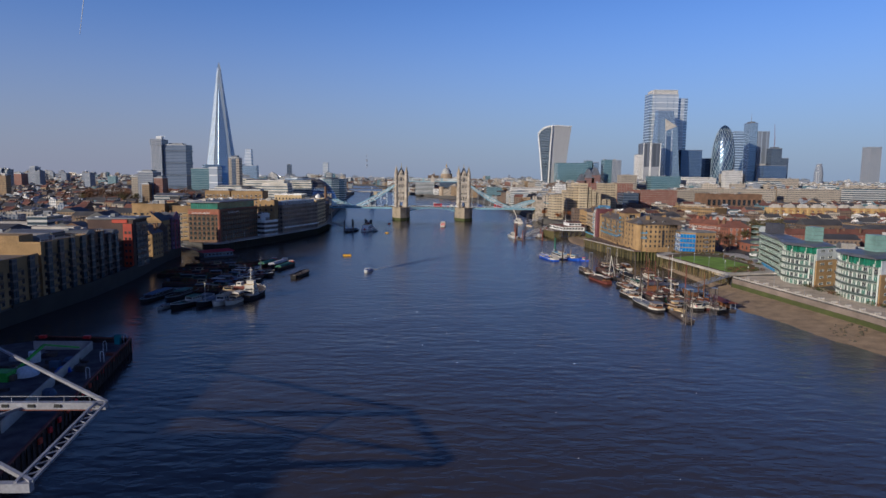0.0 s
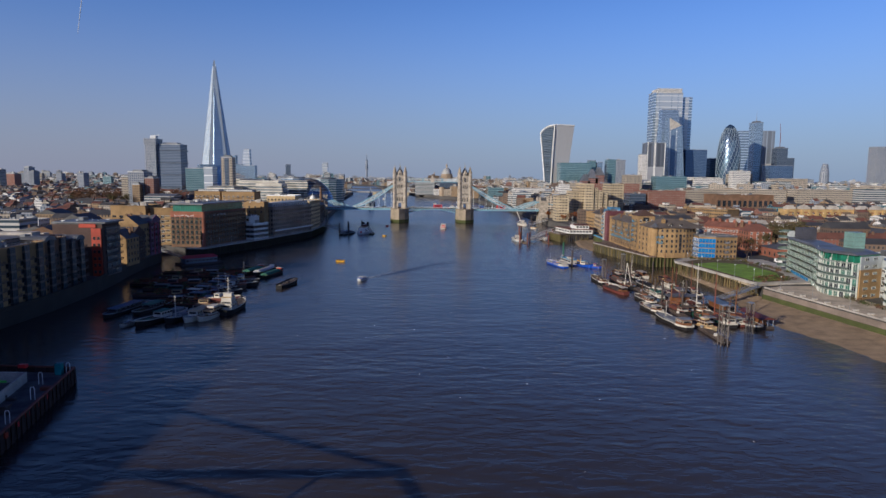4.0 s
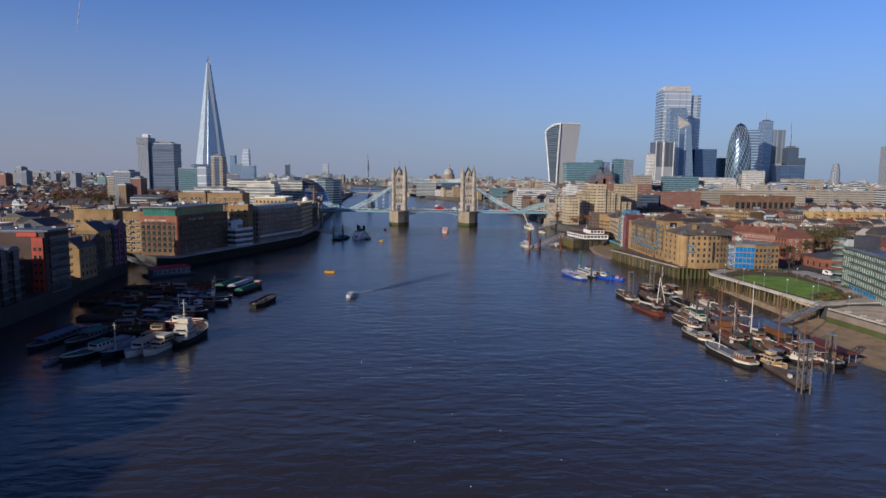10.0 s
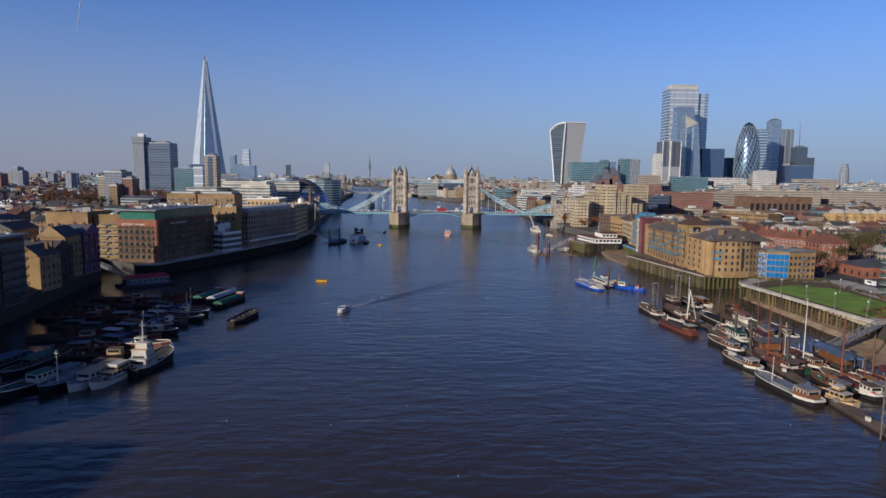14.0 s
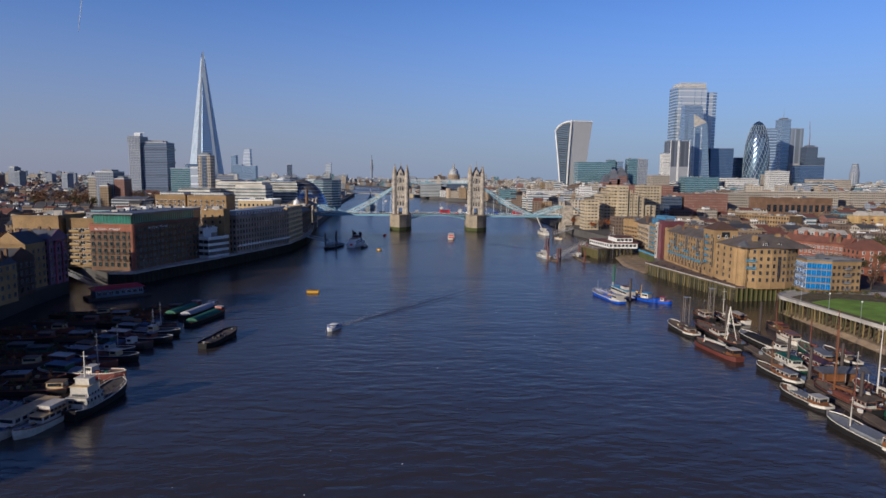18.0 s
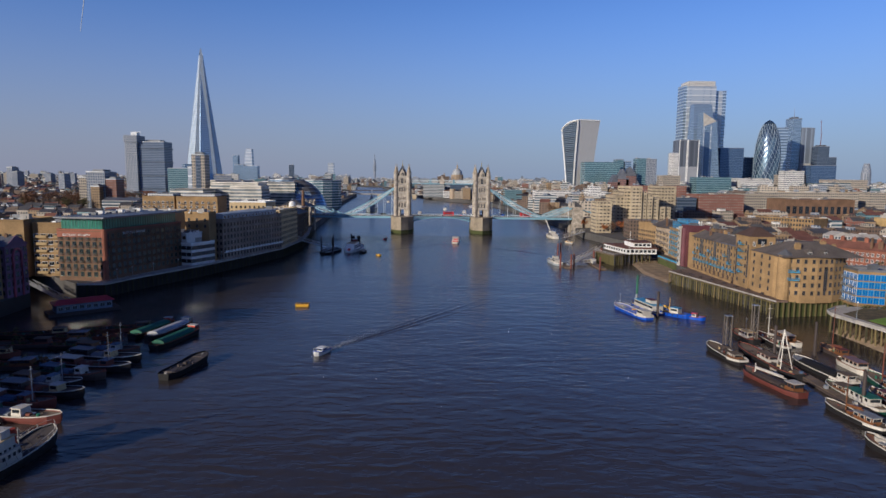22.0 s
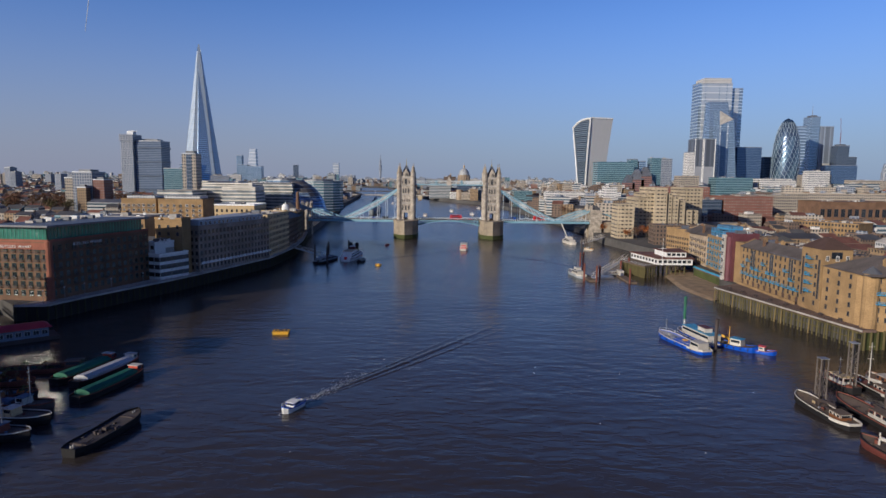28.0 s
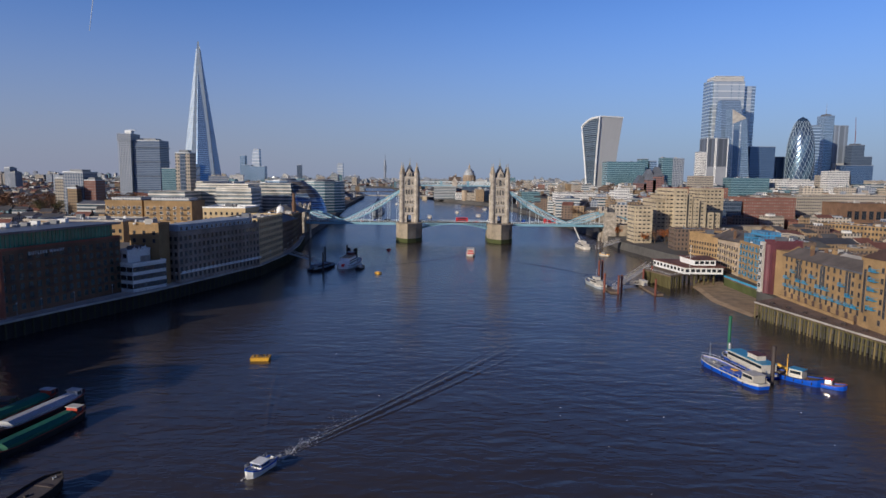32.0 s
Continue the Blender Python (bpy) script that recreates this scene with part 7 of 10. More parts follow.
        prism(bm, [(x0 * H, -w / 2), (x1 * H, -w / 2), (x1 * H, w / 2), (x0 * H, w / 2)], dz + hh * 0.6, dz + hh, 0, [(x0 * H, -w * 0.2), (x1 * H, -w * 0.2), (x1 * H, w * 0.2), (x0 * H, w * 0.2)])
        part("hatch_cover", bm, m, t)
    for x, hh, r, m, lean, boom in masts:
        bm = BM()
        r = r * 1.3
        prism(bm, ring(r, 8, x * H, 0), dz, dz + hh, 0, ring(r * 0.45, 8, x * H - lean, 0))
        for f in (0.62, 0.9):
            beam(bm, (x * H - lean * f, -hh * 0.07, dz + hh * f), (x * H - lean * f, hh * 0.07, dz + hh * f), 0.1)
        ma = part("mast", bm, m, t)
        if boom:
            bm = BM()
            beam(bm, (x * H, 0, dz + 1.6), (x * H - boom, 0, dz + 2.2), 0.28)
            beam(bm, (x * H - 0.3, 0, dz + 1.95), (x * H - boom * 0.9, 0, dz + 2.5), 0.45)
            part("boom", bm, m, ma)
        bm = BM()
        for ex in (-0.35, 0.35):
            for s in (-1, 1):
                beam(bm, (x * H - lean * 0.9, 0, dz + hh * 0.9), (x * H + ex * 4, s * B * 0.45, dz), 0.05)
        part("rigging", bm, DARK_STEEL, ma)
    if L > 12 and group == "moored boats":
        # ropes, boxes and gear lying about the deck
        r_ = random.Random(int(L * 91 + abs(bx) * 7))
        bm = BM()
        for i in range(16):
            gx, gy, gs = r_.uniform(-.8, .75) * H, r_.uniform(-.36, .36) * B, r_.uniform(.2, .55)
            if i % 3 == 0:
                cyl(bm, gx, gy, dz, dz + gs * .6, gs, 7, gs * .8)
            elif i % 3 == 1:
                box(bm, gx - gs, gx + gs, gy - gs * .5, gy + gs * .5, dz, dz + gs * 1.2)
            else:
                beam(bm, (gx - 1.2, gy, dz + .15), (gx + 1.2, gy + r_.uniform(-.6, .6), dz + .25), .14)
        part("deck_gear", bm, (DARK_STEEL, DECK_WOOD, RUBBER)[int(L) % 3], t)["kind"] = "stuff"
    for kind, x, y, s, m in extras:
        bm = BM()
        if kind == "drum":
            cyl(bm, x * H, y, dz, dz + s, s * 0.4, 10)
            nm = "deck_drum"
        elif kind == "funnel":
            cyl(bm, x * H, y, dz, dz + s, s * 0.16, 12, s * 0.13)
            cyl(bm, x * H, y, dz + s * 0.8, dz + s * 0.88, s * 0.165, 12)
            nm = "funnel"
        elif kind == "crate":
            box(bm, x * H - s / 2, x * H + s / 2, y - s * 0.4, y + s * 0.4, dz, dz + s * 0.7)
            nm = "deck_crate"
        elif kind == "dinghy":
            h2, d2, r2, _ = hull_mesh(3.0, 1.3, 0.5, 0.15)
            d2.free(), r2.free(), bm.free()
            bm = h2
            bmesh.ops.translate(bm, vec=(x * H, y, dz + 0.85), verts=bm.verts)
            nm = "dinghy"
        elif kind == "bollard":
            for q in (-.3, .3):
                cyl(bm, x * H + q, y, dz, dz + s, 0.16, 8)
            box(bm, x * H - .5, x * H + .5, y - .1, y + .1, dz + s * 0.5, dz + s * 0.65)
            nm = "bollard"
        elif kind == "rail":
            for a, b in zip(edge[1:-1], edge[2:]):
                for sgn in (-1, 1):
                    beam(bm, (a[0], sgn * a[1] * 0.98, a[2] + 0.9), (b[0], sgn * b[1] * 0.98, b[2] + 0.9), 0.06)
                    beam(bm, (a[0], sgn * a[1] * 0.98, a[2]), (a[0], sgn * a[1] * 0.98, a[2] + 0.9), 0.06)
            nm = "guard_rail"
        elif kind == "tyre":
            for i in range(2, 11, 2):
                for sgn in (-1, 1):
                    xx, hb, zz = edge[i]
                    cyl(bm, xx, sgn * (hb * 1.06 + 0.12), zz * 0.3, zz * 0.3 + 0.75, 0.14, 6)
            nm = "fender"
        else:
            for i in range(8):
                r_ = random.Random(i + int(x * 100))
                a, b = x * H + r_.uniform(-s, s), y + r_.uniform(-.9, .9)
                k = r_.uniform(0.25, 0.6)
                prism(bm, ring(k, 5, a, b), dz, dz + k * 1.6, 0, ring(k * 0.4, 5, a, b))
            nm = "deck_plant"
        part(nm, bm, m, t)
    return t


def extras(rnd_seed, n=4):
    r_ = random.Random(rnd_seed)
    pal = (RUST, STEEL, TARP_BLUE, CREAM, VARNISH, DARK_STEEL, DARK_STEEL, TARP_GREEN)
    return [(r_.choice(("drum", "crate", "crate", "bollard", "drum")), r_.uniform(-0.8, 0.75), r_.uniform(-1, 1), r_.uniform(0.6, 1.2), r_.choice(pal)) for _ in range(n)]


# community moorings off the north bank
boat("sailing_barge", (88, -440), (89.5, -461), 5.2, 1.5, 1.0, HULL_BLACK, DECK_WOOD, BOAT_WHITE, "black and white hulled old sailing barge with a bowsprit", cabins=((-.7, -.35, 3, 1.5, VARNISH, DECK_WOOD, 3),), masts=((.2, 9, .16, DARK_STEEL, 0, 6),), extras=extras(1))
boat("lighter_barge", (87, -466.6), (91.4, -489.1), 5.4, 1.4, 0.8, HULL_RED, DECK_WOOD, HULL_BLACK, "rust-red old barge with white lowered mast and wooden wheelhouse", cabins=((-.85, -.55, 3, 2.2, VARNISH, BOAT_WHITE, 3),), hatches=((-.4, .5, 3.4, 1.0, DARK_STEEL),), masts=((.6, 3, .2, BOAT_WHITE, 0, 12),), extras=extras(2))
boat("dutch_barge", (89.6, -515.6), (92.6, -531.5), 4.6, 1.4, 0.9, HULL_BLACK, VARNISH, BOAT_WHITE, "black hulled dutch barge with white rail and orange varnished decks", cabins=((-.75, -.35, 3, 2.0, VARNISH, BOAT_WHITE, 3), (-.25, .45, 3, 0.8, VARNISH, TARP_GREY, 4)), extras=[("dinghy", .55, 0, 1, BOAT_WHITE)] + extras(3))
boat("dutch_barge", (89.3, -535.9), (93.2, -559.2), 5.6, 1.5, 0.9, HULL_BLACK, TARP_GREY, BOAT_WHITE, "large black hulled dutch barge with grey deck and white stern band", cabins=((-.82, -.42, 4, 2.4, VARNISH, TARP_GREY, 4), (-.3, .3, 4, 0.8, TARP_GREY, TARP_GREY, 0)), masts=((.45, 7, .14, BOAT_WHITE, 0, 0),), extras=[("crate", .2, 0.4, 1.3, BUS_RED)] + extras(4))
boat("cabin_cruiser", (98.4, -549), (102, -560), 4.4, 1.3, 0.7, CREAM, DECK_WOOD, VARNISH, "tan wooden cabin cruiser alongside the pontoon", cabins=((-.6, .3, 3.2, 1.8, CREAM, BOAT_WHITE, 4), (-.3, .1, 2.4, 3.2, CREAM, BOAT_WHITE, 3)), extras=extras(5))
boat("sailing_barge", (100.7, -512.5), (102.6, -534), 5.4, 1.5, 1.0, HULL_BLACK, DECK_WOOD, RUST, "sailing barge with a tall orange mast and furled red sail", cabins=((-.8, -.45, 3.2, 1.8, BOAT_WHITE, DECK_WOOD, 3),), hatches=((-.3, .3, 3, .9, RUST),), masts=((.35, 17, .24, VARNISH, 0, 7), (-.3, 10, .14, RUST, 0, 0)), extras=extras(6))
boat("sailing_barge", (112.4, -511.6), (111.8, -531.2), 5.2, 1.5, 1.0, HULL_BLACK, RUST, BOAT_WHITE, "dark sailing barge with reddish decks and a thin white mast", cabins=((-.7, -.3, 3, 1.7, VARNISH, DECK_WOOD, 3),), masts=((.1, 19, .18, BOAT_WHITE, 0, 5),), extras=extras(7))
boat("sailing_barge", (110.1, -533), (111.8, -555), 5.6, 1.5, 1.0, HULL_BLACK, DECK_WOOD, BOAT_WHITE, "black sailing barge with brown mast and white cabin", cabins=((-.85, -.5, 3.4, 2.0, BOAT_WHITE, DECK_WOOD, 3),), hatches=((-.3, .35, 3.2, .9, HULL_RED),), masts=((.3, 18, .24, RUST, 0, 8),), extras=[("drum", -.9, 1.4, 1, BUS_RED)] + extras(8))
boat("sailing_barge", (118.5, -536), (120, -558), 5.4, 1.5, 1.0, HULL_BLACK, HULL_RED, BOAT_WHITE, "black hulled barge with maroon awning and brown mast", cabins=((-.4, .4, 3.6, 1.9, HULL_RED, HULL_RED, 5),), masts=((.5, 13, .2, VARNISH, 0, 5),), extras=extras(9))
boat("lighter_barge", (108.4, -454.9), (110.9, -480), 5.6, 1.4, 0.8, HULL_BLACK, TARP_GREY, BOAT_WHITE, "black tarpaulin covered barge with a white stern", hatches=((-.55, .6, 4.2, 1.4, HULL_BLACK),), cabins=((-.9, -.6, 3, 1.8, BOAT_WHITE, DECK_WOOD, 2),), extras=extras(10))
boat("dutch_barge", (121, -470.8), (117.6, -494), 5, 1.4, 0.9, HULL_GREEN, DECK_WOOD, BOAT_WHITE, "green hulled dutch barge with brown deckhouse", cabins=((-.75, .1, 3.2, 1.7, VARNISH, TARP_GREY, 5),), masts=((.4, 11, .16, RUST, 0, 5),), extras=extras(11))
boat("cabin_cruiser", (121.8, -456), (121.7, -470), 4.4, 1.5, 0.6, BOAT_WHITE, DECK_WOOD, VARNISH, "round white motor cruiser with brown roof", cabins=((-.6, .45, 3.4, 1.9, BOAT_WHITE, VARNISH, 4),), extras=extras(12, 3))
boat("tug_boat", (105.3, -422), (106.3, -436), 4.6, 1.5, 0.9, HULL_BLACK, DECK_WOOD, RUST, "small black tug with white wheelhouse", cabins=((-.5, .3, 3, 2.2, BOAT_WHITE, CREAM, 3),), masts=((.0, 7, .12, STEEL, 0, 0),), extras=extras(13, 3))
boat("cabin_cruiser", (118.6, -422), (118.8, -439.3), 4.6, 1.4, 0.8, BOAT_WHITE, DECK_WOOD, VARNISH, "white motor yacht with brown upperworks", cabins=((-.5, .4, 3.2, 1.9, VARNISH, BOAT_WHITE, 4),), extras=extras(14, 3))
ob = boat("lighter_barge", (98.3, -440.1), (99.3, -473.9), 5.6, 1.4, 0.8, HULL_BLACK, DECK_WOOD, RUST, "long dark barge carrying a tall white tripod mast", cabins=((-.2, .2, 3, 1.8, BOAT_WHITE, DECK_WOOD, 3),), extras=extras(15, 8))
bm = BM()
for q in ((-2.2, -1.8), (-2.2, 1.8), (2.6, 0)):
    beam(bm, (q[0] - 8, q[1], 1), (-8, 0, 12.5), 0.22)
part("tripod_mast", bm, BOAT_WHITE, ob, "white steel tripod mast")
boat("houseboat", (104.5, -478), (104.8, -500), 4.6, 1.2, 0.5, HULL_GREEN, DECK_WOOD, BOAT_WHITE, "green houseboat with white and brown cabins", cabins=((-.7, .1, 3.4, 2.0, BOAT_WHITE, TARP_GREEN, 5), (.2, .6, 3, 1.5, VARNISH, DECK_WOOD, 2)), extras=extras(16))
boat("houseboat", (112.5, -484), (112, -504), 4.6, 1.2, 0.6, HULL_RED, DECK_WOOD, BOAT_WHITE, "red hulled houseboat with maroon roof", cabins=((-.6, .5, 3.4, 1.8, HULL_RED, HULL_RED, 5),), extras=extras(17))
boat("houseboat", (128, -500), (128.5, -520), 4.4, 1.2, 0.6, HULL_BLACK, DECK_WOOD, BOAT_WHITE, "black houseboat aground on the mud with brown cabin", cabins=((-.6, .5, 3.2, 1.8, VARNISH, DECK_WOOD, 5),), extras=extras(18))
boat("rowing_boat", (97.2, -462), (97.6, -468), 2.2, .7, .3, BOAT_WHITE, DECK_WOOD, VARNISH, "small white rowing boat tied alongside", extras=())

pt = thing("mooring_pontoon", pose(0, 0, 0), "long timber decked mooring pontoon with service boxes", "pontoon")
bm = BM()
prism(bm, [(96.6, -578), (99.8, -577), (104.5, -440), (101.2, -440)], -0.3, 0.85)
part("float", bm, DARK_STEEL, pt)
for i in range(46):
    bm = BM()
    f0, f1 = i / 46, (i + 0.93) / 46
    xa, xb = 96.5 + 4.7 * f0, 96.5 + 4.7 * f1
    ya, yb = -578 + 138 * f0, -578 + 138 * f1
    prism(bm, [(xa, ya), (xa + 3.3, ya), (xb + 3.3, yb), (xb, yb)], 0.85, 0.97)
    part("deck_plank", bm, DECK_WOOD, pt)
for i in range(11):
    bm = BM()
    f = (i + .5) / 11
    box(bm, 97 + 4.7 * f, 97.8 + 4.7 * f, -577 + 136 * f, -576 + 136 * f, 0.95, 1.9)
    part("service_box", bm, (BOAT_WHITE, STEEL, TARP_BLUE)[i % 3], pt)


def roofed_float(x0, x1, y0, y1, roofm, label):
    t = thing("floating_shed", pose((x0 + x1) / 2, (y0 + y1) / 2, 0), label, "floating shed", "floating sheds")
    w, d = (x1 - x0) / 2, (y1 - y0) / 2
    bm = BM()
    box(bm, -w, w, -d, d, -0.3, 0.9)
    part("float", bm, DARK_STEEL, t)
    for sx in (-1, 0, 1):
        for sy in (-1, 1):
            bm = BM()
            cyl(bm, sx * (w - .4), sy * (d - .4), .9, 3.6, .12, 6)
            part("post", bm, STEEL, t)
    bm = BM()
    prism(bm, [(-w - .4, -d - .4), (w + .4, -d - .4), (w + .4, d + .4), (-w - .4, d + .4)], 3.6, 4.5, 0, [(-w - .4, -.2), (w + .4, -.2), (w + .4, .2), (-w - .4, .2)] if w > d else [(-.2, -d - .4), (.2, -d - .4), (.2, d + .4), (-.2, d + .4)])
    part("roof", bm, roofm, t)
    bm = BM()
    box(bm, -w * 0.7, w * 0.5, -d * 0.6, d * 0.6, .9, 3.0)
    part("store_room", bm, VARNISH, t)


roofed_float(103.5, 117, -511, -505, LEAD, "grey metal roofed floating shed on the moorings")
roofed_float(119, 125, -530, -512, TARP_BLUE, "blue roofed floating shed on the moorings")
roofed_float(122, 127, -556, -538, HULL_RED, "maroon roofed floating shed on the moorings")


def dolphin(x, y, top, label="tall lattice steel mooring dolphin with four legs", q=0.62):
    t = thing("mooring_dolphin", pose(x, y, 0), label, "mooring post", "mooring dolphins")
    for sx in (-1, 1):
        for sy in (-1, 1):
            bm = BM()
            cyl(bm, sx * q, sy * q, -3, top, 0.19, 8)
            part("leg", bm, mat("weathered_leg", (.13, .11, .095), .7), t)
    z = 1.5
    while z + 2.4 < top:
        bm = BM()
        for a, b in (((-q, -q), (q, -q)), ((q, -q), (q, q)), ((q, q), (-q, q)), ((-q, q), (-q, -q))):
            beam(bm, (*a, z), (*b, z + 2.4), 0.08)
            beam(bm, (*a, z), (*b, z), 0.09)
        part("brace", bm, mat("weathered_brace", (.19, .165, .14), .7), t)
        z += 2.4
    bm = BM()
    box(bm, -q - .2, q + .2, -q - .2, q + .2, top, top + 0.2)
    part("cap_plate", bm, STEEL, t)


dolphin(95.6, -580, 14, q=1.15)
dolphin(113.5, -563, 11.5, q=.9)
dolphin(93.9, -440.3, 11, "black lattice steel mooring dolphin beside the old barge", .9)
dolphin(107.2, -432, 13, "dark lattice steel mooring dolphin among the barges", .8)


def pile(x, y, top, r=0.45, m=None, label="dark steel mooring post standing in the river"):
    bm = BM()
    cyl(bm, 0, 0, -3, top, r, 10)
    cyl(bm, 0, 0, top, top + 0.3, r * 1.15, 10, r * 0.5)
    solid("mooring_post", bm, m or DARK_STEEL, label, "mooring post", m=pose(x, y, 0), group="mooring posts")


for x, y, top in ((118.6, -448.7, 11), (103.4, -494.3, 9), (101.6, -508.2, 10), (103.2, -527, 9), (107, -446, 9), (116, -500, 9)):
    pile(x, y, top)

for i, (bx, by, sx_, sy_, hm, cm, lab) in enumerate(((94.2, -494, 96.8, -512, HULL_BLACK, VARNISH, "black barge home with varnished cabin"), (104.6, -516, 106.2, -533, HULL_GREEN, BOAT_WHITE, "green barge with white wheelhouse"), (126, -476, 125.5, -494, HULL_BLACK, DECK_WOOD, "dark barge with wooden deckhouse"),
        (105, -536, 106.6, -552, HULL_BLACK, CREAM, "dark cruiser with cream cabin"), (112.8, -424, 112.6, -444, HULL_BLACK, RUST, "black lighter with rusty deck gear"), (126.2, -440, 126.4, -456, DARK_STEEL, VARNISH, "dark barge home with brown cabin"), (115.6, -537, 116.4, -553, HULL_RED, BOAT_WHITE, "red oxide yacht hull with white cabin"))):
    boat("houseboat", (bx, by), (sx_, sy_), 4.0, 1.3, .8, hm, (DECK_WOOD, RUST, DARK_STEEL)[i % 3], (BOAT_WHITE, VARNISH)[i % 2], lab, cabins=((-.7 + .1 * (i % 3), -.1, 2.8, 1.8, cm, (TARP_GREY, DECK_WOOD, HULL_RED)[i % 3], 3),), masts=((.3, 9 + 3 * (i % 3), .14, (VARNISH, BOAT_WHITE, RUST)[i % 3], 0, 5),), extras=extras(80 + i, 5))
# blue work boats at their buoy
boat("work_barge", (75.2, -374), (81.4, -400), 6.2, 1.4, 0.7, HULL_BLUE, STEEL, BOAT_WHITE, "long royal blue river service barge with white wheelhouse", cabins=((-.85, -.5, 4, 2.2, BOAT_WHITE, BOAT_WHITE, 4),), masts=((.75, 6, .12, STEEL, 0, 0),), hatches=((-.4, .2, 4, .8, HULL_BLUE),), extras=[("crate", -.1, 0, 1.6, BUOY_YELLOW), ("bollard", .6, 0, .8, BOAT_WHITE), ("tyre", 0, 0, 1, RUBBER), ("rail", 0, 0, 1, BOAT_WHITE)] + extras(20))
boat("work_barge", (85.6, -366), (89.4, -390), 6.6, 1.1, 0.2, HULL_BLUE, STEEL, BOAT_WHITE, "blue pontoon barge with a long white deckhouse", cabins=((-.8, .6, 4.8, 2.6, BOAT_WHITE, BLUE_PAINT, 6), (-.5, -.1, 3, 4.2, BOAT_WHITE, HULL_RED, 3)), extras=[("funnel", .8, 0, 4, STEEL), ("tyre", 0, 0, 1, RUBBER)] + extras(21))
boat("tug_boat", (99.4, -397.2), (91, -386), 5.2, 1.4, 1.0, HULL_BLUE, DECK_WOOD, HULL_BLACK, "blue harbour tug with white wheelhouse and yellow mast", cabins=((-.3, .25, 3, 2.4, BOAT_WHITE, BLUE_PAINT, 3),), masts=((-.45, 6, .14, BUOY_YELLOW, 0, 3),), extras=[("tyre", 0, 0, 1, RUBBER)] + extras(22))
boat("work_boat", (104, -399.8), (97.5, -394.5), 3.2, 1.1, .6, HULL_BLUE, STEEL, RUST, "small blue launch with a red canopy", cabins=((-.3, .2, 2, 1.6, BOAT_WHITE, BUS_RED, 2),))
pile(86.6, -394, 10.5, 0.55)
pile(87.2, -365, 12.5, 0.5, mat("green_pile", (0.03, 0.14, 0.07), 0.6), "green topped steel post standing in the river")

# moorings off the south bank
boat("tug_boat", (-85.6, -517), (-87.2, -538.8), 6.2, 1.9, 1.5, HULL_BLACK, mat("dark_deck", (0.07, 0.06, 0.06), 0.8), BOAT_WHITE, "large white and grey ocean tug with tall lattice mast", "tug",
     cabins=((-.72, -.12, 5, 2.6, BOAT_WHITE, BOAT_WHITE, 5), (-.62, -.2, 4.4, 5.0, BOAT_WHITE, CREAM, 4), (-.5, -.25, 3.6, 6.6, BOAT_WHITE, BOAT_WHITE, 3)), masts=((-.38, 13, .22, BOAT_WHITE, 0, 0), (.1, 5, .14, STEEL, 0, 0)), extras=[("funnel", -.05, 0, 5.4, ORANGE), ("rail", 0, 0, 1, BOAT_WHITE), ("bollard", .6, 0, 1, DARK_STEEL)])
boat("cabin_cruiser", (-92.6, -549.5), (-89.3, -531), 5.0, 1.5, .8, BOAT_WHITE, BOAT_WHITE, VARNISH, "white and cream motor yacht moored bow out", cabins=((-.6, .35, 3.8, 1.7, BOAT_WHITE, CREAM, 5), (-.4, .1, 3, 3.2, BOAT_WHITE, BOAT_WHITE, 4)), extras=extras(30, 3))
boat("cabin_cruiser", (-97.2, -551.5), (-93.8, -529), 5.0, 1.5, .8, BOAT_WHITE, TARP_GREY, STEEL, "white river cruiser with long glazed saloon", cabins=((-.7, .5, 4, 2.3, BOAT_WHITE, CREAM, 7),), extras=extras(31, 3))
boat("sailing_barge", (-103.6, -553.5), (-98.6, -528), 5.2, 1.5, 1, HULL_BLACK, TARP_GREY, STEEL, "dark barge with short pale mast and covered hold", hatches=((-.5, .4, 3.6, 1.1, TARP_GREY),), cabins=((-.85, -.6, 3, 1.8, VARNISH, DECK_WOOD, 3),), masts=((.5, 9, .15, BOAT_WHITE, 0, 0),), extras=extras(32))
boat("dutch_barge", (-112.6, -558.5), (-105.2, -531), 5.6, 1.5, .9, HULL_BLACK, TARP_GREEN, BOAT_WHITE, "black hulled dutch barge with green deck and white wheelhouse", cabins=((-.3, .15, 3.8, 2.2, BOAT_WHITE, TARP_GREEN, 4), (-.85, -.4, 3.8, 1.2, TARP_GREY, TARP_GREY, 0)), extras=extras(33))
boat("cabin_cruiser", (-117.5, -559.5), (-115.4, -553), 2.4, .8, .4, STEEL, DECK_WOOD, BOAT_WHITE, "small grey open river launch", cabins=((-.3, .3, 1.6, 1.0, STEEL, TARP_GREY, 2),))
boat("houseboat", (-131, -545), (-127.5, -518), 5, 1.2, .5, HULL_BLACK, TARP_BLUE, STEEL, "dark houseboat with pale blue roof", cabins=((-.7, .6, 4, 1.9, DARK_STEEL, TARP_BLUE, 6),), extras=extras(34))
boat("houseboat", (-122, -540), (-118, -515), 5, 1.2, .5, HULL_BLACK, DECK_WOOD, STEEL, "dark houseboat with planted deck", cabins=((-.5, .3, 4, 1.9, DARK_STEEL, TARP_GREEN, 5),), extras=[("plants", .5, 0, 2, SHRUB), ("plants", -.6, 0, 2, OLIVE)])
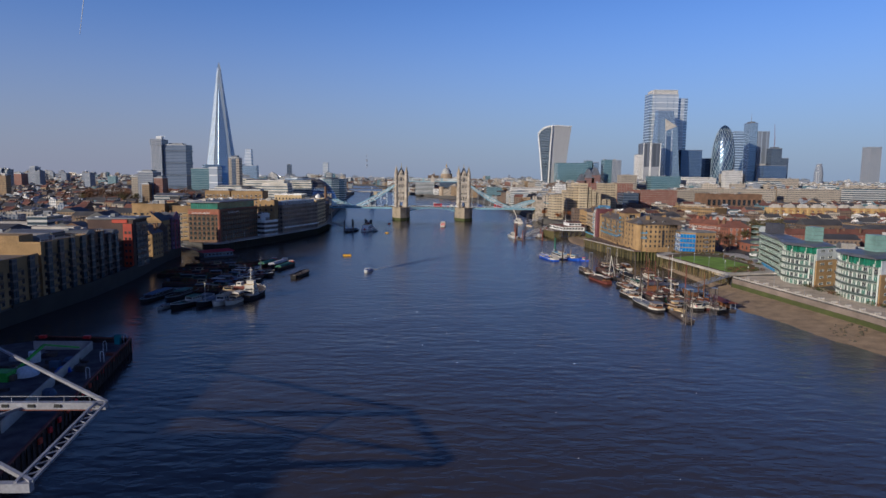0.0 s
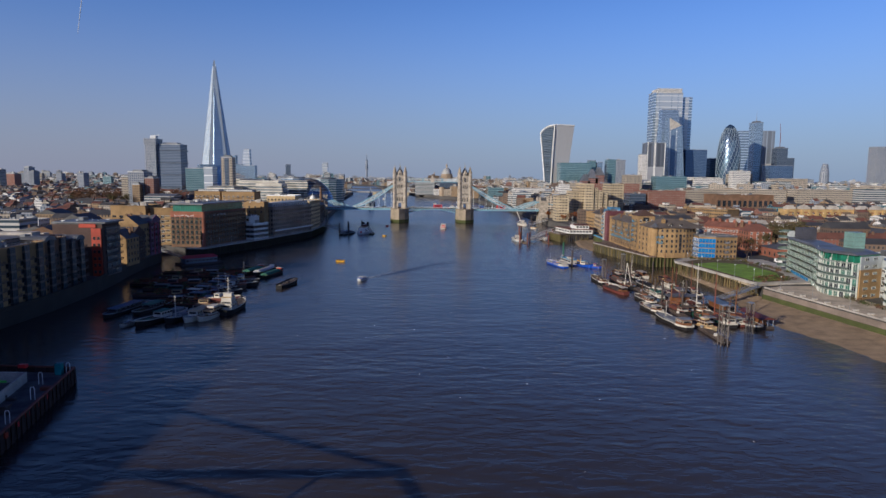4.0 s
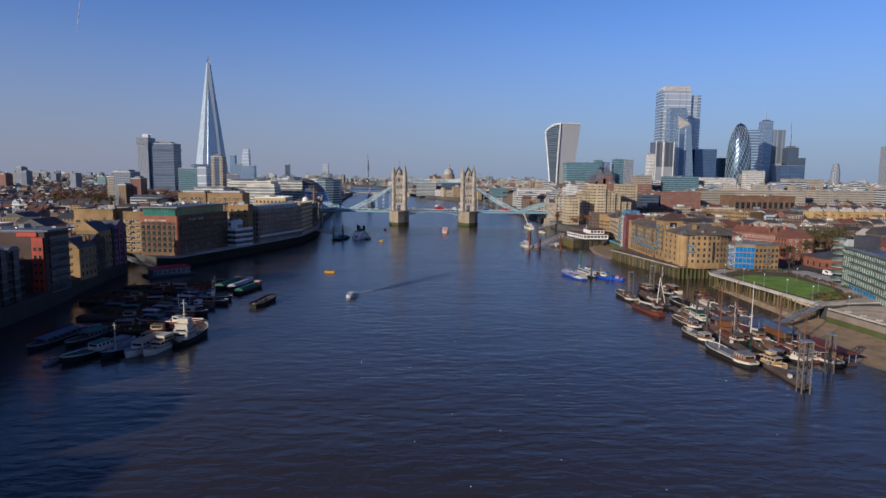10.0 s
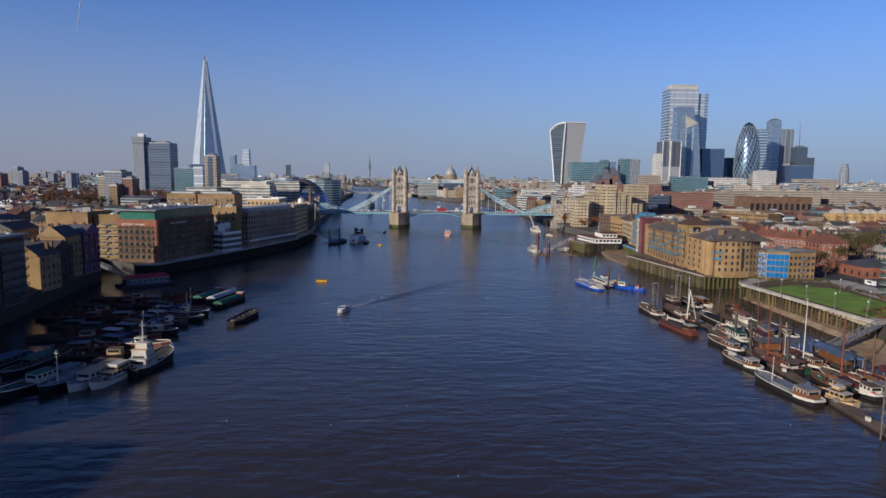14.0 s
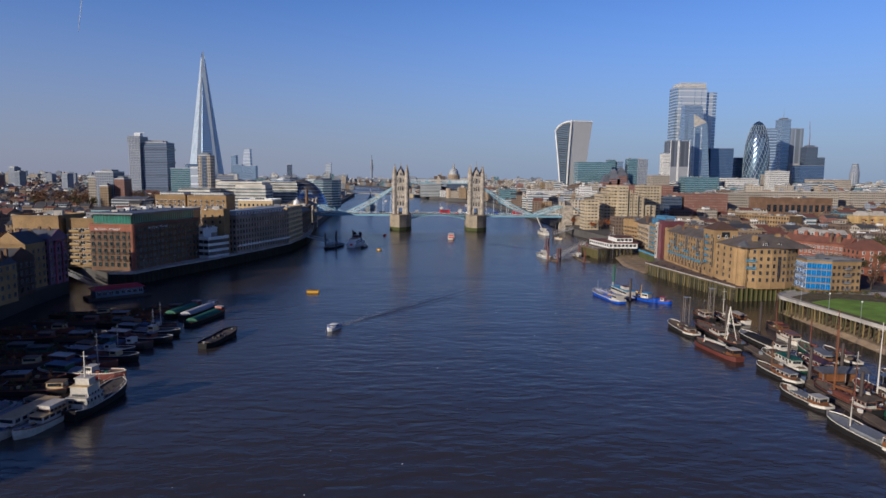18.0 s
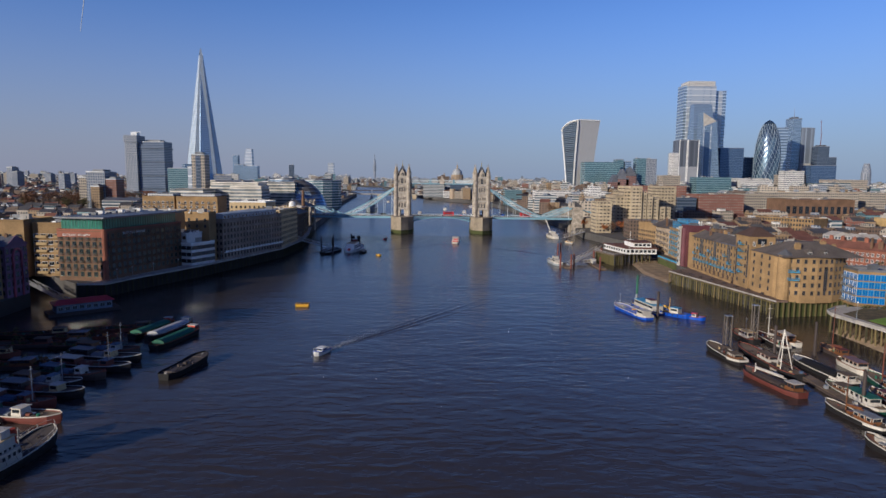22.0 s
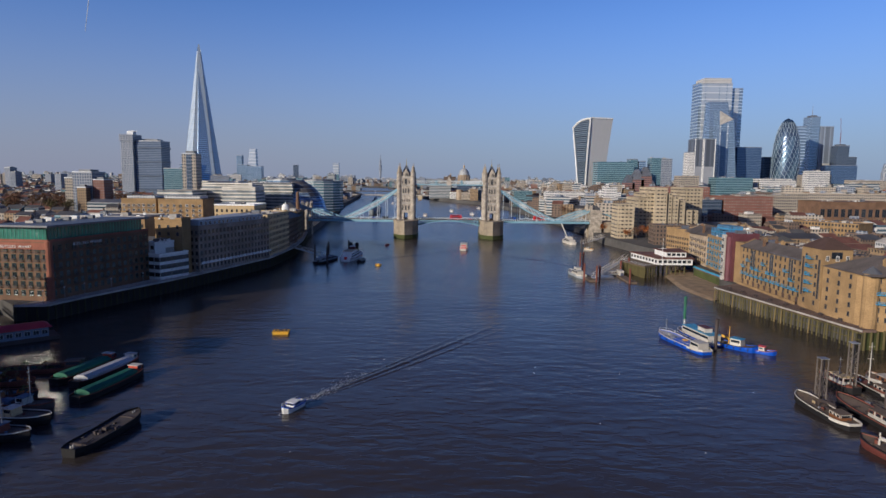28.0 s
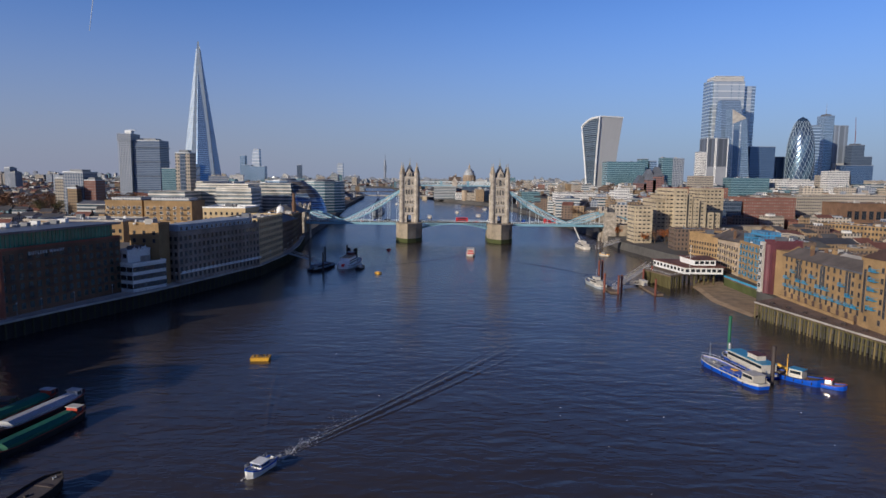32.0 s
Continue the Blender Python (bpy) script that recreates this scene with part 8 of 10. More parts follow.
rows_s = ((-88.8, -508.6, 27, HULL_RED, 0), (-95.6, -499.5, 24, HULL_RED, 1), (-93.0, -492.0, 26, HULL_BLACK, 2), (-97.5, -485, 22, HULL_BLACK, 3), (-95.1, -477.8, 22, DARK_STEEL, 4), (-91.7, -470.6, 26, HULL_BLACK, 5), (-93, -461.5, 26, HULL_BLACK, 6), (-97, -454, 24, DARK_STEEL, 7))
for x, y, L, hm, k in rows_s:
    cab = ((-.8, -.3, 3.6, 1.9, (HULL_GREEN, HULL_RED, DARK_STEEL, VARNISH)[k % 4], (TARP_BLUE, BOAT_WHITE, TARP_GREY, DECK_WOOD)[k % 4], 4), (.1 + .1 * (k % 3), .3 + .1 * (k % 3), 3, 1.9, (BOAT_WHITE, RUST, CREAM, BOAT_WHITE)[k % 4], (BOAT_WHITE, TARP_BLUE)[k % 2], 3))
    boat("houseboat", (x, y), (x - L * 0.975, y + L * 0.2), 5.2, 1.4, 1.0, hm, DECK_WOOD, (BOAT_WHITE, RUST, STEEL)[k % 3], ("red hulled barge home with white cabin", "red oxide barge home with cream cabin", "black barge home with grey roof", "dark barge home with wooden cabin",
         "dark barge home with white wheelhouse", "black barge home with white deckhouse", "black barge home with red and white bow", "dark steel barge home")[k], cabins=cab, hatches=((-.25, .05, 3.4, 1.0, (TARP_GREY, TARP_BLUE, RUST)[k % 3]),),
         masts=((.45, 8 + k % 3, .12, STEEL, 0, 0),) if k % 2 else (), extras=extras(40 + k, 6) + [("plants", -.9, 0, 1.4, SHRUB)])
for x, y, xs, ys, tarp, k in ((-90.3, -424, -95.2, -449, TARP_GREEN, 0), (-97, -413, -101.8, -438, mat("pale_grey_tarp", (0.40, 0.40, 0.42), 0.6), 1), (-103.8, -413, -108.4, -436, TARP_GREEN, 2)):
    boat("lighter_barge", (x, y), (xs, ys), 5.4, 1.5, .8, HULL_BLACK, DECK_WOOD, RUST, "cargo barge under a %s tarpaulin hatch" % ("green", "pale grey", "dark green")[k], hatches=((-.8, .62, 4.4, 1.6, tarp),), cabins=((.68, .84, 3, 2.0, (ORANGE, BOAT_WHITE, ORANGE)[k], BOAT_WHITE, 2),), extras=extras(50 + k, 3))
boat("lighter_barge", (-75.4, -457), (-79, -478.6), 5.4, 1.6, .7, HULL_BLACK, mat("dark_deck", (0.07, 0.06, 0.06), 0.8), HULL_BLACK, "empty black open lighter at anchor", hatches=((-.75, -.7, 4.2, .5, DARK_STEEL), (.6, .66, 4.2, .5, DARK_STEEL)), extras=[("crate", 0, 0, 1.2, DARK_STEEL), ("bollard", -.9, 0, .9, BOAT_WHITE), ("bollard", .85, 0, .9, STEEL)])
# garden barges
for i, (x, y, tw) in enumerate(((-142, -433, 12), (-124, -436, 8), (-140, -446, 6), (-118, -446, 10), (-144, -458, 4), (-122, -468, 8), (-142, -470, 6), (-124, -486, 6), (-128, -499, 8), (-114, -512, 10), (-118, -424, 14), (-132, -483, 2), (-108, -520, 5))):
    c, s = math.cos(radians(tw)), math.sin(radians(tw))
    L = (24, 20, 26, 22)[i % 4]
    sun_side = i in (0, 1, 10)
    g = boat("garden_barge", (x + c * L / 2, y + s * L / 2), (x - c * L / 2, y - s * L / 2), 5.4, 1.3, .4, (HULL_BLACK, RUST, DARK_STEEL)[i % 3], mat("garden_soil", (0.06, 0.045, 0.03), 0.95), RUST, ("planted garden barge with autumn shrubs", "garden barge with russet shrubs and a shed", "moored barge with planted deck")[i % 3], "barge",
             cabins=(((-.5, .1, 3.6, 1.8, (DARK_STEEL, VARNISH, DARK_STEEL, HULL_GREEN)[i % 4], (TARP_BLUE, TARP_GREY, DECK_WOOD, SLATE)[i % 4], 4),) if i % 2 else ((.4, .75, 3, 1.9, (CREAM, HULL_RED)[i % 4 // 2], DECK_WOOD, 3),)), extras=[("plants", -.7, 0, 2.4, OLIVE), ("plants", .3, .6, 2.6, RUSSET), ("plants", 0, -.8, 2.4, SHRUB), ("plants", .7, 0, 1.6, AUTUMN)] + extras(60 + i, 5))
    for q in range(3):
        r_ = random.Random(i * 5 + q)
        bm = BM()
        px, py = r_.uniform(-L * .4, L * .4), r_.uniform(-1.4, 1.4)
        for w in range(26):
            a, e, rr = r_.uniform(0, 6.28), r_.uniform(-.5, 1.4), r_.uniform(.4, 1.3)
            v = Vector((px + rr * math.cos(a) * math.cos(e), py + rr * math.sin(a) * math.cos(e), 2.2 + rr * math.sin(e)))
            k = r_.uniform(.25, .5)
            vv = [bm.verts.new(v + Vector((r_.uniform(-k, k), r_.uniform(-k, k), r_.uniform(-k, k)))) for _ in range(4)]
            for f in ((0, 1, 2), (0, 2, 3), (0, 3, 1), (1, 3, 2)):
                bm.faces.new([vv[z] for z in f])
        part("shrub", bm, (SHRUB, OLIVE, RUSSET, SHRUB)[(i + q) % 4], g)

# red roofed floating pier house with its gangway
ph = thing("floating_pier", pose(-149, -393, 0, 0, 0, 42), "floating pier building with a red roof and pale windows", "pier building")
bm = BM()
box(bm, -13, 13, -5, 5, -.4, 1.2)
part("float", bm, DARK_STEEL, ph)
bm = BM()
box(bm, -10, 10, -4, 4, 1.2, 4.4)
w = part("wall", bm, mat("pier_grey_blue", (0.16, 0.19, 0.26), 0.6), ph)
bm = BM()
prism(bm, [(-11, -4.8), (11, -4.8), (11, 4.8), (-11, 4.8)], 4.4, 5.8, 0, [(-9, -.4), (9, -.4), (9, .4), (-9, .4)])
part("roof", bm, mat("pier_red_roof", (0.42, 0.03, 0.05), 0.5), ph)
for i in range(8):
    part("window", window_mesh(1.6, 1.3, BOAT_WHITE, GLASS_DARK, False), None, ph, at=pose(-8.7 + i * 2.5, -4.02, 2.2))


def truss_gangway(a, b, w, h, m, label, n=10):
    a, b = Vector(a), Vector(b)
    t = thing("gangway", pose(0, 0, 0), label, "gangway", "gangways")
    d = (b - a)
    side = Vector((-d.y, d.x, 0)).normalized() * (w / 2)
    bm = BM()
    beam(bm, a, b, w, 0.2)
    part("walkway", bm, STEEL, t)
    for s in (-1, 1):
        bm = BM()
        up = Vector((0, 0, h))
        beam(bm, a + side * s + up, b + side * s + up, 0.22)
        beam(bm, a + side * s, b + side * s, 0.22)
        for i in range(n):
            p, q = a + d * (i / n) + side * s, a + d * ((i + 1) / n) + side * s
            beam(bm, p + (up if i % 2 else Vector()), q + (Vector() if i % 2 else up), 0.16)
            beam(bm, q, q + up, 0.14)
        part("side_truss", bm, m, t)
    return t


truss_gangway((-190, -362, 6), (-160, -385, 2), 2.2, 1.6, STEEL, "grey truss gangway down to the floating pier")
truss_gangway((151, -499, 6.6), (121, -514, 1.3), 2.0, 1.5, STEEL, "grey truss gangway from the garden down to the moorings")
truss_gangway((111, -206, 7), (79, -254, 1.6), 2.4, 2.2, BOAT_WHITE, "white truss gangway to the police pontoon", 14)
truss_gangway((84, -240, 1.4), (100, -236, 1.4), 2.0, 1.6, BOAT_WHITE, "low white truss gangway between pontoons", 6)
truss_gangway((134, -60, 6.5), (112, -75, 2), 3, 2.6, BOAT_WHITE, "broad white truss gangway to the tower pier", 10)
truss_gangway((-118, -150, 6.5), (-88, -172, 2), 2.6, 2.2, BOAT_WHITE, "white truss gangway to the pleasure boat pier", 10)

# pontoon, police boats and ferry
for x0, x1, y0, y1 in ((96.5, 101, -262, -224), (76, 80, -258, -238)):
    bm = BM()
    box(bm, x0, x1, y0, y1, -.3, .9)
    box(bm, x0 - .15, x1 + .15, y0 - .15, y1 + .15, .6, .8)
    solid("landing_pontoon", bm, DECK_WOOD, "timber decked landing pontoon with fender rail", "pontoon", group="landing pontoons")
bm = BM()
box(bm, 97.5, 100, -240, -234, .9, 3.4)
box(bm, 97.3, 100.2, -240.2, -233.8, 3.4, 3.6)
solid("pontoon_hut", bm, BOAT_WHITE, "small white hut on the landing pontoon", "hut")
for x, y, tp in ((73.8, -254.5, 9.5), (79.8, -258.3, 9), (82, -256, 9), (76.3, -232, 13), (78.5, -230, 13), (97, -262, 8), (101.5, -228, 8), (108, -222, 9)):
    pile(x, y, tp, .55, RUST, "rust-red steel pontoon post")
boat("police_launch", (71.6, -226), (75.4, -247), 5.4, 1.7, 1.0, mat("launch_grey", (.34, .37, .4), .45), STEEL, BOAT_WHITE, "grey river patrol launch with white cabin", cabins=((-.5, .3, 3.8, 2.2, BOAT_WHITE, STEEL, 4), (-.3, .1, 3, 4.0, BOAT_WHITE, STEEL, 3)), masts=((-.1, 8, .12, STEEL, 0, 0),), extras=extras(70, 3))
boat("river_ferry", (104, -38), (107, -66), 7, 1.8, 1.0, BOAT_WHITE, BOAT_WHITE, STEEL, "white river ferry moored by the bridge", cabins=((-.7, .5, 5.4, 2.2, BOAT_WHITE, BOAT_WHITE, 8), (-.3, .35, 4.4, 4.2, BOAT_WHITE, BOAT_WHITE, 5)), extras=extras(71, 2))
wc = thing("lifting_arm", pose(104.5, -50, 5), "white inclined lifting boom on the ferry pier", "boom")
bm = BM()
for s in (-1, 1):
    beam(bm, (0, s * .8, 0), (-3, s * .8 + 14, 11), .5)
for i in range(6):
    f = i / 5
    beam(bm, (-3 * f, -.8 + 14 * f, 11 * f), (-3 * f, .8 + 14 * f, 11 * f), .35)
part("boom", bm, BOAT_WHITE, wc)
boat("cabin_cruiser", (108, -100), (114, -106), 3, 1, .5, BOAT_WHITE, DECK_WOOD, BUOY_YELLOW, "small white and yellow launch under way", cabins=((-.2, .4, 2, 1.4, BOAT_WHITE, BOAT_WHITE, 2),))
for x, y, tp in ((107, -96, 9), (109, -98, 13), (112, -92, 8)):
    pile(x, y, tp, .5)

# pleasure boats below the south approach
boat("paddle_steamer", (-66, -152), (-69.5, -187), 10.5, 1.8, 1.2, WHITE, WHITE, HULL_RED, "white and red passenger paddle boat with tiered decks", "passenger boat", cabins=((-.85, .6, 7, 2.4, WHITE, WHITE, 10), (-.75, .4, 6.2, 4.8, WHITE, CREAM, 9), (0, .25, 4, 6.8, HULL_RED, WHITE, 3)), extras=[("funnel", .3, 2.2, 9, HULL_BLACK), ("funnel", .3, -2.2, 9, HULL_BLACK), ("rail", 0, 0, 1, WHITE), ("crate", -.95, 0, 2.2, BUS_RED)])
boat("passenger_barge", (-78, -172), (-87, -199), 7, 1.3, .5, HULL_BLACK, STEEL, STEEL, "dark landing barge with low cabin and piles", cabins=((-.7, .5, 5, 2.2, mat("launch_grey", (.34, .37, .4), .45), TARP_GREY, 7),), extras=extras(73, 4))
boat("work_boat", (-58.5, -178), (-60, -190), 4, 1.1, .5, HULL_BLACK, DECK_WOOD, STEEL, "small dark workboat with deck lamps", cabins=((-.3, .2, 2.4, 1.8, BOAT_WHITE, STEEL, 2),), extras=extras(74, 3))
for x, y in ((-84, -168), (-80, -195), (-72, -155), (-90, -185)):
    pile(x, y, 11, .6)
# boats under way
cb = boat("river_cruiser", (12, -96), (11.2, -117), 6.4, 1.4, .6, BOAT_WHITE, BOAT_WHITE, BUS_RED, "white sightseeing boat with red stern lettering bars", "passenger boat", cabins=((-.85, .5, 5.6, 2.2, BOAT_WHITE, BOAT_WHITE, 7), (-.8, .2, 5.2, 4.0, BOAT_WHITE, BOAT_WHITE, 6)), extras=[("rail", 0, 0, 1, BOAT_WHITE)], group="boats under way")
for zz, ww in ((1.6, 4.4), (3.2, 3.6)):
    bm = BM()
    box(bm, -9.1, -8.98, -ww / 2, ww / 2, zz, zz + .9)
    part("stern_panel", bm, BUS_RED, cb, "red panel across the stern")
sp = boat("motor_launch", (-42.2, -454.6), (-39.2, -447.2), 2.8, 1.0, .7, WHITE, WHITE, HULL_BLUE, "white fast motor launch with a blue band under way", cabins=((-.3, .35, 2.4, 1.3, WHITE, WHITE, 3),), extras=[("rail", 0, 0, 1, STEEL)], group="boats under way")
boat("rigid_inflatable", (-50.2, -84), (-51.6, -89), 2.4, .9, .4, BUS_RED, RUBBER, HULL_BLACK, "small red inflatable launch under way", cabins=((-.1, .2, 1, 1.0, DARK_STEEL, DARK_STEEL, 0),), group="boats under way")
for x, y, l in ((-30, 300, 22), (10, 420, 26), (40, 340, 20), (-60, 560, 24), (55, 260, 22), (-110, 700, 24), (60, 520, 30)):
    boat("river_cruiser", (x, y), (x - 3, y + l), 5.6, 1.4, .6, BOAT_WHITE, BOAT_WHITE, HULL_BLUE, "white passenger boat moored above the bridge", "passenger boat", cabins=((-.8, .5, 4.6, 2.2, BOAT_WHITE, BOAT_WHITE, 6),))
mp = boat("museum_ship", (-110, 330), (-118, 470), 17, 5, 2, mat("warship_grey", (.2, .22, .25), .5), STEEL, STEEL, "grey moored museum warship", "warship", cabins=((-.4, .3, 12, 5, mat("warship_grey", (.2, .22, .25), .5), STEEL, 6), (-.1, .2, 8, 14, mat("warship_grey", (.2, .22, .25), .5), STEEL, 4)), masts=((.1, 30, .5, STEEL, 0, 0), (-.25, 28, .5, STEEL, 0, 0)), extras=[("funnel", -.05, 0, 18, STEEL)])
by = thing("mooring_buoy", pose(-62.6, -378, 0, 0, 0, 5), "bright yellow flat mooring buoy barge", "buoy")
bm = BM()
prism(bm, [(-2.6, -1.7), (2.6, -1.7), (2.6, 1.7), (-2.6, 1.7)], -.4, 1.0, 0, [(-2.9, -2.0), (2.9, -2.0), (2.9, 2.0), (-2.9, 2.0)])
part("float", bm, BUOY_YELLOW, by)
bm = BM()
for q in (-1.8, 1.8):
    cyl(bm, q, 0, 1, 1.7, .35, 8)
box(bm, -.6, .6, -.5, .5, 1, 1.5)
part("mooring_posts", bm, DARK_STEEL, by)
bm = BM()
cyl(bm, 0, 0, -.4, .9, 2.0, 12)
cyl(bm, 0, 0, .9, 1.3, .5, 8)
solid("mooring_buoy", bm, BUOY_YELLOW, "dull yellow round mooring buoy", "buoy", m=pose(-46, -203, 0))

# ---- trees ----
def tree_template(name, h, r, leaf, seed, n=420):
    r_ = random.Random(seed)
    bm = BM()
    prism(bm, ring(h * .028, 7), 0, h * .45, 0, ring(h * .016, 7))
    for k in range(7):
        a, e = r_.uniform(0, 6.28), r_.uniform(.5, 1.2)
        s = Vector((0, 0, h * r_.uniform(.3, .45)))
        d = Vector((math.cos(a) * math.cos(e), math.sin(a) * math.cos(e), math.sin(e))) * h * r_.uniform(.25, .45)
        beam(bm, s, s + d, h * .014)
        for q in range(3):
            d2 = d * .5 + Vector((r_.uniform(-1, 1), r_.uniform(-1, 1), r_.uniform(0, 1))) * h * .12
            beam(bm, s + d * r_.uniform(.4, .9), s + d * .6 + d2 * .8, h * .006)
    tr = mesh_of("trunk", bm, BARK)
    verts, faces = [], []
    lobes = [(r_.uniform(-.5, .5) * r, r_.uniform(-.5, .5) * r, h * r_.uniform(.5, .85), r * r_.uniform(.35, .6)) for _ in range(9)]
    for k in range(n):
        lx, ly, lz, lr = r_.choice(lobes)
        a, e, q = r_.uniform(0, 6.28), r_.uniform(-1.2, 1.57), lr * r_.uniform(.6, 1.05)
        c = Vector((lx + q * math.cos(a) * math.cos(e), ly + q * math.sin(a) * math.cos(e), lz + q * .8 * math.sin(e)))
        s = h * r_.uniform(.02, .045)
        b0 = len(verts)
        for _ in range(4):
            verts.append(c + Vector((r_.uniform(-s, s), r_.uniform(-s, s), r_.uniform(-s, s))))
        faces += [(b0, b0 + 1, b0 + 2), (b0 + 1, b0 + 3, b0 + 2)]
    me = bpy.data.meshes.new("crown")
    me.from_pydata(verts, [], faces)
    me.materials.append(leaf)
    return tr, me


TREES = {k: tree_template(k, h, r, m, s, n) for k, h, r, m, s, n in (("autumn", 13, 5.5, AUTUMN, 1, 700), ("russet", 14, 6, RUSSET, 2, 420), ("olive", 13, 5.5, OLIVE, 3, 520), ("bare", 12, 5, RUSSET, 4, 160))}
TLABEL = {"autumn": "bright orange autumn tree", "russet": "russet brown winter tree", "olive": "olive green leafy tree", "bare": "nearly bare brown winter tree"}


def tree(kind, x, y, s=1.0, z=None):
    z = GROUND_Z if z is None else z
    t = thing("tree", pose(x, y, z, 0, 0, (x * 37 + y * 11) % 360), TLABEL[kind], "tree", "trees")
    t.scale = (s, s, s)
    part("trunk", TREES[kind][0], None, t)
    part("crown", TREES[kind][1], None, t)


for k, x, y, s in (("autumn", 166, -74, 1.0), ("autumn", 143, -24, .8), ("russet", 157, -76, .8), ("autumn", 150, -70, .7), ("olive", 172, -100, .8), ("olive", 205, -352, 1.0), ("bare", 214, -374, .9), ("bare", 222, -366, .9), ("bare", 208, -382, .8), ("olive", 238, -342, 1.2), ("olive", 250, -335, 1.2),
                   ("bare", 200, -392, .7), ("olive", 232, -352, 1.1), ("russet", 264, -330, .9), ("russet", 150, 40, 1), ("russet", 165, 60, 1.1), ("russet", 180, 90, 1.1), ("bare", 140, 70, 1), ("russet", 160, 110, 1.1), ("autumn", 182, 40, .8), ("russet", 200, 130, 1.2), ("russet", 150, 140, 1.1),
                   ("russet", 170, 170, 1.2), ("bare", 190, 190, 1.2), ("russet", 150, 210, 1.2), ("russet", 210, 220, 1.2), ("bare", -170, 60, .9), ("bare", -160, 90, .9), ("russet", -165, 200, 1), ("russet", 270, -20, .9), ("bare", 196, -140, .8), ("olive", 190, -170, .7)):
    tree(k, x, y, s)
for k, x, y, s in (("bare", 227, -332, 1.1), ("russet", 226, -344, 1.0), ("olive", 222, -352, .8), ("olive", 264, -311, 1.5), ("olive", 272, -313, 1.5), ("olive", 280, -312, 1.6), ("bare", 257, -318, 1.2), ("russet", 236, -330, 1.0), ("bare", 206, -366, .8), ("russet", 212, -358, .9)):
    tree(k, x, y, s)
r_ = random.Random(11)
for i in range(42):
    x, y = r_.uniform(-560, -400), r_.uniform(120, 330)
    tree(r_.choice(("russet", "russet", "bare")) if i % 9 else "olive", x, y, r_.uniform(1.5, 2.1))
for i in range(30):
    x, y = r_.uniform(-800, -320), r_.uniform(-300, 900)
    if free(x - 4, x + 4, y - 4, y + 4, 0):
        tree(r_.choice(("russet", "bare", "olive")), x, y, r_.uniform(.8, 1.3))

# ---- north bank details ----
lawn = thing("garden_deck", pose(0, 0, 0), "riverside memorial garden on a piled concrete deck", "garden")
DECK = [(151.5, -497), (165, -493), (203, -487), (203, -404), (158, -403.2), (152, -406), (144.5, -413), (142.9, -418.5)]
bm = BM()
prism(bm, DECK, 6.35, 7.0)
part("deck_slab", bm, PALE_CONC, lawn)
bm = BM()
prism(bm, [(152, -489), (171, -486), (184, -462), (188, -411), (163, -406.5), (148, -417)], 7.0, 7.06)
part("planting_bed", bm, mat("brown_garden_bed", (0.11, 0.085, 0.04), .95, vary=.5, scale=1.5, bump=.5), lawn, "brown winter planting beds")
bm = BM()
prism(bm, [(156, -489), (171, -483), (181, -460), (180, -428), (166, -420), (150, -428)], 7.0, 7.12)
part("grass", bm, GRASS, lawn, "bright green mown lawn")
for i in range(len(DECK)):
    if i in (1, 2, 3):
        continue
    (xa, ya), (xb, yb) = DECK[i], DECK[(i + 1) % len(DECK)]
    bm = BM()
    beam(bm, (xa, ya, 7.35), (xb, yb, 7.35), .35, .8)
    part("parapet", bm, PALE_CONC, lawn)
pm = BM()
cyl(pm, 0, 0, -3, 6.4, .42, 8)
PILE_ME = mesh_of("timber_post", pm, TIMBER)
TW = random.Random(21)
SLIM = []
for k in range(4):
    pm = BM()
    cyl(pm, 0, 0, -3, 6.3, TW.uniform(.27, .38), 7, TW.uniform(.24, .32))
    SLIM.append(mesh_of("timber_post", pm, (TIMBER, mat("pale_weedy_timber", (.17, .13, .05), .95, bump=.4), mat("dark_pile_timber", (.05, .045, .02), .95, bump=.4), TIMBER)[k]))
for i in range(36):
    f = i / 35
    part("timber_post", SLIM[TW.randrange(4)], None, lawn, at=pose(151.7 + (144 - 151.7) * f + TW.uniform(-.3, .3), -496 + (-418 + 496) * f + TW.uniform(-.5, .5), 0, TW.uniform(-3, 3), TW.uniform(-3, 3), 0))
    if i % 2:
        part("timber_post", SLIM[2], None, lawn, at=pose(156 + (148.5 - 156) * f, -496 + (-414 + 496) * f, 0))
for i in range(7):
    part("timber_post", PILE_ME, None, lawn, at=pose(143.6 + 2.3 * i, -417 + 2.1 * i, 0))
bm = BM()
prism(bm, [(150, -497), (163, -494), (163, -405), (152, -406)], 5.2, 6.3)
part("edge_beam", bm, CONCRETE, lawn)
hedge = random.Random(3)
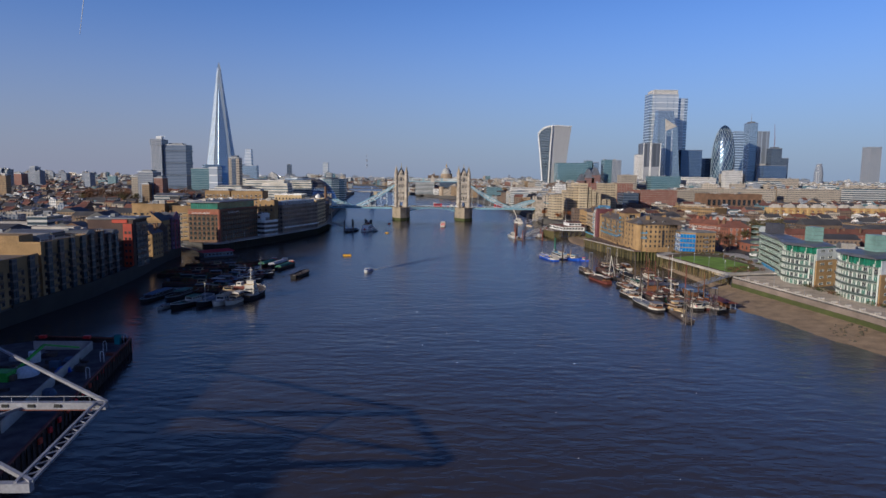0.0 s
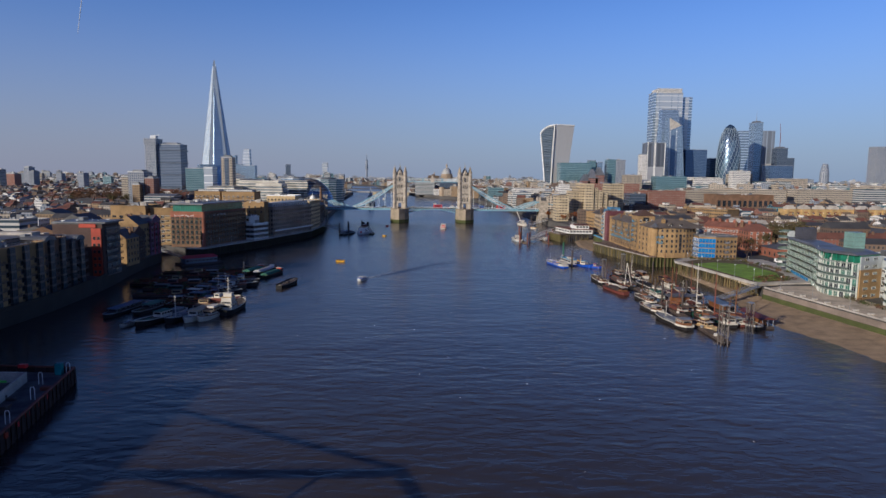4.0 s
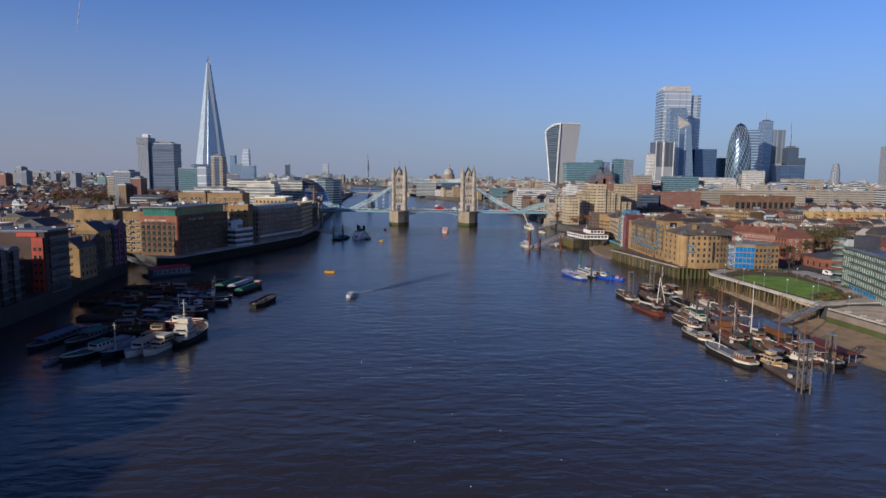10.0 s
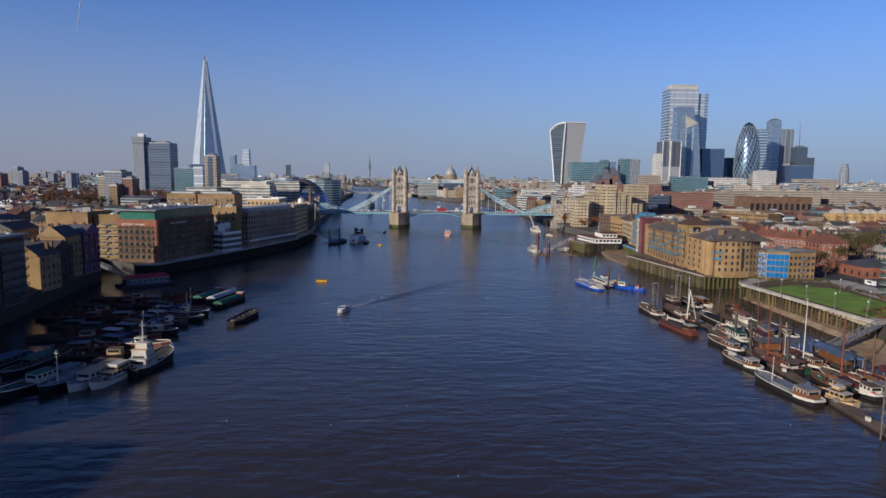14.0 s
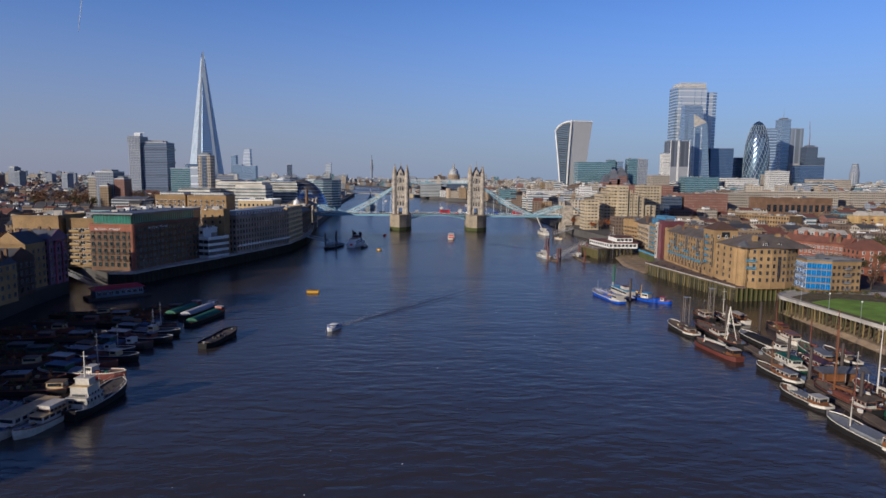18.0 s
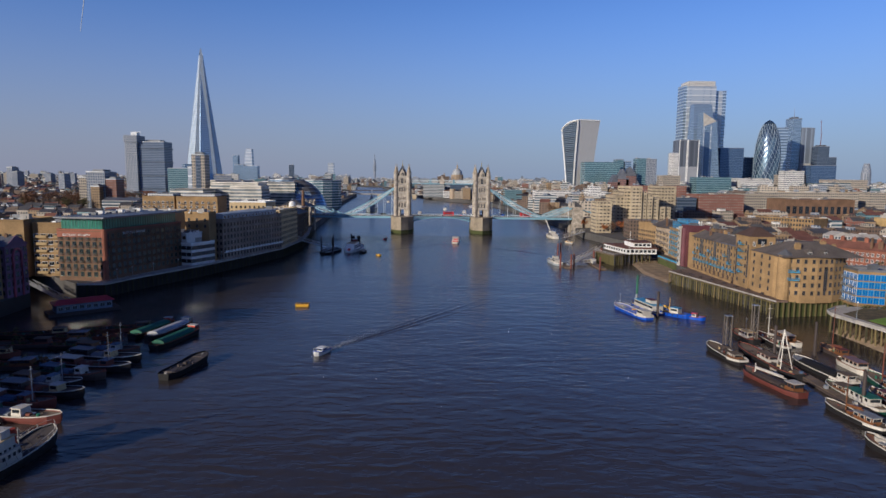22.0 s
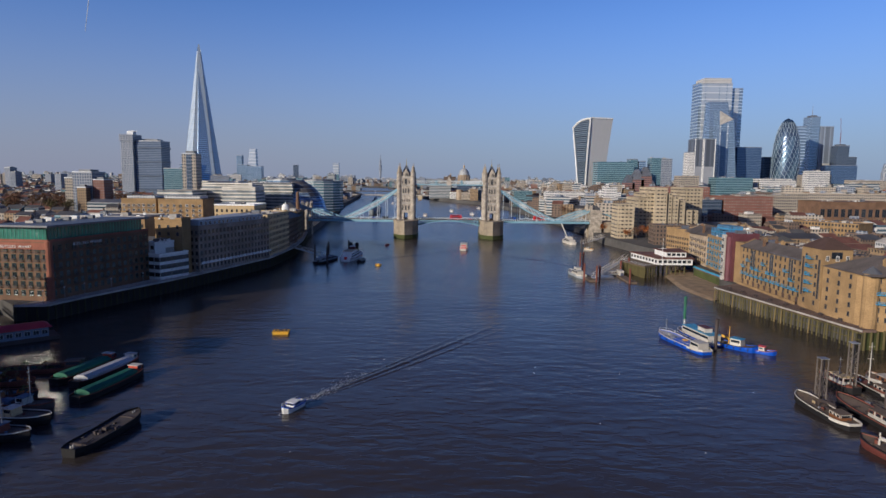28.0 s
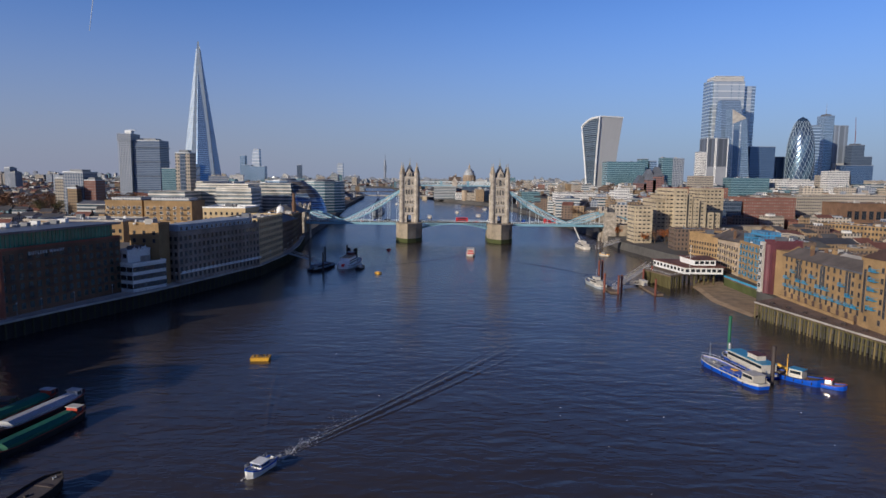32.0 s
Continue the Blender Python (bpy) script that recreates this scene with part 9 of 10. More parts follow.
for i in range(50):
    bm = BM()
    for w in range(36):
        c = Vector((hedge.uniform(-1.4, 1.4), hedge.uniform(-1, 1), hedge.uniform(.1, 1.2)))
        vv = [bm.verts.new(c + Vector((hedge.uniform(-.4, .4), hedge.uniform(-.4, .4), hedge.uniform(-.4, .4)))) for _ in range(4)]
        for f in ((0, 1, 2), (0, 2, 3), (0, 3, 1), (1, 3, 2)):
            bm.faces.new([vv[z] for z in f])
    if i < 14:
        x, y = 163 + i * 1.9, -406.5 + hedge.uniform(-3, 1)
    elif i < 34:
        x, y = 158 + (i % 7) * 3.2 + hedge.uniform(-1, 1), -490 + (i - 14) // 7 * 5 + (i % 7) * 1.4
    else:
        x, y = 186 + hedge.uniform(-1.5, 2.5), -412 - (i - 34) * 3.2
    solid("garden_shrub", bm, (SHRUB, OLIVE, RUSSET)[i % 3], "low mixed garden shrub beside the lawn", "shrub", m=pose(x, y, 7.0), group="garden shrubs")


for i in range(26):
    f = i / 25
    bm = BM()
    for w in range(34):
        c = Vector((hedge.uniform(-1.3, 1.3), hedge.uniform(-1.6, 1.6), hedge.uniform(.1, 1.5)))
        vv = [bm.verts.new(c + Vector((hedge.uniform(-.4, .4), hedge.uniform(-.4, .4), hedge.uniform(-.4, .4)))) for _ in range(4)]
        for g in ((0, 1, 2), (0, 2, 3), (0, 3, 1), (1, 3, 2)):
            bm.faces.new([vv[z] for z in g])
    solid("garden_shrub", bm, (SHRUB, OLIVE, RUSSET, SHRUB)[i % 4], "low mixed garden shrub before the glass flats", "shrub", m=pose(173 + hedge.uniform(-1, 1.5) + 4 * f, -528 - 82 * f, 6.34), group="garden shrubs")


def lamp_post(x, y, z, h=6):
    t = thing("lamp_post", pose(x, y, z), "slim grey riverside lamp post", "lamp post", "lamp posts")
    bm = BM()
    cyl(bm, 0, 0, 0, h, .09, 6, .06)
    cyl(bm, 0, 0, 0, .8, .14, 6)
    part("pole", bm, STEEL, t)
    bm = BM()
    cyl(bm, 0, 0, h, h + .5, .18, 8, .28)
    part("lantern", bm, WHITE, t)


for x, y in ((147, -426), (148.5, -442), (150, -458), (151.5, -474), (153, -490), (156, -508), (158.5, -528), (161, -548), (163.5, -568), (176, -440), (168, -470)):
    lamp_post(x, y, 6.3 if y < -497 else 7.0)

# flood wall, promenade and foreshore
wl = thing("flood_wall", pose(0, 0, 0), "river wall with white parapet and a band of green weed", "river wall")
LINE = [(151.2, -503), (161.2, -589), (165.8, -700), (177.5, -1600)]
for (xa, ya), (xb, yb) in zip(LINE, LINE[1:]):
    bm = BM()
    beam(bm, (xa + .2, ya, 6.75), (xb + .2, yb, 6.75), .4, .7)
    part("parapet", bm, PALE_CONC, wl, "white painted parapet")
    bm = BM()
    beam(bm, (xa - .05, ya, 3.9), (xb - .05, yb, 3.9), .5, 4.0)
    part("stone_face", bm, mat("river_wall_stone", (0.2, 0.16, 0.13), .9, bump=.4), wl)
    bm = BM()
    beam(bm, (xa - .35, ya, 1.8), (xb - .35, yb, 1.8), .8, 3.6)
    part("weed_band", bm, ALGAE, wl, "green weed band")
bm = BM()
prism(bm, [(152, -503), (162, -589), (166.5, -700), (174, -700), (176, -585), (180, -520), (196, -497), (165, -496)], 6.2, 6.35)
solid("pavement", bm, mat("pale_promenade_paving", (0.50, 0.42, 0.32), 0.9, vary=0.3, bump=0.2), "paved riverside promenade before the flats", "promenade", "structure")
for i in range(12):
    f = i / 11
    x, y = 156 + 9 * f, -508 - 80 * f
    bm = BM()
    box(bm, -1, 1, -.6, .6, 0, .7)
    box(bm, -.9, .9, -.5, .5, .7, .75)
    b = solid("planter", bm, PALE_CONC, "square concrete planter on the promenade", "planter", m=pose(x, y, 6.34, 0, 0, 8), group="promenade planters")
NXF, NYF = 14, 60
verts, faces = [], []
fr = random.Random(9)
for j in range(NYF + 1):
    y = -497 - 203 * j / NYF
    xw = 152 + (161.5 - 152) * min(1, (-500 - y) / 89) + max(0, (-589 - y)) * .04
    xe = np.interp(-y, [497, 520, 537, 552, 578, 600, 612, 640, 700], [141, 133, 129, 129, 136, 137.5, 141.5, 146, 153])
    for i in range(NXF + 1):
        f = i / NXF
        x = xe - 4 + (xw - xe + 4) * f
        z = -.22 + 1.9 * f ** 1.15 + .16 * min(1, f * 3) * noise.noise(Vector((x * .25, y * .25, 0))) + .05 * noise.noise(Vector((x * 1.1, y * 1.1, 3)))
        verts.append((x, y, z))
for j in range(NYF):
    for i in range(NXF):
        a = j * (NXF + 1) + i
        faces.append((a, a + 1, a + NXF + 2, a + NXF + 1))
me = bpy.data.meshes.new("foreshore")
me.from_pydata(verts, [], faces)
me.polygons.foreach_set("use_smooth", [True] * len(faces))
me.materials.append(MUD)
tagged(new("foreshore", me), "brown shingle and mud foreshore at low tide", "foreshore", "", "structure")
for nm, pts, z0, z1 in (("mud under the garden deck", [(146, -500), (166, -500), (166, -400), (158, -400), (147, -416)], -1, 1.1), ("mud beside the public house", [(124.5, -308), (137.5, -300), (138.5, -279), (143.4, -270.5), (144, -232), (153, -205), (141, -212), (128, -236), (121.5, -277)][::-1], -1, .7)):
    bm = BM()
    prism(bm, [(x - 3 if x < 150 else x, y) for x, y in pts], z0, .0 - .1, 0)
    prism(bm, [(x - 3 if x < 150 else x, y) for x, y in pts], -.1, z1, 0, pts)
    solid("foreshore", bm, MUD, "brown " + nm, "foreshore", "structure")
for i in range(40):
    bm = BM()
    s = fr.uniform(.3, .9)
    prism(bm, ring(s, 6, turn=fr.random()), -.3, s * .22, 0, ring(s * .6, 6, turn=fr.random()))
    x = fr.uniform(143, 158)
    solid("foreshore_stone", bm, mat("weedy_stone", (.085, .07, .045), .95), "dark weedy stone on the foreshore", "stone", m=pose(x, -600 + (x - 143) * 1.0 + fr.uniform(-8, 8), max(0.1, (x - 141) * .12)), group="foreshore stones")

# timber wharf
tw = thing("timber_wharf", pose(0, 0, 0), "riverside walk on weedy timber piles", "wharf")
A, B = Vector((122.4, -310, 0)), Vector((136.2, -392, 0))
bm = BM()
prism(bm, [(122, -309.7), (136, -392.6), (141, -392.4), (138.8, -366), (138.4, -352), (139.4, -298.5), (137, -300)], 6.2, 7.0)
part("walk_deck", bm, PAVING, tw, "brown paved riverside walk")
bm = BM()
beam(bm, (122.1, -309.9, 6.75), (136.1, -392.6, 6.75), .45, .55)
part("edge_beam", bm, PALE_CONC, tw)
# near-black colour stands in for the shade beneath the walk
bm = BM()
beam(bm, (131.6, -308, 2), (141.2, -391, 2), .5, 8)
part("back_wall", bm, mat("shade_dark_timber", (.02, .02, .012), .8), tw, "back wall coloured near black for the shade under the walk")
for i in range(46):
    p = A.lerp(B, i / 45)
    part("timber_post", SLIM[TW.randrange(4)], None, tw, at=pose(p.x + .3 + TW.uniform(-.2, .2), p.y + TW.uniform(-.3, .3), 0, TW.uniform(-2, 2), TW.uniform(-2, 2), 0))
    if i % 2 == 0:
        part("timber_post", SLIM[2], None, tw, at=pose(p.x + 3.2, p.y, 0))
for z, off in ((5.7, -.15), (3.4, .3)):
    bm = BM()
    beam(bm, (122.5 + off, -310, z), (136.3 + off, -392, z), .28, .35)
    part("waling", bm, TIMBER, tw)
bm = BM()
beam(bm, (137.6, -299, 7.6), (136.9, -350, 7.6), .35, 1.2)
part("garden_wall", bm, YELLOW_BRICK, tw, "low brick wall behind the walk")
for i in range(14):
    part("timber_post", PILE_ME, None, tw, at=pose(137 + 2.5 * i, -392.6 + .4 * i, 0))
bm = BM()
beam(bm, (137, -391.5, 2.6), (172, -386.4, 2.6), .8, 7)
part("dock_wall", bm, ALGAE, tw, "green weedy dock wall")
for i in range(26):
    bm = BM()
    p = A.lerp(B, i / 25)
    cyl(bm, p.x, p.y, 7, 8.1, .05, 5)
    if i < 25:
        q = A.lerp(B, (i + 1) / 25)
        beam(bm, (p.x, p.y, 8.1), (q.x, q.y, 8.1), .07)
        beam(bm, (p.x, p.y, 7.6), (q.x, q.y, 7.6), .05)
    part("railing", bm, DARK_STEEL, tw)
for i in range(9):
    bm = BM()
    p = A.lerp(B, (i + .5) / 9)
    box(bm, -.9, .9, -.3, .3, .4, .5)
    box(bm, -.9, .9, .25, .32, .5, 1)
    for q in (-.7, .7):
        box(bm, q - .05, q + .05, -.25, .25, 0, .4)
    solid("bench", bm, DARK_STEEL, "dark metal bench on the riverside walk", "bench", m=pose(p.x + 3.5, p.y, 7.0, 0, 0, -78), group="benches on the walk")
bw = thing("blue_terrace", pose(0, 0, 0), "riverside terrace edged with blue railings on weedy piles", "terrace")
bm = BM()
prism(bm, [(142.4, -271), (146.3, -271), (148.5, -236), (148.5, -232.5), (143, -232.5)], 4.6, 5.2)
part("deck", bm, PAVING, bw)
bm = BM()
for a, b in (((142.5, -271), (143.1, -232.5)), ((146, -271), (142.5, -271)), ((143.1, -232.5), (148.4, -232.5))):
    beam(bm, (*a, 5.7), (*b, 5.7), .3, 1.0)
part("railing", bm, BLUE_PAINT, bw)
bm = BM()
for a, b in (((142.9, -271), (143.5, -232.7)), ((146, -270.8), (143.2, -270.8))):
    beam(bm, (*a, 1), (*b, 1), .6, 7)
part("weedy_face", bm, ALGAE, bw)

# public house on stilts
pub = thing("public_house", pose(0, 0, 0), "white riverside public house on stilts with a red-brown roof", "pub")
FOOT = [(120.5, -236), (141, -236), (147, -206), (114.5, -204)]
bm = BM()
prism(bm, FOOT, 6.9, 10.5)
pw_ = part("wall", bm, WHITE, pub)
bm = BM()
prism(bm, [(119.8, -236.8), (141.8, -236.8), (148, -205), (113.6, -203)], 10.5, 10.9)
part("roof", bm, RED_TILE, pub, "red-brown roof terrace")
bm = BM()
prism(bm, [(127, -231), (139, -231), (141, -214), (126, -214)], 10.9, 13.9)
up = part("upper_storey", bm, WHITE, pub)
bm = BM()
prism(bm, [(126.4, -231.7), (139.6, -231.7), (141.6, -213.4), (125.4, -213.4)], 13.9, 14.3)
part("upper_roof", bm, RED_TILE, up)
for i in range(7):
    part("window", window_mesh(1.8, 1.5, HULL_BLACK, GLASS_DARK, False), None, pub, at=pose(122.2 + i * 2.8, -236.03, 8.0))
for i in range(4):
    part("window", window_mesh(1.8, 1.4, HULL_BLACK, GLASS_DARK, False), None, pub, at=pose(128.8 + i * 2.8, -231.03, 11.7))
for i in range(9):
    f = (i + .5) / 9
    part("window", window_mesh(1.8, 1.5, HULL_BLACK, GLASS_DARK, False), None, pub, at=pose(114.5 + 6 * f, -204 - 32 * f, 8.0, 0, 0, -79.4))
bm = BM()
prism(bm, [(105.2, -217), (110.9, -242.8), (120.3, -236.3), (120.4, -235), (114, -203), (109, -204)], 6.0, 6.8)
part("deck", bm, DECK_WOOD, pub)
for i in range(23):
    part("stilt", PILE_ME, None, pub, at=pose(105.8 + 5.2 * i / 17, -217.5 - 25 * i / 17, 0) if i < 18 else pose(111 + 1.8 * (i - 18), -242.3 + 1.2 * (i - 18), 0))
for i in range(24):
    part("stilt", PILE_ME, None, pub, at=pose(112 + (i % 6) * 5.2, -232 + (i // 6) * 7, 0))
bm = BM()
for a, b in (((105.2, -217), (110.9, -242.8)), ((110.9, -242.8), (120.3, -236.3))):
    beam(bm, (*a, 7.9), (*b, 7.9), .1)
    beam(bm, (*a, 7.4), (*b, 7.4), .08)
part("railing", bm, WHITE, pub)
fp = thing("flag_pole", pose(122.5, -238, 6.8), "tall white flag pole on the pub deck", "flag pole")
bm = BM()
cyl(bm, 0, 0, 0, 16, .14, 8, .07)
beam(bm, (-2.4, 0, 10), (2.4, 0, 10), .12)
part("pole", bm, WHITE, fp)

# ---- south quay edge ----
# south quay posts get a darker timber in place of the shade there
pm = BM()
cyl(pm, 0, 0, -3, 6.4, .36, 8)
SHADED_PILE = mesh_of("fender_post", pm, mat("dark_pile_timber", (.05, .045, .02), .95, bump=.4))
qe = thing("quay_walk", pose(0, 0, 0), "riverside walk on a pale edged quay with fender piles darkened for shade", "quay")
Q = [(-168, -364), (-156.5, -362.5), (-149.5, -340), (-134.5, -300), (-121.5, -255), (-111.5, -215), (-110.5, -160), (-115.5, -110), (-127.5, -40)]
for (xa, ya), (xb, yb) in zip(Q, Q[1:]):
    bm = BM()
    beam(bm, (xa + .6, ya - .3, 6.1), (xb + .6, yb - .3, 6.1), 1.2, .8)
    part("coping", bm, PALE_CONC, qe, "pale quay coping")
    L = math.hypot(xb - xa, yb - ya)
    n = max(2, int(L / 3))
    for i in range(n):
        f = i / n
        part("fender_post", SHADED_PILE, None, qe, at=pose(xa + (xb - xa) * f + .7, ya + (yb - ya) * f - .3, -.6))
    bm = BM()
    m_ = max(3, int(L / 2.5))
    for i in range(m_):
        f, g_ = i / m_, (i + 1) / m_
        p, q = (xa + (xb - xa) * f + .4, ya + (yb - ya) * f), (xa + (xb - xa) * g_ + .4, ya + (yb - ya) * g_)
        beam(bm, (*p, 6.4), (*p, 7.6), .08)
        beam(bm, (*p, 7.6), (*q, 7.6), .08)
        beam(bm, (*p, 7.0), (*q, 7.0), .05)
    part("railing", bm, STEEL, qe)
bm = BM()
prism(bm, [(-168, -363.8), (-156.6, -362.3), (-149.6, -340), (-134.6, -300), (-121.6, -255), (-111.7, -215), (-110.7, -160), (-115.7, -110), (-127.7, -40), (-135, -40), (-120, -112), (-115, -160), (-116, -214), (-129, -256), (-143, -300), (-160, -350)], 6.2, 6.3)
solid("pavement", bm, mat("pale_promenade_paving", (0.50, 0.42, 0.32), 0.9, vary=0.3, bump=0.2), "paved riverside walk below the warehouses", "promenade", "structure")
for i in range(16):
    f = i / 15
    k = f * (len(Q) - 3) + 1
    a, b = Q[int(k)], Q[min(int(k) + 1, len(Q) - 1)]
    fx = k - int(k)
    lamp_post(a[0] + (b[0] - a[0]) * fx - 1, a[1] + (b[1] - a[1]) * fx, 6.25, 5)
bm = BM()
for (xa, ya), (xb, yb) in zip(SOUTH[1:5], SOUTH[2:6]):
    beam(bm, (xa + .2, ya, 6.6), (xb + .2, yb, 6.6), .7, 1.2)
# dark facing over the wall, its colour carrying the south bank's shade
for (xa, ya), (xb, yb) in list(zip(SOUTH[:7], SOUTH[1:8])) + list(zip(SOUTH[11:20], SOUTH[12:21])):
    beam(bm, (xa + .25, ya, 1.6), (xb + .25, yb, 1.6), .5, 8.6)
solid("river_wall", bm, mat("shade_dark_wall", (.03, .026, .022), .85, bump=.4), "river wall along the south embankment, darkened for shade", "river wall", "structure")
for i, f in enumerate((.2, .5, .8)):
    x, y = -140 + 24 * f, -305 + 88 * f
    bm = BM()
    box(bm, -3, 3, -1.5, 1.5, 2.6, 2.9)
    for q in (-2.8, 2.8):
        for w in (-1.3, 1.3):
            cyl(bm, q, w, 0, 2.6, .06, 6)
    solid("terrace_canopy", bm, (TARP_GREEN, WHITE, TARP_GREEN)[i], "restaurant canopy on the riverside walk", "canopy", m=pose(x, y, 6.3, 0, 0, 72), group="restaurant canopies")

# ---- works at the south bank: cofferdam deck and steel frame ----
cd = thing("cofferdam", pose(0, 0, 0), "dark sheet-piled works cofferdam with cluttered deck", "cofferdam")
CO = [(-100.4, -619.8), (-131.5, -617.5), (-165, -640), (-165, -720), (-78, -722)]
bm = BM()
prism(bm, CO, -3, 2.6)
part("fill", bm, mat("works_deck", (.10, .092, .085), .95, vary=.5, scale=.8), cd)
n_s = 0
for a, b in ((CO[4], CO[0]), (CO[0], CO[1])):
    L = math.hypot(b[0] - a[0], b[1] - a[1])
    n = int(L / 1.3)
    dx, dy = (b[0] - a[0]) / n, (b[1] - a[1]) / n
    nx_, ny_ = dy / 1.3, -dx / 1.3
    for i in range(n):
        bm = BM()
        o = .25 if i % 2 else -.05
        x, y = a[0] + dx * i + nx_ * o, a[1] + dy * i + ny_ * o
        beam(bm, (x, y, .6), (x + dx, y + dy, .6), .22, 7.0)
        part("sheet_panel", bm, mat("dark_sheet_pile", (.028, .014, .012), .9, bump=.2), cd)
for z, m in ((4.15, RUST),):
    for a, b in ((CO[4], CO[0]), (CO[0], CO[1])):
        bm = BM()
        beam(bm, (*a, z), (*b, z), .6, .35)
        part("capping_beam", bm, m, cd)
for (x, y) in ((-128, -619.4), (-114, -619.8)):
    bm = BM()
    box(bm, x - 1, x + 1, y - .6, y + .6, 4.1, 5.0)
    part("winch", bm, BUS_RED, cd)
bm = BM()
box(bm, -126, -108.5, -627.6, -627, 2.6, 5.2)
beam(bm, (-108.7, -627, 3.9), (-94, -690, 3.9), .4, 2.6)
part("site_wall", bm, PALE_CONC, cd, "pale concrete site wall")
bm = BM()
prism(bm, ring(1.5, 12, -118, -640), 2.6, 5.6)
part("silo", bm, WHITE, cd)
bm = BM()
box(bm, -104.6, -103, -621.6, -620.2, 2.6, 5.6)
part("control_box", bm, mat("teal_cabinet", (.02, .22, .24), .5), cd, "teal control cabinet")
for k, (x, y) in enumerate(((-101.6, -620.6), (-103.8, -629), (-99, -640), (-95, -655))):
    bm = BM()
    sweep(bm, [(x - .5, y, 2.6), (x - .5, y, 5.2), (x - .3, y, 5.7), (x + .3, y, 5.7), (x + .5, y, 5.2), (x + .5, y, 2.6)], .14)
    part("ladder_hoop", bm, WHITE, cd)
for k in range(9):
    bm = BM()
    c_ = random.Random(300 + k)
    x, y = c_.uniform(-126, -112), c_.uniform(-664, -630)
    for q in range(4):
        beam(bm, (x, y + q * .35, 2.75), (x + c_.uniform(3, 6), y + q * .35 + c_.uniform(-1, 1), 2.8), .2)
    part("pipe_stack", bm, (STEEL, DARK_STEEL, DECK_WOOD)[k % 3], cd)
for k in range(4):
    bm = BM()
    c_ = random.Random(400 + k)
    x, y = -108 + k * 3.2, -640 - k * 9
    loft(bm, [(ring(2.2 - .3 * j, 9, x + c_.uniform(-.2, .2), y), 2.6 + .45 * j) for j in range(4)])
    part("tarpaulin_heap", bm, (TARP_BLUE, HULL_BLUE, DARK_STEEL)[k % 3], cd)
for i in range(26):
    c_ = random.Random(i)
    bm = BM()
    x, y = c_.uniform(-128, -97), c_.uniform(-690, -630)
    s = c_.uniform(.5, 2.0)
    box(bm, x - s, x + s * .6, y - s * .4, y + s * .4, 2.6, 2.6 + s * c_.uniform(.4, 1.2))
    part("site_material", bm, (DARK_STEEL, STEEL, RUST, DARK_STEEL, DECK_WOOD, TARP_BLUE, DARK_STEEL)[i % 7], cd)
for i in range(14):
    bm = BM()
    f = i / 13
    x, y = -99 + 17 * f, -623 - 72 * f
    box(bm, x - 1.3, x - .9, y - .5, y + .5, 2.6, 3.7)
    part("barrier", bm, (BUS_RED, ORANGE, BUS_RED)[i % 3], cd)
bm = BM()
beam(bm, (-116, -655, 2.6), (-112, -645, 9), .6)
beam(bm, (-112, -645, 9), (-107, -637, 6), .45)
box(bm, -118, -114, -658, -654, 2.6, 5)
part("excavator_arm", bm, mat("crane_green", (.1, .4, .05), .5), cd, "bright green machine arm")
bm = BM()
for q in (-1.5, 1.5):
    beam(bm, (-114 + q, -668, 2.6), (-114, -668, 10), .5)
    beam(bm, (-114 + q, -671, 2.6), (-114, -670, 10), .5)
part("blue_frame", bm, BLUE_PAINT, cd, "bright blue steel A-frame")
bm = BM()
for i in range(6):
    a, c = i * math.pi / 12, (i + 1) * math.pi / 12
    cyl(bm, -113, -652, 2.6 + 2.4 * math.sin(a), 2.6 + 2.4 * math.sin(c), 3.2 * math.cos(a), 12, 3.2 * math.cos(c))
part("white_cover", bm, WHITE, cd, "white domed cover")

fr_ = thing("steel_boom_frame", pose(0, 0, 0), "pale grey lattice steel boom frame reaching over the water", "steel frame")
N0, N1 = Vector((-58.4, -716.4, 19.2)), Vector((-52.4, -745.5, 20.4))
ST = mat("pale_boom_steel", (.30, .30, .33), .45, metal=.2)
bm = BM()
off = Vector((1.7, .3, 0))
for o in (Vector(), -off):
    beam(bm, N0 + o, N1 + o, .34)
n = 9
for i in range(n):
    p, q = N0.lerp(N1, i / n), N0.lerp(N1, (i + 1) / n)
    m = p.lerp(q, .5)
    beam(bm, p, m - off, .15)
    beam(bm, m - off, q, .15)
part("front_truss", bm, ST, fr_)
bm = BM()
beam(bm, N0 + Vector((0, 0, -.5)), Vector((-130, -717, 18.7)), .9, 1.2)
ub = part("upper_beam", bm, ST, fr_, "pale steel gangway beam with slots")
# solid black blocks on the beam stand in for shaded slots
for k in range(9):
    bm = BM()
    x = -66 - k * 3.4 - (k % 3) * .8
    box(bm, x - .55, x + .55, -717.12, -716.4, 18.55, 19.05)
    part("slot", bm, RUBBER, ub, "solid black block in place of a shaded slot")
bm = BM()
beam(bm, N0 + Vector((-2, -.75, -1.0)), Vector((-130, -717.6, 18.1)), .12, .14)
part("edge_pipe", bm, RUST, ub, "rusty red pipe along the beam")
bm = BM()
beam(bm, N0 + Vector((-1, .3, .9)), Vector((-130, -716.8, 20.2)), .08)
for k in range(16):
    beam(bm, (-61 - k * 4.2, -716.5, 19.3), (-61 - k * 4.2, -716.5, 20.1), .07)
part("hand_rail", bm, STEEL, ub)
bm = BM()
beam(bm, N0, Vector((-125, -650, 11.5)), .55)
part("upper_tube", bm, ST, fr_)
bm = BM()
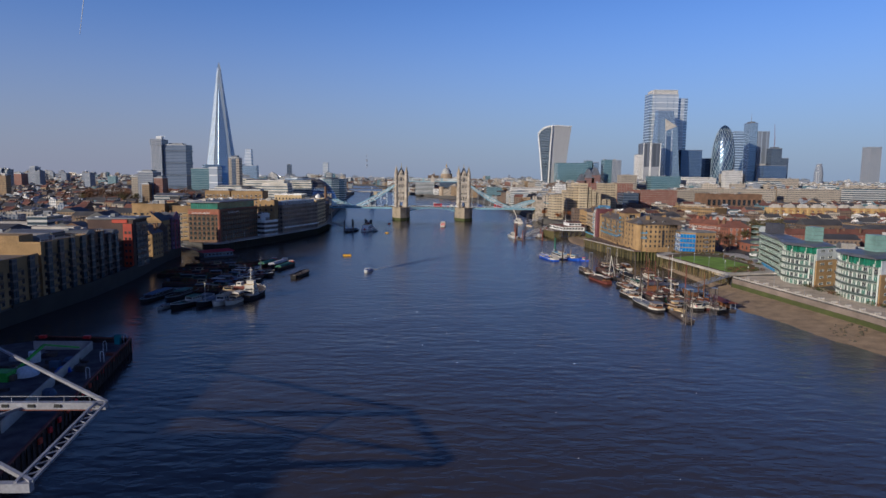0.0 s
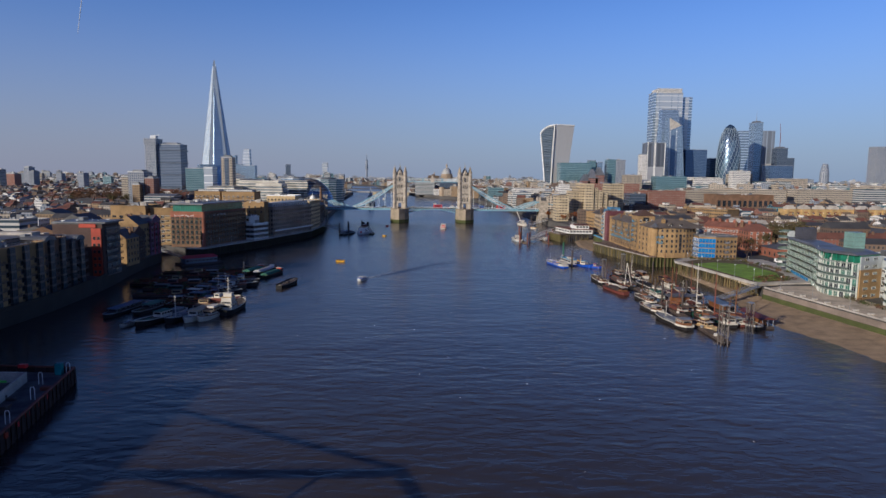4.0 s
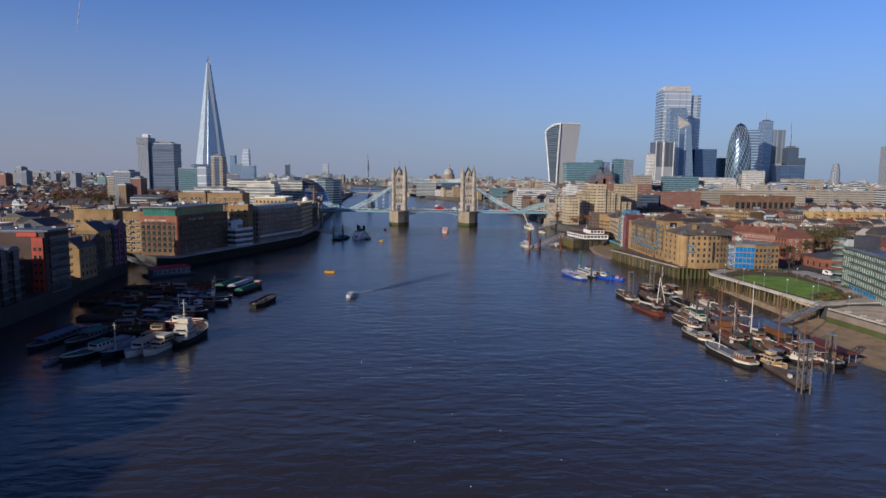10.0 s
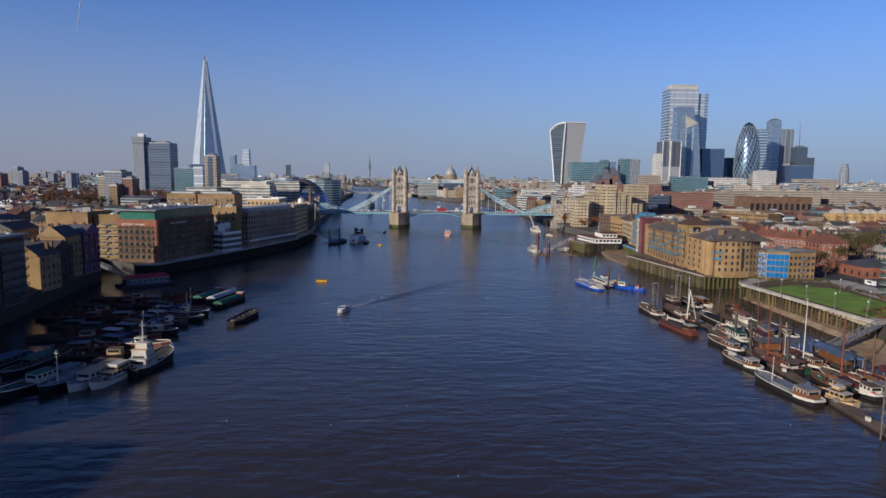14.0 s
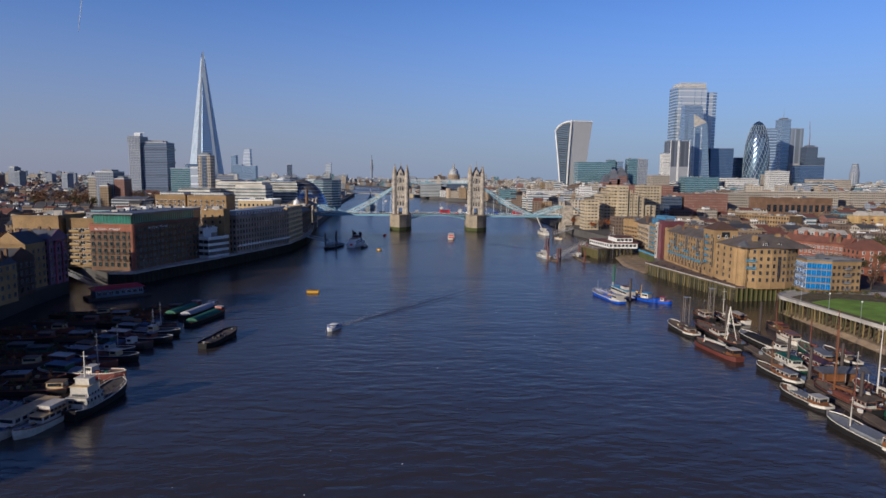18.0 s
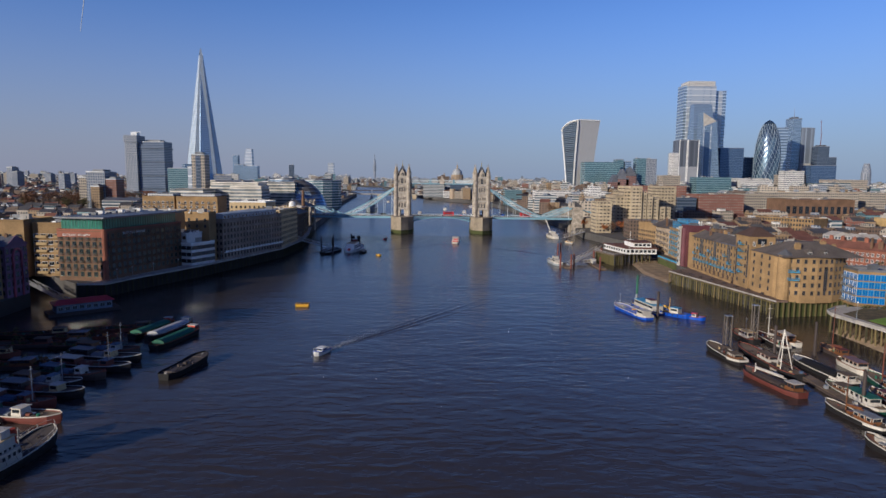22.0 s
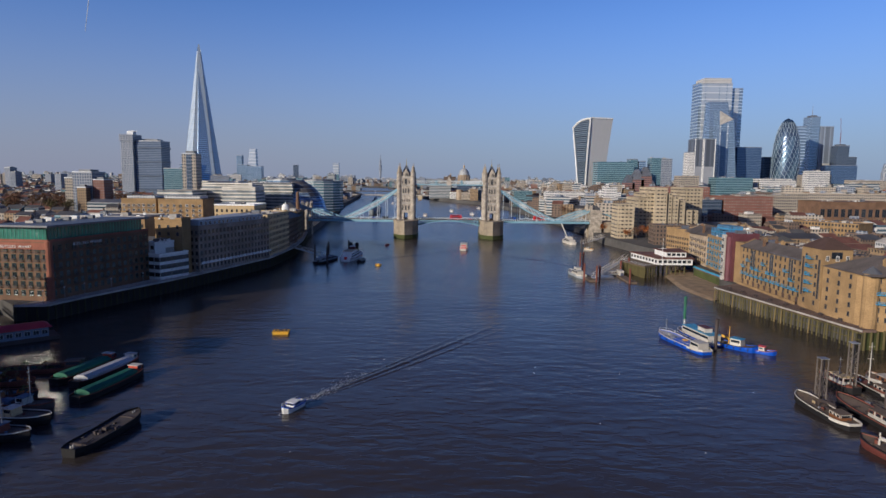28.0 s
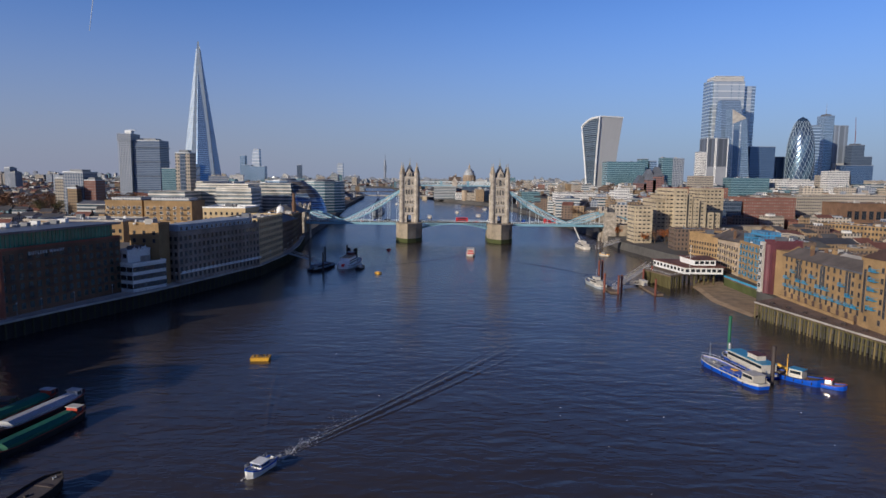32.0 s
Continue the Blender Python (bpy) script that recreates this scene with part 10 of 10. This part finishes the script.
beam(bm, N1 + Vector((0, 0, -.6)), Vector((-130, -746, 19.4)), .9, 1.1)
part("lower_beam", bm, ST, fr_)
bm = BM()
beam(bm, N1, Vector((-110, -700, 14)), .5)
beam(bm, Vector((-72, -717, 18.4)), Vector((-84, -741, 18)), .4)
part("tie_tube", bm, ST, fr_)
for x in (-118, -128):
    bm = BM()
    beam(bm, (x, -717, 2.6), (x, -717, 18.5), 1.2)
    beam(bm, (x, -746, -3), (x, -746, 19.2), 1.2)
    part("support_leg", bm, ST, fr_)

# unseen south bank blocks beside the cofferdam, sized to shade the river
for x0, x1, y0, y1, z in ((-205, -168, -800, -716, 40), (-215, -172, -703, -681, 41), (-230, -175, -660, -645, 14), (-215, -163, -900, -805, 50)):
    house("unseen_shadow_block", rect(x0, x1, y0, y1), z, F_GREY, "unseen grey block on the south bank, placed to shade the river", "works building", clutter=2)

# ---- traffic on the bridge and road ----
def vehicle(x, y, z, kind, m, turn=0):
    if kind == "bus":
        t = thing("double_decker_bus", pose(x, y, z, 0, 0, turn), "red double-decker bus on the bridge", "bus", "buses")
        L, W, H, n = 10.8, 2.5, 4.3, 2
    elif kind == "van":
        t = thing("van", pose(x, y, z, 0, 0, turn), "pale delivery van on the road", "van", "vans")
        L, W, H, n = 5.4, 2.0, 2.4, 1
    else:
        t = thing("car", pose(x, y, z, 0, 0, turn), "parked or driving car on the road", "car", "cars")
        L, W, H, n = 4.3, 1.8, 1.45, 1
    bm = BM()
    if kind == "car":
        box(bm, -L / 2, L / 2, -W / 2, W / 2, .3, .85)
        prism(bm, [(-L * .38, -W / 2 + .05), (L * .25, -W / 2 + .05), (L * .25, W / 2 - .05), (-L * .38, W / 2 - .05)], .85, H, 0, [(-L * .28, -W / 2 + .2), (L * .1, -W / 2 + .2), (L * .1, W / 2 - .2), (-L * .28, W / 2 - .2)])
    else:
        prism(bm, [(-L / 2, -W / 2), (L / 2, -W / 2), (L / 2, W / 2), (-L / 2, W / 2)], .3, H, 0, [(-L / 2, -W / 2 + .08), (L / 2 - .15, -W / 2 + .08), (L / 2 - .15, W / 2 - .08), (-L / 2, W / 2 - .08)])
    part("body", bm, m, t)
    for k in range(n):
        z0 = {"bus": (1.2, 2.9)[k] if kind == "bus" else 0, "van": 1.3, "car": .9}[kind]
        hh = {"bus": 1.0, "van": .8, "car": .42}[kind]
        bm = BM()
        for s in (-1, 1):
            box(bm, -L * .36, L * .36 if kind == "bus" else L * .12, s * (W / 2 + .005) - .02, s * (W / 2 + .005) + .02, z0, z0 + hh)
        part("window_band", bm, GLASS_DARK, t)
    for sx in (-.32, .32):
        for s in (-1, 1):
            bm = BM()
            o = [(math.cos(i * math.pi / 6) * .38, math.sin(i * math.pi / 6) * .38) for i in range(12)]
            v0 = [bm.verts.new((L * sx + a, s * (W / 2 - .18), .38 + b)) for a, b in o]
            v1 = [bm.verts.new((L * sx + a, s * (W / 2 + .03), .38 + b)) for a, b in o]
            bm.faces.new(v0), bm.faces.new(v1[::-1])
            for i in range(12):
                bm.faces.new((v0[i], v0[(i + 1) % 12], v1[(i + 1) % 12], v1[i]))
            part("wheel", bm, RUBBER, t)


vehicle(7, -3, 16.6, "bus", BUS_RED)
vehicle(86, -3, 16.35, "bus", BUS_RED)
vehicle(32.5, -4, 16.6, "van", WHITE)
CARS = (WHITE, DARK_STEEL, STEEL, BUS_RED, HULL_BLUE, HULL_BLACK)
for i, x in enumerate((-120, -110, -96, -84, -72, -60, -22, -14, -3, 20, 62, 74, 104, 116)):
    vehicle(x, -4 if i % 2 else 3.5, 16.35 if abs(x) > 50 else 16.6, "van" if i % 5 == 0 else "car", CARS[i % 6])
bm = BM()
prism(bm, [(200, -500), (212, -500), (215, -404), (205, -380), (197, -380), (203, -404), (203, -487)], 6.2, 6.32)
solid("road", bm, ASPHALT, "narrow asphalt road beside the garden", "road", "structure")
for i, (x, y) in enumerate(((201, -408), (205, -414), (206, -424), (207, -436), (207.5, -446), (206, -462), (207, -474))):
    vehicle(x + (3 if x > 195 else 0), y, 6.34 if x > 195 else 7.12, "van" if i % 3 == 1 else "car", CARS[(i * 5 + 1) % 6], 92)

# ---- wakes and foam on the river ----
FOAM = mat("wake_foam", (0.55, 0.55, 0.55), 0.7, vary=0.3)
WATER = bpy.data.materials["river_water"]


def ripple_ridge(name, pts, width, height, label):
    """A low travelling wave: a soft ridge of water along a line of places."""
    bm = BM()
    rows = []
    n = len(pts)
    for i, (x, y) in enumerate(pts):
        a, b = pts[max(i - 1, 0)], pts[min(i + 1, n - 1)]
        d = Vector((b[0] - a[0], b[1] - a[1], 0)).normalized()
        s = Vector((-d.y, d.x, 0))
        fade = math.sin(math.pi * (i + .5) / n) ** .6
        w = width * (.7 + .5 * i / n)
        rows.append([bm.verts.new(Vector((x, y, 0)) + s * (w * (j / 6 - .5)) + Vector((0, 0, -.04 + height * fade * (.5 - .5 * math.cos(2 * math.pi * j / 6))))) for j in range(7)])
    for a, b in zip(rows, rows[1:]):
        for j in range(6):
            bm.faces.new((a[j], b[j], b[j + 1], a[j + 1])).smooth = True
    solid(name, bm, WATER, label, "wake", "stuff")


def bend(p0, p1, p2, n=40):
    return [((1 - t) ** 2 * p0[0] + 2 * t * (1 - t) * p1[0] + t * t * p2[0], (1 - t) ** 2 * p0[1] + 2 * t * (1 - t) * p1[1] + t * t * p2[1]) for t in (i / n for i in range(n + 1))]


for off, hgt, wid in ((0, .30, 3.2), (2.6, .2, 2.6), (-2.2, .16, 2.4)):
    ripple_ridge("wake_wave", bend((-39 + off * .4, -445), (-17 + off, -415 - off * .6), (22 + off * 2, -352 - off), 50), wid, hgt, "long low bow wave trailing the motor launch")
for off, hgt in ((0, .16), (2.4, .1)):
    ripple_ridge("wake_wave", bend((-42, -444), (-50 + off, -415), (-62 + off * 2, -350), 40), 2.4, hgt, "low bow wave trailing the motor launch")
ripple_ridge("wake_wave", bend((9, -112), (-20, -145), (-60, -185), 40), 3.6, .3, "long low wave behind the sightseeing boat")
ripple_ridge("wake_wave", bend((14, -112), (50, -150), (92, -215), 40), 3.6, .3, "long low wave behind the sightseeing boat")
ripple_ridge("wake_wave", bend((-51, -88), (-78, -70), (-60, -30), 30), 3.0, .3, "curling wave behind the red launch")
wr = random.Random(21)
bm = BM()
for i in range(900):
    f = wr.random() ** 1.7
    bx, by = -39 + 13 * f + wr.gauss(0, .45 + 1.9 * f), -446.5 + 26 * f + wr.gauss(0, .5 + 1.4 * f)
    s = wr.uniform(.06, .24) * (1.2 - f * .6)
    z = .05 + wr.random() * .12
    v = [bm.verts.new((bx + wr.uniform(-s, s), by + wr.uniform(-s, s) * 1.4, z + wr.uniform(-.03, .06))) for _ in range(4)]
    bm.faces.new(v[:3]), bm.faces.new((v[1], v[3], v[2]))
for i in range(160):
    sgn = wr.choice((-1, 1))
    f = wr.random()
    bx, by = -42.6 + 3.6 * f + sgn * (.5 + 1.6 * f) * .9, -455.2 + 8.5 * f + sgn * .5
    s = wr.uniform(.06, .2)
    v = [bm.verts.new((bx + wr.uniform(-s, s), by + wr.uniform(-s, s), .06 + wr.uniform(0, .35) * (1 - f))) for _ in range(3)]
    bm.faces.new(v)
solid("wake_foam", bm, FOAM, "white churned foam behind the motor launch", "foam", "stuff")
# gulls' litter of bright specks floating on the water
bm = BM()
for i in range(45):
    x, y, s = wr.uniform(-60, 90), wr.uniform(-720, -300), wr.uniform(.07, .15)
    prism(bm, ring(s, 5, x, y), -.02, .07, 0, ring(s * .6, 5, x, y))
solid("floating_specks", bm, WHITE, "tiny white floating specks on the river", "flotsam", "stuff")
# vapour trail
bm = BM()
a, b = Vector((-2575, 4100, 1420)), Vector((-2632, 4100, 1085))
for i in range(12):
    p, q = a.lerp(b, i / 12), a.lerp(b, (i + 1) / 12)
    beam(bm, p, q, 3.0 + 2.0 * (1 - i / 12))
solid("vapour_trail", bm, mat("vapour", (0.42, 0.46, 0.54), 1.0, vary=.1), "thin white vapour trail in the sky", "vapour trail", "backdrop")
